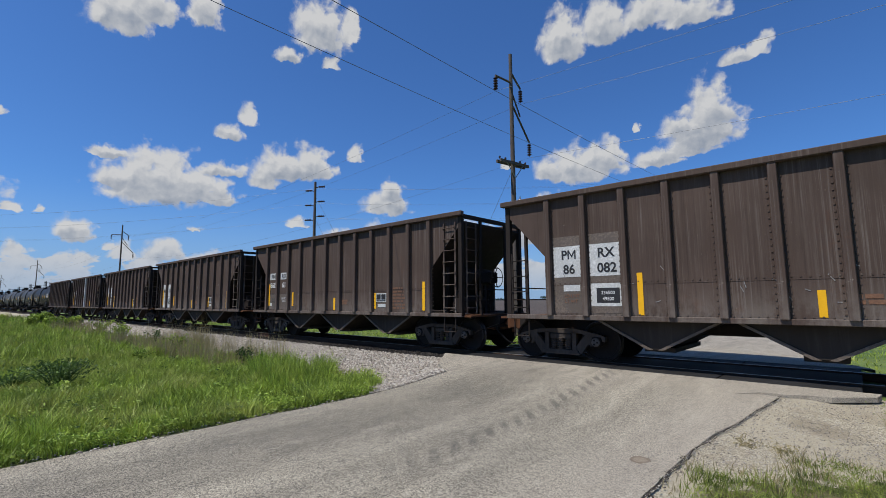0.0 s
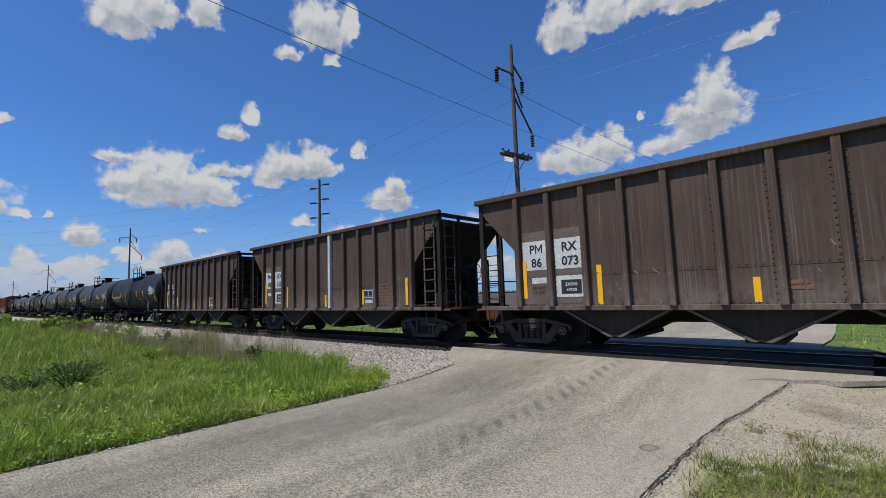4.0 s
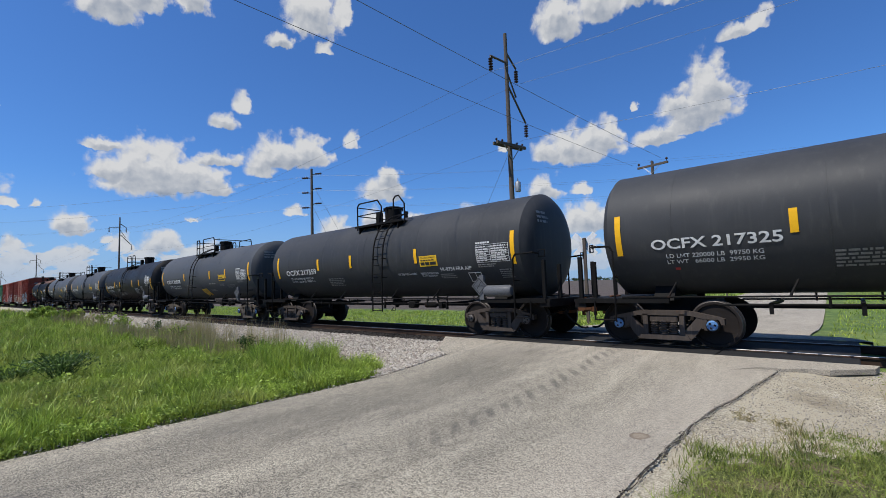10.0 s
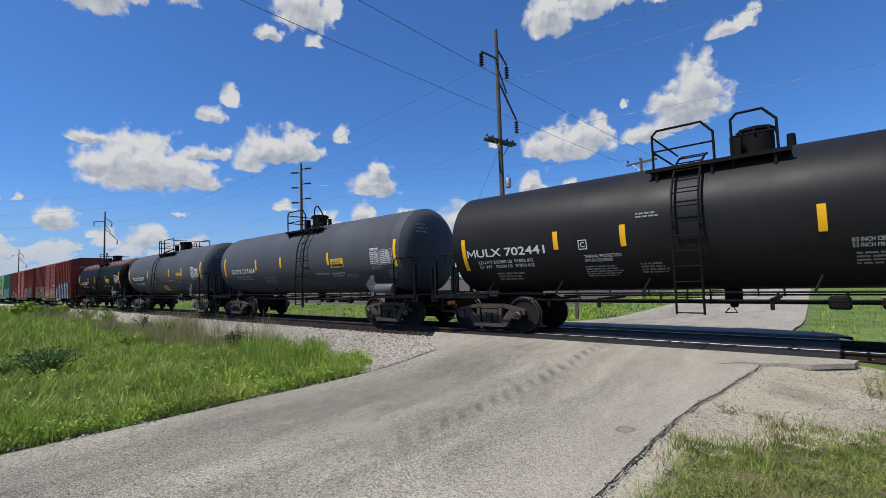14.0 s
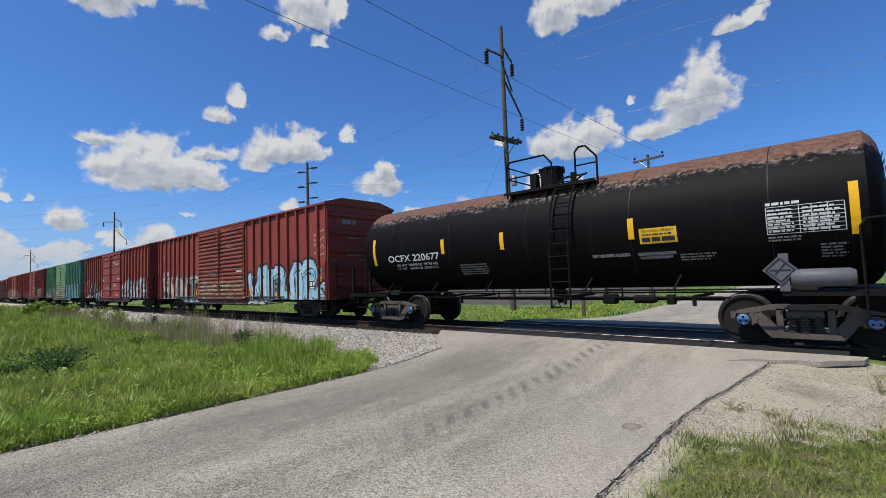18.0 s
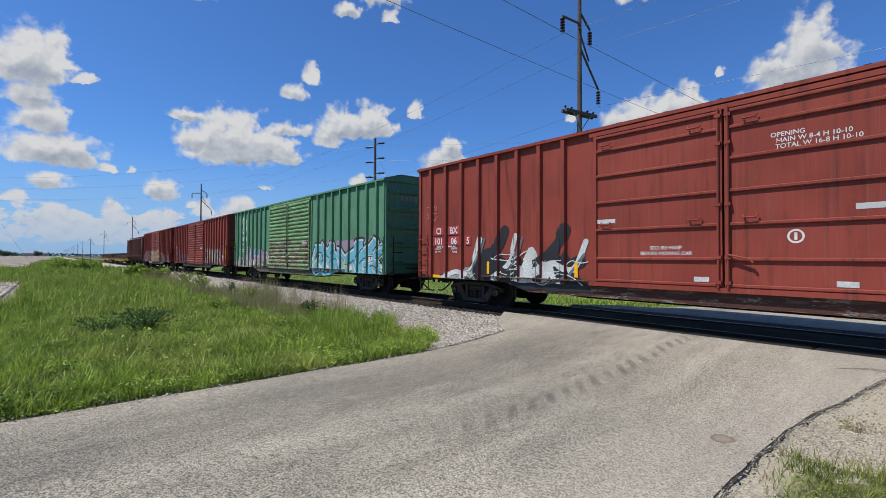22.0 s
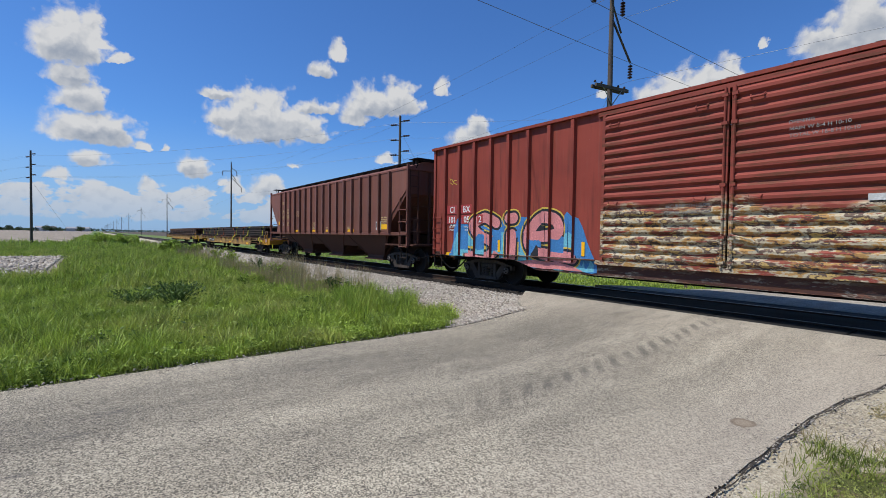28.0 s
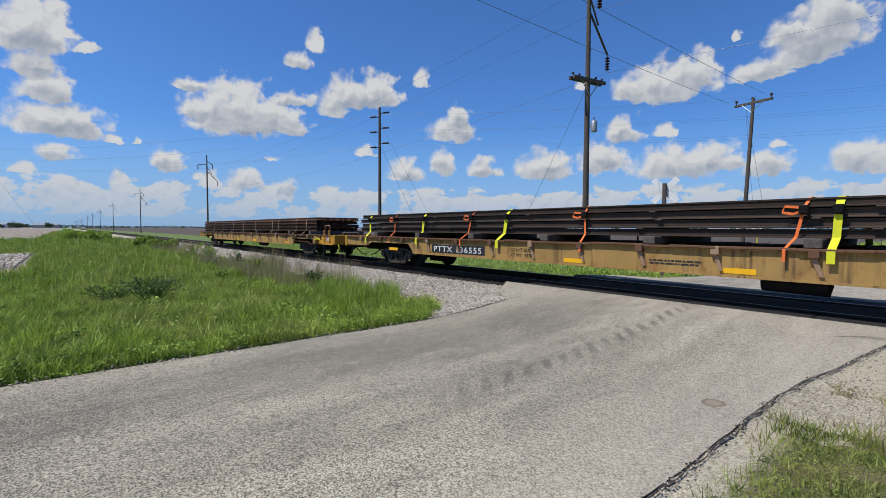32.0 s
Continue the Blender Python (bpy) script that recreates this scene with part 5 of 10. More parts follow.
def add_truck(car, x, look_, cap, r=R):
    frame_mat = "truck_grey" if look_ == "grey" else "truck"
    tr = part("truck", shared("truck:%s%.2f" % (look_, r), lambda: bolster_shape(r), frame_mat), None, car, at=pose(x, 0, 0))
    side = shared("side_frame:%s%.2f" % (look_, r), lambda: frame_shape(r), frame_mat)
    spring = shared("spring_pack:%.2f" % r, lambda: spring_shape(r), "truck", True)
    for turn in (0, 180):
        part("side_frame", side, None, tr, at=pose(0, 0, 0, 0, 0, turn))
        part("spring_pack", spring, None, tr, at=pose(0, 0, 0, 0, 0, turn))
    for k in (-0.889, 0.889):
        w = part("wheelset", wheelset_mesh("wheelset:%s%.2f" % (cap, r), cap, r), None, tr, at=pose(k, 0, r))
        WHEELS.append((w, k, r, len(CARS)))
    return tr


def coupler_shape():
    """Shank, striker, head with its knuckle and guard arm, pin and carrier."""
    s = Shape()
    s.prism([(0.00, -0.15), (0.10, -0.17), (0.135, -0.12), (0.12, -0.04), (0.05, -0.05), (0.02, -0.10)], 0.66, 0.90, "z")
    s.tube((0.03, -0.12, 0.60), (0.03, -0.12, 0.97), 0.03, 8)
    s.prism([(-0.02, 0.10), (0.10, 0.17), (0.15, 0.22), (0.06, 0.22), (-0.08, 0.17)], 0.67, 0.89, "z")
    s.box(-0.60, -0.36, -0.19, 0.19, 0.58, 0.66, 0.01)
    s.tube((-0.1, 0.0, 0.52), (-0.1, 0.0, 0.64), 0.045, 8)
    s.box(-0.66, -0.60, -0.3, 0.3, 0.56, 1.02, 0.015)
    s.box(-0.75, -0.16, -0.07, 0.07, 0.72, 0.87, 0.02)
    s.prism([(-0.2, -0.13), (0.02, -0.16), (0.10, -0.13), (0.06, -0.02), (0.11, 0.06), (0.08, 0.16), (-0.04, 0.17), (-0.2, 0.12)], 0.63, 0.93, "z")
    s.prism([(-0.62, -0.22), (-0.42, -0.24), (-0.34, -0.16), (-0.34, 0.16), (-0.42, 0.24), (-0.62, 0.22)], 0.68, 0.96, "z")
    s.box(-0.5, -0.42, -0.8, 0.0, 0.62, 0.65)
    return s


def hose_shape():
    s = Shape()
    pts = [(-0.42, -0.36, 0.62), (-0.34, -0.36, 0.50)]
    for k in range(7):
        a = k / 6
        pts.append((-0.30 + a * 0.32, -0.34 + a * 0.28, 0.46 - 0.24 * math.sin(a * math.pi * 0.62)))
    s.pipe(pts, 0.026, 7)
    s.box(-0.5, -0.36, -0.42, -0.30, 0.60, 0.68)
    return s


def lever_shape():
    """The uncoupling lever and its brackets across the end."""
    return Shape().pipe([(-0.36, -1.45, 0.55), (-0.36, -1.30, 0.60), (-0.36, -0.75, 0.68), (-0.30, -0.2, 0.78), (-0.25, 0.0, 0.92)], 0.016, 6)


def add_ends(car, half, hang="rust"):
    """Couplers, hoses and uncoupling levers; half is half the length over the couplers."""
    for k, turn in ((1, 0), (-1, 180)):
        at = pose(k * half, 0, 0, 0, 0, turn)
        part("coupler", shared("coupler:" + hang, coupler_shape, hang, False), None, car, "rusty cast coupler", at=at)
        part("air_hose", shared("air_hose", hose_shape, "rubber", True), None, car, "black rubber air hose", at=at)
        part("uncoupling_lever", shared("uncoupling_lever", lever_shape, "frame_black", True), None, car, at=at)


def ladder_shape(h, w, n, r=0.013, foot=True):
    """A ladder in the plane (x, z), its foot at the origin."""
    s = Shape()
    for x in (0, w):
        s.box(x - 0.025, x + 0.025, -0.012, 0.012, 0, h)
    for k in range(n):
        z = h * (k + 0.5) / n
        s.tube((0, -0.03, z), (w, -0.03, z), r, 6)
        s.box(-0.02, 0.02, -0.035, 0.0, z - 0.02, z + 0.02)
        s.box(w - 0.02, w + 0.02, -0.035, 0.0, z - 0.02, z + 0.02)
    return s


def stirrup_shape():
    return Shape().pipe([(-0.2, 0, 0.0), (-0.2, 0, -0.42), (0.2, 0, -0.42), (0.2, 0, 0.0)], 0.016, 6)


def car_thing(name, label, category, centre, group="freight train"):
    ob = thing(name, label, category, group)
    ob.matrix_basis = pose(centre, YT, 0)
    CARS.append((ob, centre))
    return ob


# ---------------- open hoppers ----------------
RIBS = [-4.80 + 0.873 * k for k in range(12)]


def hopper_side():
    s = Shape()
    s.prism([(-4.85, 1.05), (4.85, 1.05), (4.85, 2.35), (6.0, 3.58), (6.0, 3.80), (-6.0, 3.80), (-6.0, 3.58), (-4.85, 2.35)], -1.50, -1.485)
    return s


def rib_shape():
    s = Shape()
    s.prism([(-0.075, -1.503), (-0.068, -1.60), (-0.058, -1.612), (0.058, -1.612), (0.068, -1.60), (0.075, -1.503)], 1.06, 3.76, "z")
    return s


def rivets(x):
    s = Shape()
    for k in range(22):
        for d in (-0.105, 0.105):
            z = 1.15 + k * 0.118
            s.box(x + d - 0.014, x + d + 0.014, -1.512, -1.50, z - 0.014, z + 0.014)
    return s


def seam_rivets():
    s = Shape()
    for a, b in zip(RIBS, RIBS[1:]):
        for k in range(6):
            x = a + (b - a) * (k + 1) / 7
            for z in (1.10, 1.775):
                s.box(x - 0.013, x + 0.013, -1.512, -1.50, z - 0.013, z + 0.013)
    return s


def chord_shape():
    s = Shape()
    s.box(-6.08, 6.08, -1.635, -1.49, 3.745, 3.87, 0.015)
    return s


def slope_shape():
    return Shape().prism([(5.96, 3.62), (5.98, 3.56), (3.7, 1.1), (3.6, 1.14)], -1.48, 1.48)


def bay_shape():
    s = Shape()
    s.prism([(-1.30, 1.02), (1.30, 1.02), (0.22, 0.44), (0.10, 0.40), (-0.10, 0.40), (-0.22, 0.44)], -1.25, 1.25)
    s.box(-0.3, 0.3, -1.0, 1.0, 0.33, 0.42)
    return s


def end_frame_shape():
    """The end's corner posts, the thin posts between them, cross bars and the platform's rails, at +x."""
    s = Shape()
    for y in (-1.46, 1.46):
        s.box(5.88, 6.0, y - 0.06, y + 0.06, 1.0, 3.76)
    for y in (-0.62, 0.62):
        s.box(5.93, 6.0, y - 0.04, y + 0.04, 1.0, 3.76)
    for z in (1.42, 1.72):
        s.tube((5.99, -1.45, z), (5.99, 1.45, z), 0.016, 6)
    s.box(5.90, 6.02, -1.5, 1.5, 3.70, 3.80)
    for y in (-0.9, 0.9):
        s.box(4.9, 4.99, y - 0.05, y + 0.05, 1.0, 2.4)
    return s


def brake_shape():
    """The hand brake: a dished wheel on its gear box, on the front end."""
    s = Shape()
    s.lathe([(0.27, 0.0), (0.285, 0.012), (0.27, 0.024), (0.255, 0.012), (0.27, 0.0)], (6.44, -0.5, 2.05), "x", 24)
    for k in range(4):
        a = k * math.pi / 2
        s.tube((6.34, -0.5, 2.05), (6.45, -0.5 + 0.26 * math.cos(a), 2.05 + 0.26 * math.sin(a)), 0.014, 6)
    s.box(6.0, 6.36, -0.66, -0.34, 1.9, 2.2, 0.02)
    return s


def chain_shape():
    s = Shape()
    for k in range(11):
        z = 1.88 - k * 0.075
        if k % 2:
            s.box(6.15, 6.19, -0.51, -0.49, z - 0.035, z + 0.035)
        else:
            s.box(6.16, 6.18, -0.52, -0.48, z - 0.035, z + 0.035)
    return s


def equipment_shape():
    """Brake cylinder, valve and air tank on the front platform."""
    s = Shape()
    s.lathe([(0, -0.45), (0.17, -0.43), (0.2, -0.36), (0.2, 0.36), (0.17, 0.43), (0, 0.45)], (5.35, -0.2, 1.36), "y", 16)
    s.box(5.1, 5.6, -0.9, -0.68, 1.06, 1.5, 0.03)
    s.lathe([(0, 0), (0.1, 0), (0.12, 0.05), (0.12, 0.2), (0, 0.25)], (5.35, -0.8, 1.5), "z", 12)
    s.pipe([(5.3, -0.6, 1.2), (5.7, -0.6, 1.2), (5.75, -1.1, 1.15)], 0.02, 6)
    return s


def under_shape(half):
    s = Shape()
    s.box(-half, half, -0.33, 0.33, 0.66, 0.98)
    return s


def open_hopper(centre, number, style, label, seed, plain_rib=None):
    rng = random.Random(seed)
    car = car_thing("open_hopper_car", label, "hopper car", centre)
    side = shared("side_sheet:h", hopper_side, "hopper")
    for turn in (0, 180):
        at = pose(0, 0, 0, 0, 0, turn)
        part("side_sheet", side, None, car, at=at)
        part("top_chord", shared("top_chord:h", chord_shape, "hopper"), None, car, at=at)
        part("side_sill", shared("side_sill:h", lambda: Shape().box(-6.0, 6.0, -1.56, -1.44, 0.965, 1.07, 0.01), "hopper"), None, car, at=at)
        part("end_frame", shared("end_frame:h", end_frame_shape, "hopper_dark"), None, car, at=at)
        part("end_platform", shared("end_platform:h", lambda: Shape().box(4.95, 6.25, -1.45, 1.45, 0.96, 1.01), "rust"), None, car, at=at)
        # ladders: one on the side and one on the end at this corner, and at the other end of the side
        ladder = shared("ladder:h", lambda: ladder_shape(2.55, 0.42, 8), "hopper")
        part("ladder", ladder, None, car, at=at @ pose(5.36, -1.53, 1.05))
        part("ladder", shared("ladder:hr", lambda: ladder_shape(1.5, 0.42, 4), "hopper_dark"), None, car, at=at @ pose(-5.82, -1.53, 1.05))
        part("ladder", ladder, None, car, at=at @ pose(6.04, -1.35, 1.05, 0, 0, 90))
        for x in (5.55, -5.6):
            part("stirrup", shared("stirrup", stirrup_shape, "hopper_dark"), None, car, at=at @ pose(x, -1.5, 0.98))
        for k, x in enumerate(RIBS):
            mat = "white_plate" if (plain_rib == k and turn == 0) else "hopper"
            part("rib", shared("rib:" + mat, rib_shape, mat), None, car, "freshly primed pale rib" if mat != "hopper" else "", at=at @ pose(x, 0, 0))
    for x in RIBS:
        tagged(part("rivets", shared("rivets", lambda: rivets(0), "hopper"), None, car, at=pose(x, 0, 0)), kind="stuff")
    tagged(part("seam_rivets", shared("seam_rivets", seam_rivets, "hopper"), None, car), kind="stuff")
    part("seam", shared("seam", lambda: Shape().box(-4.8, 4.8, -1.506, -1.499, 1.72, 1.745), "hopper"), None, car)
    for turn in (0, 180):
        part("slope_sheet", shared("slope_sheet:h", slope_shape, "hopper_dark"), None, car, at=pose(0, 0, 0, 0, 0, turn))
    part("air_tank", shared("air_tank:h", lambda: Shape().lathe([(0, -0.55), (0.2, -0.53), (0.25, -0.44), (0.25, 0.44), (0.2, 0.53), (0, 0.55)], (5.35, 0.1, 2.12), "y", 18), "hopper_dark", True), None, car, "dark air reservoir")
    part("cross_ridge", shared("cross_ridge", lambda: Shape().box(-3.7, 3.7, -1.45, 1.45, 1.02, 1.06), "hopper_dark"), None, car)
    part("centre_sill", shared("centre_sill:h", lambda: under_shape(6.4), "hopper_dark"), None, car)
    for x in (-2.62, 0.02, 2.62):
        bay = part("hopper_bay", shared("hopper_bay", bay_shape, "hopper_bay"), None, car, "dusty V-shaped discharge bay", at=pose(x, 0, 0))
        for turn in (0, 180):
            for k in (-1, 1):
                part("bay_flange", shared("bay_flange:%d" % k, lambda: Shape().prism([(k * 1.27, 1.0), (k * 1.18, 1.0), (k * 0.05, 0.39), (k * 0.16, 0.39)], -1.29, -1.25), "tan_patch"), None, bay, "pale worn flange", at=pose(0, 0, 0, 0, 0, turn))
    part("brake_wheel", shared("brake_wheel", brake_shape, "frame_black", True), None, car)
    part("brake_chain", shared("brake_chain", chain_shape, "frame_black"), None, car)
    part("brake_gear", shared("brake_gear", equipment_shape, "hopper_dark", True), None, car)
    for x in (-4.83, 4.83):
        add_truck(car, x, "dark", "cap_grey")
    add_ends(car, 6.73)
    # markings
    put, over = flat(-1.508), flat(-1.514)
    c3, c4 = (RIBS[1] + RIBS[0]) / 2, (RIBS[1] + RIBS[2]) / 2
    big = style in ("big", "patched")
    ink = "black_paint"

    def stencil(text, x, z, h, mat, parent, where=over):
        decal("stencil", write(Shape(), text, x, z, h, where, 0.024 if h > 0.1 else 0.010), M[mat], parent, "stencilled mark")

    for cx, top, low in ((c3, "PM", number[0]), (c4, "RX", number[1])):
        if style == "small":
            plate = decal("mark_plate", patch(Shape(), cx - 0.27, cx + 0.24, 2.33, 2.60, put), M["white_plate"], car, "small white plate")
            stencil(top, cx + 0.02, 2.465, 0.185, ink, plate)
            stencil(low, cx, 2.10, 0.21, "white_paint", car)
            decal("dusty_panel", patch(Shape(), cx - 0.33, cx + 0.33, 1.12, 1.72, flat(-1.504)), M["tan_patch"], car, "dusty tan panel")
            continue
        decal("overpainted_panel", patch(Shape(), cx - 0.35, cx + 0.35, 1.12, 2.85 if big else 2.5, flat(-1.504)), M["tan_patch" if style != "riveted" else "white_plate"], car)
        if style == "riveted":
            panel = decal("number_panel", patch(Shape(), cx - 0.3, cx + 0.3, 1.9, 2.4, put), M["white_plate"], car, "white stencil panel")
            stencil(low, cx, 2.12, 0.20, ink, panel)
        else:
            panel = decal("number_panel", patch(Shape(), cx - 0.33, cx + 0.33, 1.92, 2.62, put), M["white_plate"], car, "white stencil panel")
            stencil(top, cx + 0.05, 2.43, 0.20, ink, panel)
            stencil(low, cx + 0.05, 2.10, 0.20, ink, panel)
    if style == "small":
        stencil("LD LMT", c3 + 0.1, 1.52, 0.075, ink, car), stencil("LT WT", c3 + 0.08, 1.40, 0.075, ink, car)
        stencil("236100", c4 + 0.02, 1.55, 0.075, "white_paint", car), stencil("49900", c4 + 0.05, 1.43, 0.075, "white_paint", car)
        plate = decal("small_plate", patch(Shape(), c3 - 0.27, c3 - 0.08, 1.24, 1.36, put), M["white_plate"], car)
    else:
        panel = decal("weight_panel", patch(Shape(), c4 - 0.33, c4 + 0.33, 1.27, 1.76, put), M["white_plate"], car, "white weight panel")
        patch2 = decal("weight_patch", patch(Shape(), c4 - 0.2, c4 + 0.3, 1.34, 1.66, flat(-1.511)), M["black_paint"], panel)
        stencil("236500", c4 + 0.05, 1.56, 0.07, "white_paint", panel), stencil("49500", c4 + 0.05, 1.43, 0.07, "white_paint", panel)
        decal("small_plate", patch(Shape(), c3 - 0.1, c3 + 0.3, 1.60, 1.74, put), M["white_plate"], car)
        stencil("LD LMT", c3 + 0.1, 1.50, 0.075, "brown_text" if style == "big" else ink, car), stencil("LT WT", c3 + 0.08, 1.38, 0.075, "brown_text" if style == "big" else ink, car)
    decal("reflector_stripe", patch(Shape(), RIBS[0] + 0.10, RIBS[0] + 0.20, 1.25, 2.15, flat(-1.516)), M["stripe"], car, "bright yellow reflector stripe") if style != "big" else None
    x = RIBS[9] - 0.43
    panel = decal("inspection_panel", patch(Shape(), x - 0.26, x + 0.26, 1.38, 1.66, put), M["white_plate"], car, "black and white inspection panel")
    for a0, a1, b0, b1 in ((x - 0.22, x - 0.02, 1.46, 1.63), (x + 0.02, x + 0.22, 1.46, 1.63), (x - 0.22, x + 0.22, 1.41, 1.44)):
        decal("stencil", patch(Shape(), a0, a1, b0, b1, over), M["black_paint"], panel)
    decal("small_panel", patch(Shape(), x - 0.16, x + 0.22, 1.22, 1.32, put), M["white_plate"], car)
    if style != "riveted":
        decal("small_lettering", bars(Shape(), RIBS[10] - 0.75, RIBS[10] - 0.12, 1.15, 1.85, 7, put, rng), M["brown_text"], car)
    decal("builder_plate", bars(Shape(), 0.5, 0.86, 1.3, 1.48, 2, put, rng, 0.8), M["brown_text"], car)
    for x, z, h in ((RIBS[2] + 0.28, 1.52, 0.43 if big else 0.28), (RIBS[5] + 0.5, 1.32, 0.22), (RIBS[8] + 0.14, 1.42, 0.25), (RIBS[10] + 0.60, 1.55, 0.42)):
        s = patch(Shape(), x - 0.055, x + 0.055, z - h, z + h, put)
        decal("reflector_stripe", s, M["stripe"], car, "bright yellow reflector stripe")
    # scratches where loads have scraped the paint
    if big or style == "riveted":
        s = Shape()
        for k in range(26):
            px, pz = rng.uniform(-4.6, 4.6), rng.uniform(1.15, 2.3)
            stroke(s, [(px, pz), (px + rng.uniform(0.02, 0.14), pz + rng.uniform(-0.12, 0.05))], 0.012, put)
        tagged(decal("scratches", s, M["dim_text"], car), kind="stuff")
    return car


# ---------------- tank cars ----------------
TR, TZ = 1.37, 2.40


def shell_shape():
    head = [(0.0, 6.46), (0.45, 6.45), (0.85, 6.415), (1.10, 6.365), (1.24, 6.30), (1.33, 6.215), (TR, 6.18)]
    prof = [(r, -x) for r, x in head]
    prof += list(reversed(head))
    return Shape().lathe(prof, (0, 0, TZ), "x", 72)


def manway_shape():
    s = Shape()
    s.lathe([(0.0, 0.50), (0.27, 0.49), (0.32, 0.46), (0.32, 0.42), (0.30, 0.40), (0.30, -0.1)], (0.2, 0, TZ + TR), "z", 24)
    s.box(-0.2, 0.0, -0.5, -0.3, TZ + TR - 0.1, TZ + TR + 0.3, 0.02)
    s.lathe([(0, 0.3), (0.07, 0.28), (0.08, 0.0)], (0.75, 0.1, TZ + TR), "z", 12)
    for k in range(8):
        a = k * math.pi / 4
        s.box(0.2 + 0.33 * math.cos(a) - 0.02, 0.2 + 0.33 * math.cos(a) + 0.02, 0.33 * math.sin(a) - 0.02, 0.33 * math.sin(a) + 0.02, TZ + TR + 0.34, TZ + TR + 0.47)
    return s


def platform_shape():
    s = Shape()
    z, y = TZ + TR - 0.26, -0.86
    s.box(-1.17, 1.22, y - 0.22, y + 0.22, z, z + 0.02)
    s.box(-1.2, 1.25, y - 0.24, y - 0.21, z - 0.02, z + 0.05)
    s.box(-1.2, 1.25, y + 0.21, y + 0.24, z - 0.02, z + 0.05)
    for x in (-1.0, 0, 1.0):
        s.box(x - 0.025, x + 0.025, y - 0.2, y + 0.1, z - 0.22, z)
    return s


HOOPS = (((-0.93, 0.37, 0.10, 0.2), (0.98, 1.50, 0.10, 0.26)), ((-1.25, -0.85, 0.06, 0.1), (-0.35, 1.2, 0.06, 0.14)), ((-0.95, 0.12, 0.10, 0.2), (0.71, 1.22, 0.10, 0.26)), ((-1.16, -0.05, 0.10, 0.2), (0.25, 0.95, 0.10, 0.2)))
# for each walkway: ladder's shift, manway's shift and drop, walkway's shift
CROWN = ((1.38, -0.36, 0.0, 0.2), (0.0, 0.0, 0.0, 0.05), (1.09, -0.6, -0.16, 0.1), (0.14, 0.34, 0.0, -0.1))


def hoop_shape(x0, x1, a, b, y):
    """One arched length of handrail beside the walkway."""
    z, top = TZ + TR - 0.26, 4.36
    s = Shape().pipe([(x0, y, z - 0.1), (x0, y, top - a), (x0 + a, y, top), (x1 - b, y, top), (x1, y, top - b - 0.04), (x1, y, z - 0.1)], 0.024, 7)
    s.pipe([(x0, y, z + 0.42), (x1, y, z + 0.42)], 0.018, 6)
    return s


def cross_rail_shape(x):
    s = Shape()
    for z in (4.24, TZ + TR + 0.16):
        s.pipe([(x, -1.02, z), (x, 1.02, z)], 0.02, 6)
    return s


def tank_ladder_shape():
    """A ladder bent over the shell, with a straight foot that hangs below the sill."""
    s = Shape()
    pts = [(-1.56, 0.62), (-1.56, 1.7)]
    for k in range(8):
        a = 0.02 + k * 0.19
        pts.append((-(TR + 0.14) * math.cos(a), TZ + (TR + 0.14) * math.sin(a)))
    for x in (-0.9, -0.43):
        for (y0, z0), (y1, z1) in zip(pts, pts[1:]):
            s.tube((x, y0, z0), (x, y1, z1), 0.024, 6)
    total = [0.0]
    for (y0, z0), (y1, z1) in zip(pts, pts[1:]):
        total.append(total[-1] + math.hypot(y1 - y0, z1 - z0))
    d = 0.03
    while d < total[-1]:
        k = max(i for i in range(len(total) - 1) if total[i] <= d)
        u = (d - total[k]) / (total[k + 1] - total[k])
        y, z = pts[k][0] + u * (pts[k + 1][0] - pts[k][0]), pts[k][1] + u * (pts[k + 1][1] - pts[k][1])
        s.tube((-0.9, y - 0.01, z), (-0.43, y - 0.01, z), 0.013, 6)
        d += 0.29
    for z in (1.1, 1.7, 2.3):
        for x in (-0.9, -0.43):
            s.tube((x, -1.56, z), (x, -1.33, z), 0.014, 6)
    return s


def tank_rod_shape():
    """The long grab rod along the sill and its slanting brackets."""
    s = Shape()
    s.tube((-5.9, -1.46, 1.02), (5.2, -1.46, 1.02), 0.018, 7)
    for x in (-5.0, -3.1, -1.2, 1.5, 3.3, 4.9):
        s.pipe([(x, -1.46, 1.02), (x + 0.12, -1.30, 1.30)], 0.022, 6)
    for x in (-2.6, -0.9, -0.43, 1.0, 1.9, 2.9):
        s.pipe([(x, -1.3, 1.0), (x, -1.3, 0.82)], 0.02, 6)
    s.pipe([(-4.2, -1.2, 0.86), (4.2, -1.2, 0.86)], 0.02, 6)
    return s


def tank_end_shape():
    """Stub sill, platform and corner handrails at +x."""
    s = Shape()
    s.box(5.9, 7.0, -1.42, 1.42, 0.93, 0.985)
    s.box(4.4, 6.95, -0.38, 0.38, 0.66, 0.95)
    s.box(6.72, 6.98, -1.42, 1.42, 0.80, 0.95)
    for y in (-1.42, 1.42):
        s.box(5.0, 6.9, y - 0.04, y + 0.04, 0.90, 1.0)
    return s


def end_stanchion(y):
    return Shape().box(6.80, 6.88, y - 0.04, y + 0.04, 0.95, 1.92 if abs(y) > 1 else 1.82)


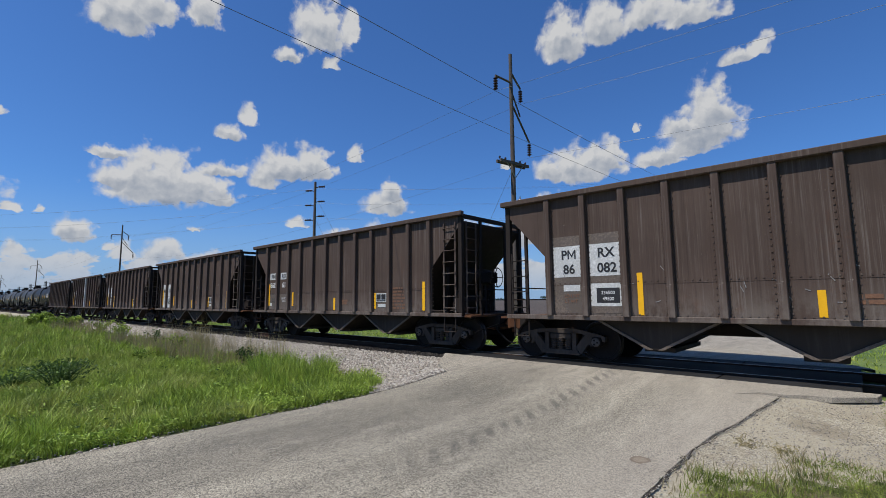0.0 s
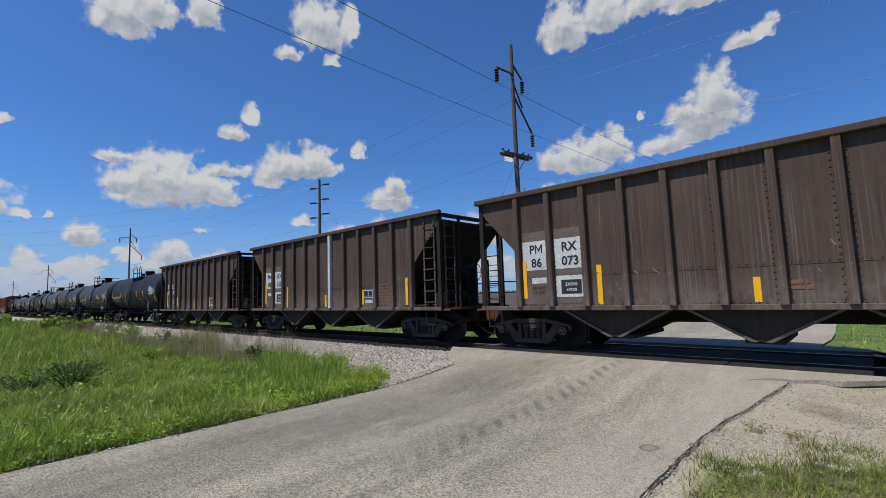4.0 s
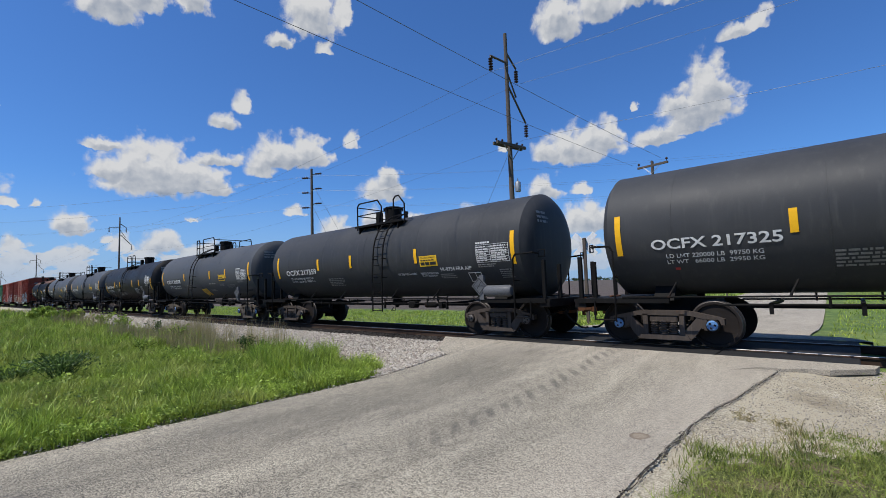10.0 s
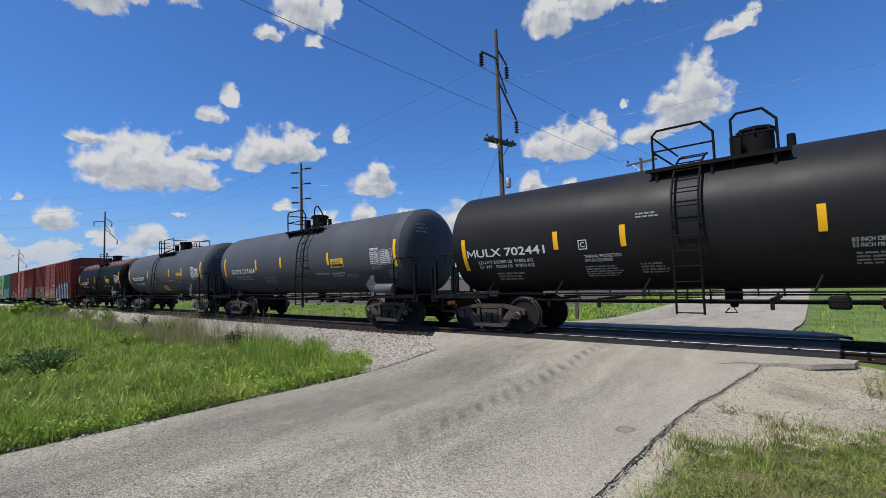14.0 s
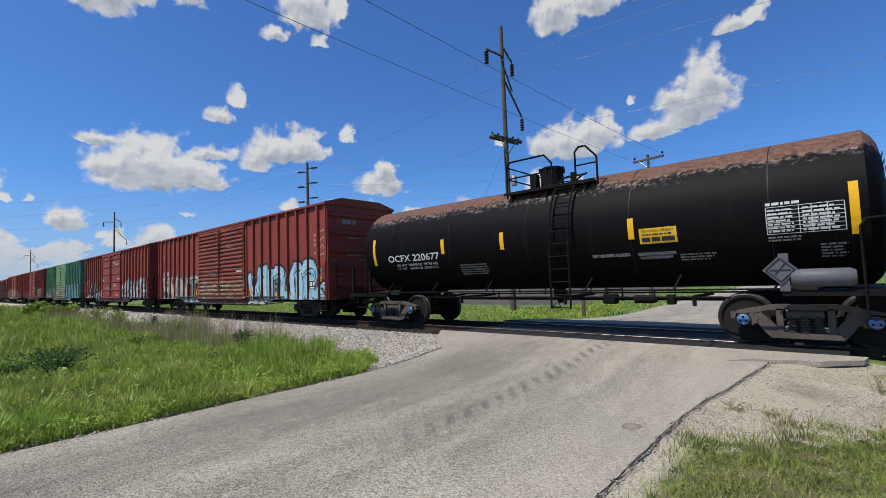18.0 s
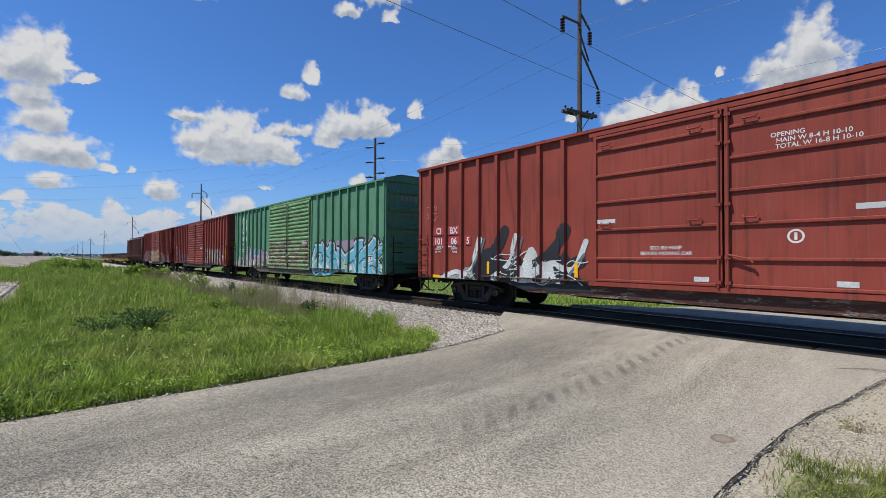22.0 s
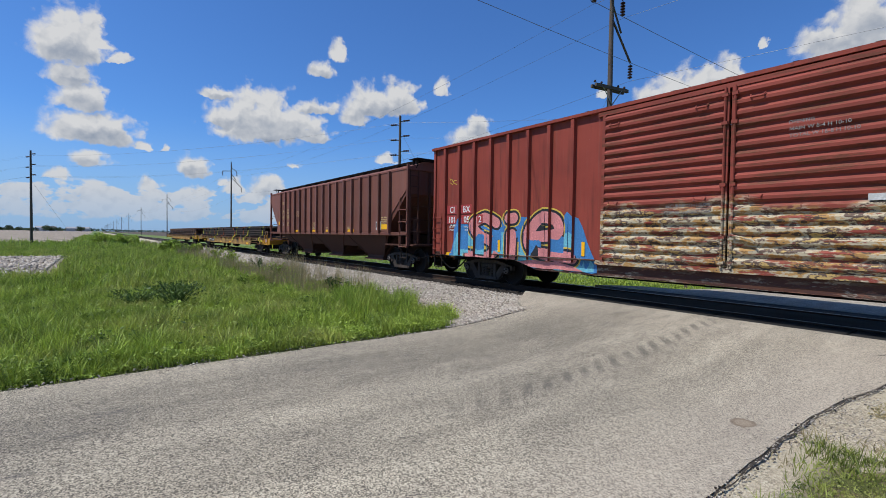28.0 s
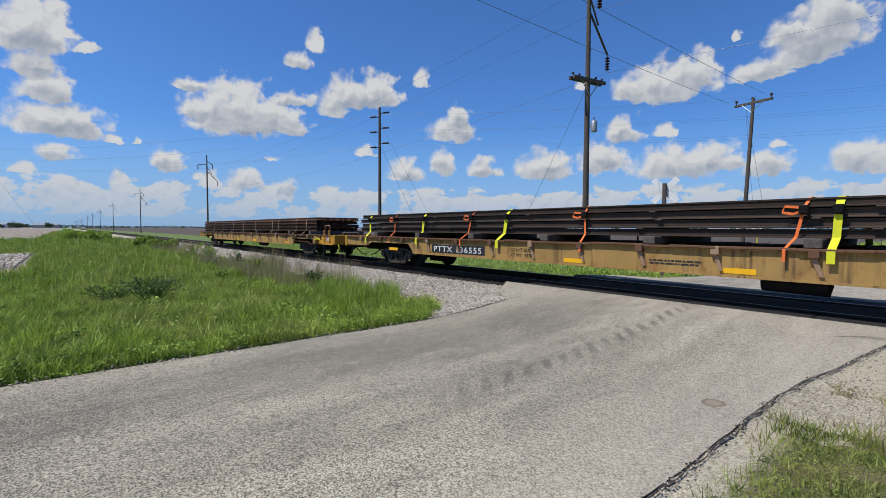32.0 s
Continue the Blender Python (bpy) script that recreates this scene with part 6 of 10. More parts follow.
def corner_rail(y):
    s = Shape()
    k = -1 if y < 0 else 1
    s.pipe([(6.05, y, 0.95), (6.05, y, 1.98), (6.12, y, 2.10), (6.55, y - k * 0.1, 2.12), (6.6, y - k * 0.3, 2.1)], 0.022, 6)
    s.pipe([(6.6, y - k * 0.3, 2.02), (6.72, y - k * 0.4, 2.02), (6.72, y - k * 0.4, 2.18), (6.6, y - k * 0.3, 2.18), (6.6, y - k * 0.3, 2.02)], 0.014, 6)
    s.pipe([(6.05, y, 1.45), (6.05, y - k * 0.25, 1.45)], 0.016, 6)
    s.pipe([(6.05, y, 0.95), (6.05, y, 0.55), (6.50, y, 0.55), (6.50, y, 0.95)], 0.018, 6)
    return s


def saddle_shape():
    s = Shape()
    pts = [(-0.95, 0.93)] + [(-(TR + 0.01) * math.sin(a), TZ - (TR + 0.01) * math.cos(a)) for a in (0.55, 0.4, 0.2, 0.0, -0.2, -0.4, -0.55)] + [(0.95, 0.93)]
    s.prism(pts, 5.05, 5.45, "x")
    return s


def rigging_shape():
    """Brake rods, valves and brackets under the belly."""
    s = Shape()
    s.tube((-4.3, -0.35, 0.78), (4.3, -0.35, 0.78), 0.03, 6)
    s.tube((-4.0, -0.7, 0.84), (4.0, -0.7, 0.84), 0.02, 6)
    s.box(1.65, 1.95, -0.9, -0.66, 0.70, 0.92, 0.03)
    s.lathe([(0, -0.24), (0.09, -0.22), (0.09, 0.15), (0.05, 0.24), (0, 0.24)], (2.55, -0.75, 0.80), "x", 12)
    s.box(3.02, 3.16, -0.95, -0.75, 0.70, 0.9)
    s.lathe([(0.16, 0.25), (0.16, 0.05), (0.10, 0.0), (0.06, -0.12), (0, -0.12)], (0.15, 0, 0.78), "z", 12)
    s.pipe([(0.08, -0.1, 0.66), (0.0, -0.15, 0.56), (0.22, -0.15, 0.56), (0.15, -0.1, 0.66)], 0.012, 6)
    for x in (-3.4, -2.2, 0.9, 3.6):
        s.box(x - 0.03, x + 0.03, -1.25, 0.4, 0.84, 0.90)
        s.box(x - 0.03, x + 0.03, -1.25, -1.19, 0.70, 0.9)
    return s


def tank_car(centre, mark, paint, label, seed, rail=0, inset=0, caps="cap_grey", air="dark", tank=True, big=False, rust_top=False, phone=True, doc=False, extra="", aft=0.0):
    rng = random.Random(seed)
    car = car_thing("tank_car", label, "tank car", centre)
    if rust_top:
        shell = part("shell", shared("shell:rusty", shell_shape, "tank_rusty", True), None, car, "black tank with a rusty top")
    else:
        shell = part("shell", shared("shell:" + paint, shell_shape, paint, True), None, car)
    for x in (-4.9, -2.5, 0.0, 2.5, 4.9):
        part("weld_seam", shared("weld_seam:" + paint, lambda: Shape().lathe([(TR - 0.01, -0.012), (TR + 0.003, -0.008), (TR + 0.003, 0.008), (TR - 0.01, 0.012)], (0, 0, TZ), "x", 72), paint), None, shell, at=pose(x, 0, 0))
    step, lid, drop, walkway = CROWN[rail]
    part("manway", shared("manway", manway_shape, "frame_black", True), None, car, "black bolted manway dome", at=pose(lid, 0, drop))
    for turn in (0, 180):
        part("platform", shared("platform:t", platform_shape, "frame_black"), None, car, "black grated walkway", at=pose(walkway, 0, 0, 0, 0, turn))
    for side in (1, -1) if rail == 1 else (1,):
        for k, (x0, x1, a, b) in enumerate(HOOPS[rail]):
            part("handrail", shared("handrail:%d%d%d" % (rail, side, k), lambda: hoop_shape(x0, x1, a, b, -1.02 * side), "frame_black", True), None, car, "black tubular handrail")
    for x in (HOOPS[rail][0][0], HOOPS[rail][1][1])[:2 if rail == 1 else 1]:
        part("cross_rail", shared("cross_rail:%.2f" % x, lambda: cross_rail_shape(x), "frame_black", True), None, car)
    part("ladder", shared("ladder:t", tank_ladder_shape, "frame_black", True), None, car, at=pose(step, 0, 0))
    part("ladder", CACHE["ladder:t"], None, car, at=pose(step - 1.33, 0, 0, 0, 0, 180))
    for turn in (0, 180):
        at = pose(0, 0, 0, 0, 0, turn)
        part("grab_rod", shared("grab_rod", tank_rod_shape, "frame_black", True), None, car, at=at)
        part("end_sill", shared("end_sill", tank_end_shape, "frame_black"), None, car, at=at)
        for y in (-1.36, -0.6, 0.62, 1.36):
            part("stanchion", shared("stanchion:%.2f" % y, lambda: end_stanchion(y), "frame_black"), None, car, at=at)
        for y in (-1.47, 1.47):
            part("corner_rail", shared("corner_rail:%.2f" % y, lambda: corner_rail(y), "frame_black", True), None, car, at=at)
        part("saddle", shared("saddle", saddle_shape, "frame_black"), None, car, at=at)
    part("brake_rigging", shared("brake_rigging", rigging_shape, "frame_black", True), None, car)
    if tank:
        part("air_tank", shared("air_tank", lambda: Shape().lathe([(0, -0.42), (0.11, -0.41), (0.15, -0.34), (0.15, 0.34), (0.11, 0.41), (0, 0.42)], (5.55, -1.42, 1.20), "x", 18), "placard_grey", True), None, car, "small grey air tank")
    for x in (-5.25, 5.25):
        add_truck(car, x, air, caps)
    add_ends(car, 7.25)
    # placard holder: a diamond plate on a bracket
    s = Shape()
    s.prism([(4.75, 1.34), (5.0, 1.09), (5.25, 1.34), (5.0, 1.59)], -1.50, -1.485)
    s.box(4.98, 5.12, -1.48, -1.40, 0.98, 1.62)
    holder = part("placard_holder", s, M["placard_grey"], car, "grey diamond placard holder")
    s = Shape()
    for (x0, z0), (x1, z1) in (((4.80, 1.34), (5.0, 1.14)), ((5.0, 1.14), (5.20, 1.34)), ((5.20, 1.34), (5.0, 1.54)), ((5.0, 1.54), (4.80, 1.34)), ((4.86, 1.34), (5.14, 1.34)), ((4.93, 1.27), (5.07, 1.45))):
        stroke(s, [(x0, z0), (x1, z1)], 0.02, flat(-1.508))
    tagged(decal("placard_print", s, M["black_paint"], holder), kind="stuff")
    # lettering
    put, over = round_side(TR + 0.012, TZ), round_side(TR + 0.018, TZ)
    clean = mark.startswith("MULX")
    cx = -4.0 if big else -4.75 if clean else -4.22

    def script(text, x, z, h, bold=0.012, width=None, where=put, mat="white_paint", name="lettering", label=""):
        decal(name, write(Shape(), text, x, z, h, where, bold, width), M[mat], car, label)

    def small(x0, x1, z0, z1, rows, mat="dim_text"):
        decal("small_lettering", bars(Shape(), x0, x1, z0, z1, rows, put, rng), M[mat], car)

    if big:
        decal("mark_panel", patch(Shape(), cx - 1.2, cx + 1.2, 1.93, 2.24, put, 3), M["black_paint"], car, "black panel behind the white marks")
        script(mark, cx, 2.085, 0.215, 0.022, 2.24, over, name="reporting_mark", label="bold white reporting mark")
        script("LD LMT 219600 LB  99650 KG" if "208" in mark else "LD LMT 220100 LB  99800 KG", cx + 0.05, 1.80, 0.075, 0.010, 1.75)
        script("LT WT   66200 LB  30050 KG" if "208" in mark else "LT WT   65900 LB  29900 KG", cx + 0.05, 1.68, 0.075, 0.010, 1.75)
    else:
        script(mark, cx, 2.06, 0.20, 0.018, 2.17 if not clean else 2.3, name="reporting_mark", label="white reporting mark")
        if "677" in mark:
            script("LD LMT 220000 LB  99750 KG", cx + 0.1, 1.84, 0.075, 0.008, 1.7)
            script("LT WT   66000 LB  29950 KG", cx + 0.1, 1.72, 0.075, 0.008, 1.7)
        else:
            limits = {"325": ("220000", "99750", "66000", "29950"), "359": ("219900", "99700", "66100", "30000"), "467": ("202700", "91900", "83300", "37800"), "441": ("202500", "91850", "83500", "37850")}
            if mark[-3:] in limits:
                a, b, c, d = limits[mark[-3:]]
                script("LD LMT %s LB  %s KG" % (a, b), cx - 0.02, 1.805, 0.085, 0.010, 1.62)
                script("LT WT   %s LB  %s KG" % (c, d), cx - 0.02, 1.675, 0.085, 0.010, 1.62)
            else:
                small(cx - 0.75, cx + 0.7, 1.62, 1.84, 2)
    if clean:
        script("THERMAL PROTECTION", -2.26, 1.81, 0.075, 0.008, 0.82)
        script("SYSTEM EQUIPPED", -2.36, 1.71, 0.075, 0.008, 0.62)
        small(-2.71, -1.82, 1.24, 1.58, 5)
        small(-1.5, -0.95, 1.3, 1.6, 4)
        script("0.5 INCH CERAMIC FIBER", 2.2, 1.83, 0.07, 0.008, 0.78)
        script("3.5 INCH FIBERGLASS INSULATION", 2.35, 1.73, 0.07, 0.008, 1.08)
        small(1.85, 2.6, 1.34, 1.62, 4)
        small(-5.13, -4.3, 1.2, 1.5, 3)
    elif big:
        small(-2.0, -1.15, 1.6, 1.88, 4)
        small(1.15, 2.1, 1.78, 1.90, 1)
        small(2.45, 3.1, 1.66, 1.82, 2)
        small(3.3, 4.3, 1.55, 1.74, 3)
        small(1.0, 1.75, 1.36, 1.5, 2)
    else:
        small(-2.48, -1.5, 1.39, 1.76, 5)
        script("VENT TANK WHEN UNLOADING", 1.78, 1.74, 0.075, 0.008, 0.82)
        script("FIBERGLASS INSULATION", 2.72, 1.73, 0.07, 0.008, 0.72)
        script("DO NOT EXCEED 450 F", 2.70, 1.64, 0.06, 0.008, 0.62)
        small(3.15, 3.8, 1.52, 1.70, 3)
        if "325" in mark:
            script("ULQ-325", -0.36, 1.855, 0.105, 0.016, 0.60)
            decal("red_tag", patch(Shape(), -4.93, -4.84, 1.48, 1.54, put), M["red_block"], car)
        if "359" in mark:
            decal("mark_panel", patch(Shape(), cx - 1.13, cx + 1.13, 1.92, 2.20, round_side(TR + 0.007, TZ), 3), M["black_paint"], car, "black panel behind the white marks")
    # table of inspections
    x0, x1, z0, z1 = (4.60, 5.64, 1.95, 2.42) if not clean else (4.57, 5.6, 2.12, 2.60)
    table = Shape()
    for k in range(8):
        patch(table, x0, x1, z0 + (z1 - z0) * k / 7, z0 + (z1 - z0) * k / 7 + 0.009, put)
    for u in (0, 0.44, 0.60, 0.80, 1):
        patch(table, x0 + (x1 - x0) * u - 0.006, x0 + (x1 - x0) * u + 0.006, z0, z1, put, 4)
    bars(table, x0 + 0.02, x0 + 0.42, z0 + 0.02, z1 - 0.02, 7, put, rng, 0.45)
    bars(table, x0 + 0.5, x1 - 0.05, z0 + 0.02, z1 - 0.02, 7, put, rng, 0.5)
    bars(table, x0, x0 + 0.5, z1 + 0.03, z1 + 0.09, 1, put, rng, 0.8)
    decal("inspection_table", table, M["white_paint"], car, "white stencilled inspection table")
    small(x0, x0 + 0.6, z0 - 0.14, z0 - 0.03, 2)
    if clean:
        small(-1.48, -1.0, 2.54, 2.67, 2)
        small(3.35, 3.9, 1.62, 2.0, 5)
        small(5.05, 5.5, 1.72, 1.95, 3)
        small(4.7, 5.0, 1.60, 1.68, 1)
        box_ = Shape()
        for a0, a1, b0, b1 in ((-2.76, -2.56, 2.18, 2.2), (-2.76, -2.56, 1.98, 2.0), (-2.76, -2.74, 1.98, 2.2), (-2.58, -2.56, 1.98, 2.2)):
            patch(box_, a0, a1, b0, b1, put)
        write(box_, "C", -2.66, 2.09, 0.11, put, 0.01)
        decal("code_box", box_, M["white_paint"], car)
    if extra:
        script(extra, 3.78, 1.83, 0.11, 0.014, 1.15)
        box_ = Shape()
        for a0, a1, b0, b1 in ((4.18, 4.62, 1.66, 1.685), (4.18, 4.62, 1.37, 1.395), (4.18, 4.205, 1.37, 1.685), (4.595, 4.62, 1.37, 1.685), (4.41, 4.43, 1.37, 1.685)):
            patch(box_, a0, a1, b0, b1, put)
        decal("code_box", box_, M["white_paint"], car)
        decal("red_tag", patch(Shape(), 4.42, 4.56, 1.29, 1.345, put), M["red_block"], car)
        small(5.25, 5.6, 1.45, 1.75, 5)
    if phone:
        x0, x1 = (2.44, 3.15) if not big else (2.52, 3.22)
        s = patch(Shape(), x0, x1, 1.95, 2.27, put, 2)
        sign = decal("emergency_placard", s, M["placard_yellow"], car, "yellow emergency placard")
        s = write(Shape(), "FOR CHEMICAL EMERGENCY", (x0 + x1) / 2, 2.215, 0.05, over, 0.006, x1 - x0 - 0.1)
        bars(s, x0 + 0.06, x1 - 0.06, 2.11, 2.165, 1, over, rng)
        for u0, u1 in ((0.06, 0.29), (0.33, 0.56), (0.60, 0.94)):
            patch(s, x0 + u0 * (x1 - x0), x0 + u1 * (x1 - x0), 1.99, 2.08, over)
        decal("placard_print", s, M["black_paint"], sign)
    if doc:
        s, skew = Shape(), 0.18 if "208" in mark else 0.02
        for k in range(6):
            u, w = k / 6, (k + 1) / 6
            s.face(*[put(*q) for q in ((-0.25 + skew * u, 1.53 - 0.52 * u), (0.50 + skew * 0.55 * u, 1.57 - 0.50 * u), (0.50 + skew * 0.55 * w, 1.57 - 0.50 * w), (-0.25 + skew * w, 1.53 - 0.52 * w))])
        sheet_ = decal("stuck_placard", s, M["placard_yellow"], car, "crooked yellow placard" if skew > 0.1 else "square yellow placard")
        s = Shape()
        for k in range(7):
            z = 1.47 - k * 0.062
            stroke(s, [(-0.15 + k * 0.02, z), (0.42 + k * 0.012, z + 0.02)], 0.02, over)
        decal("placard_print", s, M["brown_text"], sheet_)
    if big:
        stripes = ((5.88, 2.31, 0.43), (-5.91, 2.32, 0.43), (-2.23, 2.31, 0.22), (1.42, 2.31, 0.22), (3.35, 2.30, 0.22))
    elif clean:
        stripes = ((5.80, 2.02, 0.44), (-6.0, 2.02, 0.44), (-3.3, 2.23, 0.21), (-1.76, 2.22, 0.23), (1.47, 2.23, 0.23), (3.14, 2.22, 0.22))
    else:
        stripes = ((5.76, 2.29, 0.43), (-5.95, 2.30, 0.43), (-2.97, 2.30, 0.21), (-0.95, 2.30, 0.22), (2.28, 2.29, 0.22))
    for x, z, h in stripes:
        s = patch(Shape(), x - 0.06, x + 0.06, z - h, z + h, put, 6)
        decal("reflector_stripe", s, M["stripe"], car, "bright yellow reflector stripe")
    # number on the front head
    s = bars(Shape(), -0.55, 0.1, 2.9, 3.25, 3, lambda x, z: (6.47 - 0.10 * (z - 2.4) ** 2, x - 0.3, z), rng)
    decal("head_lettering", s, M["dim_text"], car)
    if not big and not clean:
        small(5.3, 5.66, 1.45, 1.75, 5)
    # lettering and top fittings sit a little off the middle on some cars
    fittings = ("manway", "platform", "handrail", "cross_rail", "ladder", "lettering", "reporting_mark", "small_lettering", "mark_panel", "inspection_table", "code_box", "red_tag", "emergency_placard", "reflector_stripe")
    for ob in car.children:
        if aft and ob.name.split(".")[0] in fittings:
            ob.location.x += aft
    return car


def rusty_tank(n, b):
    """Black paint that has weathered to a rusty, pale-flecked crown."""
    g = n.add("ShaderNodeTexCoord").outputs["Object"]
    s = n.add("ShaderNodeSeparateXYZ", {0: g})
    a, c = n.noise(n.vec("MULTIPLY", g, (1.2, 3.0, 3.0)), 1.6, 6.0, 0.7), n.noise(g, 9.0, 5.0, 0.7)
    h = n.math("ADD", s.outputs[2], n.math("MULTIPLY", n.math("SUBTRACT", a, 0.5), 0.55))
    crown = n.ramp(h, 3.30, 3.42)
    fringe = n.math("MULTIPLY", n.ramp(h, 3.16, 3.34), n.ramp(c, 0.47, 0.58))
    col = n.mix(n.ramp(n.noise(n.vec("MULTIPLY", g, (5, 5, 0.4)), 1.5, 4.0), 0.5, 0.8, 0, 0.5), rgb((0.004, 0.0036, 0.0036)), rgb((0.011, 0.010, 0.009)))
    col = n.mix(n.math("MULTIPLY", fringe, 0.75), col, rgb((0.27, 0.21, 0.17)))
    col = n.mix(crown, col, n.mix(n.ramp(c, 0.3, 0.7), rgb((0.085, 0.042, 0.028)), rgb((0.19, 0.105, 0.07))))
    link(n, col, b, "Base Color")
    b.inputs["Roughness"].default_value = 0.6
    b.inputs["Specular IOR Level"].default_value = 0.09
    bump(n, c, b, 0.003, 0.4)


M["tank_rusty"] = material("rusty_crowned_tank_paint", rusty_tank)

# ---------------- box cars ----------------
BW, BZ0, BZ1, BH = 1.58, 0.80, 4.24, 8.93
BOX_RIBS = [3.45 + 0.71 * k for k in range(8)]


def box_side(x0, x1):
    return Shape().box(x0, x1, -BW, -BW + 0.02, BZ0, BZ1)


def box_rib():
    return Shape().prism([(-0.065, -BW), (-0.05, -BW - 0.09), (0.05, -BW - 0.09), (0.065, -BW)], BZ0 + 0.02, BZ1 - 0.02, "z")


def box_sill():
    s = Shape()
    s.prism([(-BH, BZ0 - 0.02), (-BH, BZ0 + 0.10), (BH, BZ0 + 0.10), (BH, BZ0 - 0.02), (5.2, BZ0 - 0.02), (4.4, 0.56), (-4.4, 0.56), (-5.2, BZ0 - 0.02)], -BW - 0.012, -BW + 0.05)
    return s


def box_roof():
    s = Shape()
    pts = [(-BW - 0.10, BZ1), (-BW - 0.10, BZ1 + 0.07), (-0.9, BZ1 + 0.24), (0.9, BZ1 + 0.24), (BW + 0.10, BZ1 + 0.07), (BW + 0.10, BZ1), (BW - 0.1, BZ1 - 0.01), (-BW + 0.1, BZ1 - 0.01)]
    s.prism(pts, -BH - 0.06, BH + 0.06, "x")
    return s


def box_roof_rib():
    return Shape().prism([(-BW - 0.08, BZ1 + 0.085), (-0.9, BZ1 + 0.245), (0.9, BZ1 + 0.245), (BW + 0.08, BZ1 + 0.085), (0.9, BZ1 + 0.29), (-0.9, BZ1 + 0.29)], -0.04, 0.04, "x")


def box_end():
    """A corrugated end at +x: broad horizontal ribs."""
    s = Shape()
    s.box(BH - 0.03, BH, -BW, BW, BZ0, BZ1 + 0.12)
    s.prism([(-BW, BZ1), (BW, BZ1), (0.9, BZ1 + 0.22), (-0.9, BZ1 + 0.22)], BH - 0.03, BH, "x")
    return s


def end_rib():
    """One broad pressed rib across the end."""
    return Shape().prism([(BH, -0.13), (BH + 0.085, -0.05), (BH + 0.085, 0.05), (BH, 0.13)], -BW + 0.12, BW - 0.12)


def end_post():
    return Shape().box(BH, BH + 0.05, -0.05, 0.05, BZ0, BZ1)


def door_leaf(x0, x1, kind):
    s = Shape()
    y = -BW - 0.075
    z0, z1 = BZ0 + 0.12, BZ1 - 0.12
    s.box(x0, x1, y, y + 0.03, z0, z1)
    s.box(x0, x0 + 0.07, y - 0.035, y, z0, z1)
    s.box(x1 - 0.07, x1, y - 0.035, y, z0, z1)
    return s


def door_bar(x0, x1, k):
    """One flat bar across a plug door."""
    y, z0, z1 = -BW - 0.075, BZ0 + 0.12, BZ1 - 0.12
    z = (z0 + 0.03, z0 + 0.50, z0 + 1.12, z0 + 1.72, z0 + 2.3, z0 + 2.85, z1 - 0.05)[k]
    return Shape().box(x0 + 0.07, x1 - 0.07, y - 0.045, y, z - 0.03, z + 0.03, 0.012)


def door_rib(x0, x1, k, n=17):
    """One pressed rib of a door leaf."""
    y, z0, z1 = -BW - 0.075, BZ0 + 0.12, BZ1 - 0.12
    z, h = z0 + (z1 - z0) * (k + 0.5) / n, (z1 - z0) / n * 0.42
    return Shape().prism([(y, z - h), (y - 0.05, z - h * 0.35), (y - 0.05, z + h * 0.35), (y, z + h)], x0 + 0.07, x1 - 0.07, "x")


def door_gear(kind):
    """Latch posts, tracks and hanging handles."""
    s = Shape()
    y = -BW - 0.075
    s.box(-2.62, 2.78, y - 0.02, y + 0.10, BZ1 - 0.115, BZ1 - 0.03)
    s.box(-2.62, 2.78, y - 0.045, y + 0.10, BZ0 + 0.02, BZ0 + 0.11)
    for x in (0.0, 0.16):
        s.tube((x, y - 0.06, BZ0 + 0.1), (x, y - 0.06, BZ1 - 0.1), 0.022, 6)
        for z in (1.0, 1.45, 2.4, 3.5, 4.0):
            s.box(x - 0.05, x + 0.05, y - 0.085, y, z - 0.03, z + 0.03)
    s.pipe([(0.16, y - 0.09, 1.5), (0.5, y - 0.11, 1.42), (0.55, y - 0.11, 1.36)], 0.02, 6)
    for x in (-2.2, -0.4, 0.5, 2.3):
        s.pipe([(x - 0.11, y - 0.04, 3.92), (x - 0.09, y - 0.09, 3.86), (x + 0.09, y - 0.09, 3.86), (x + 0.11, y - 0.04, 3.92)], 0.013, 6)
        s.pipe([(x - 0.11, y - 0.04, 2.2), (x - 0.09, y - 0.09, 2.14), (x + 0.09, y - 0.09, 2.14), (x + 0.11, y - 0.04, 2.2)], 0.013, 6)
    return s


def box_under():
    s = Shape()
    s.box(-9.2, 9.2, -0.4, 0.4, 0.62, 0.80)
    s.box(-BH, BH, -BW + 0.05, BW - 0.05, BZ0 - 0.01, BZ0 + 0.03)
    for x in (-3.6, -1.8, 0, 1.8, 3.6):
        s.box(x - 0.06, x + 0.06, -BW + 0.05, BW - 0.05, 0.62, 0.80)
    s.lathe([(0, -0.5), (0.18, -0.48), (0.2, 0.4), (0, 0.45)], (1.2, -0.8, 0.66), "x", 14)
    s.pipe([(-5.2, -1.2, 0.66), (-3.0, -1.15, 0.50), (3.0, -1.15, 0.50), (5.2, -1.2, 0.66)], 0.018, 6)
    return s


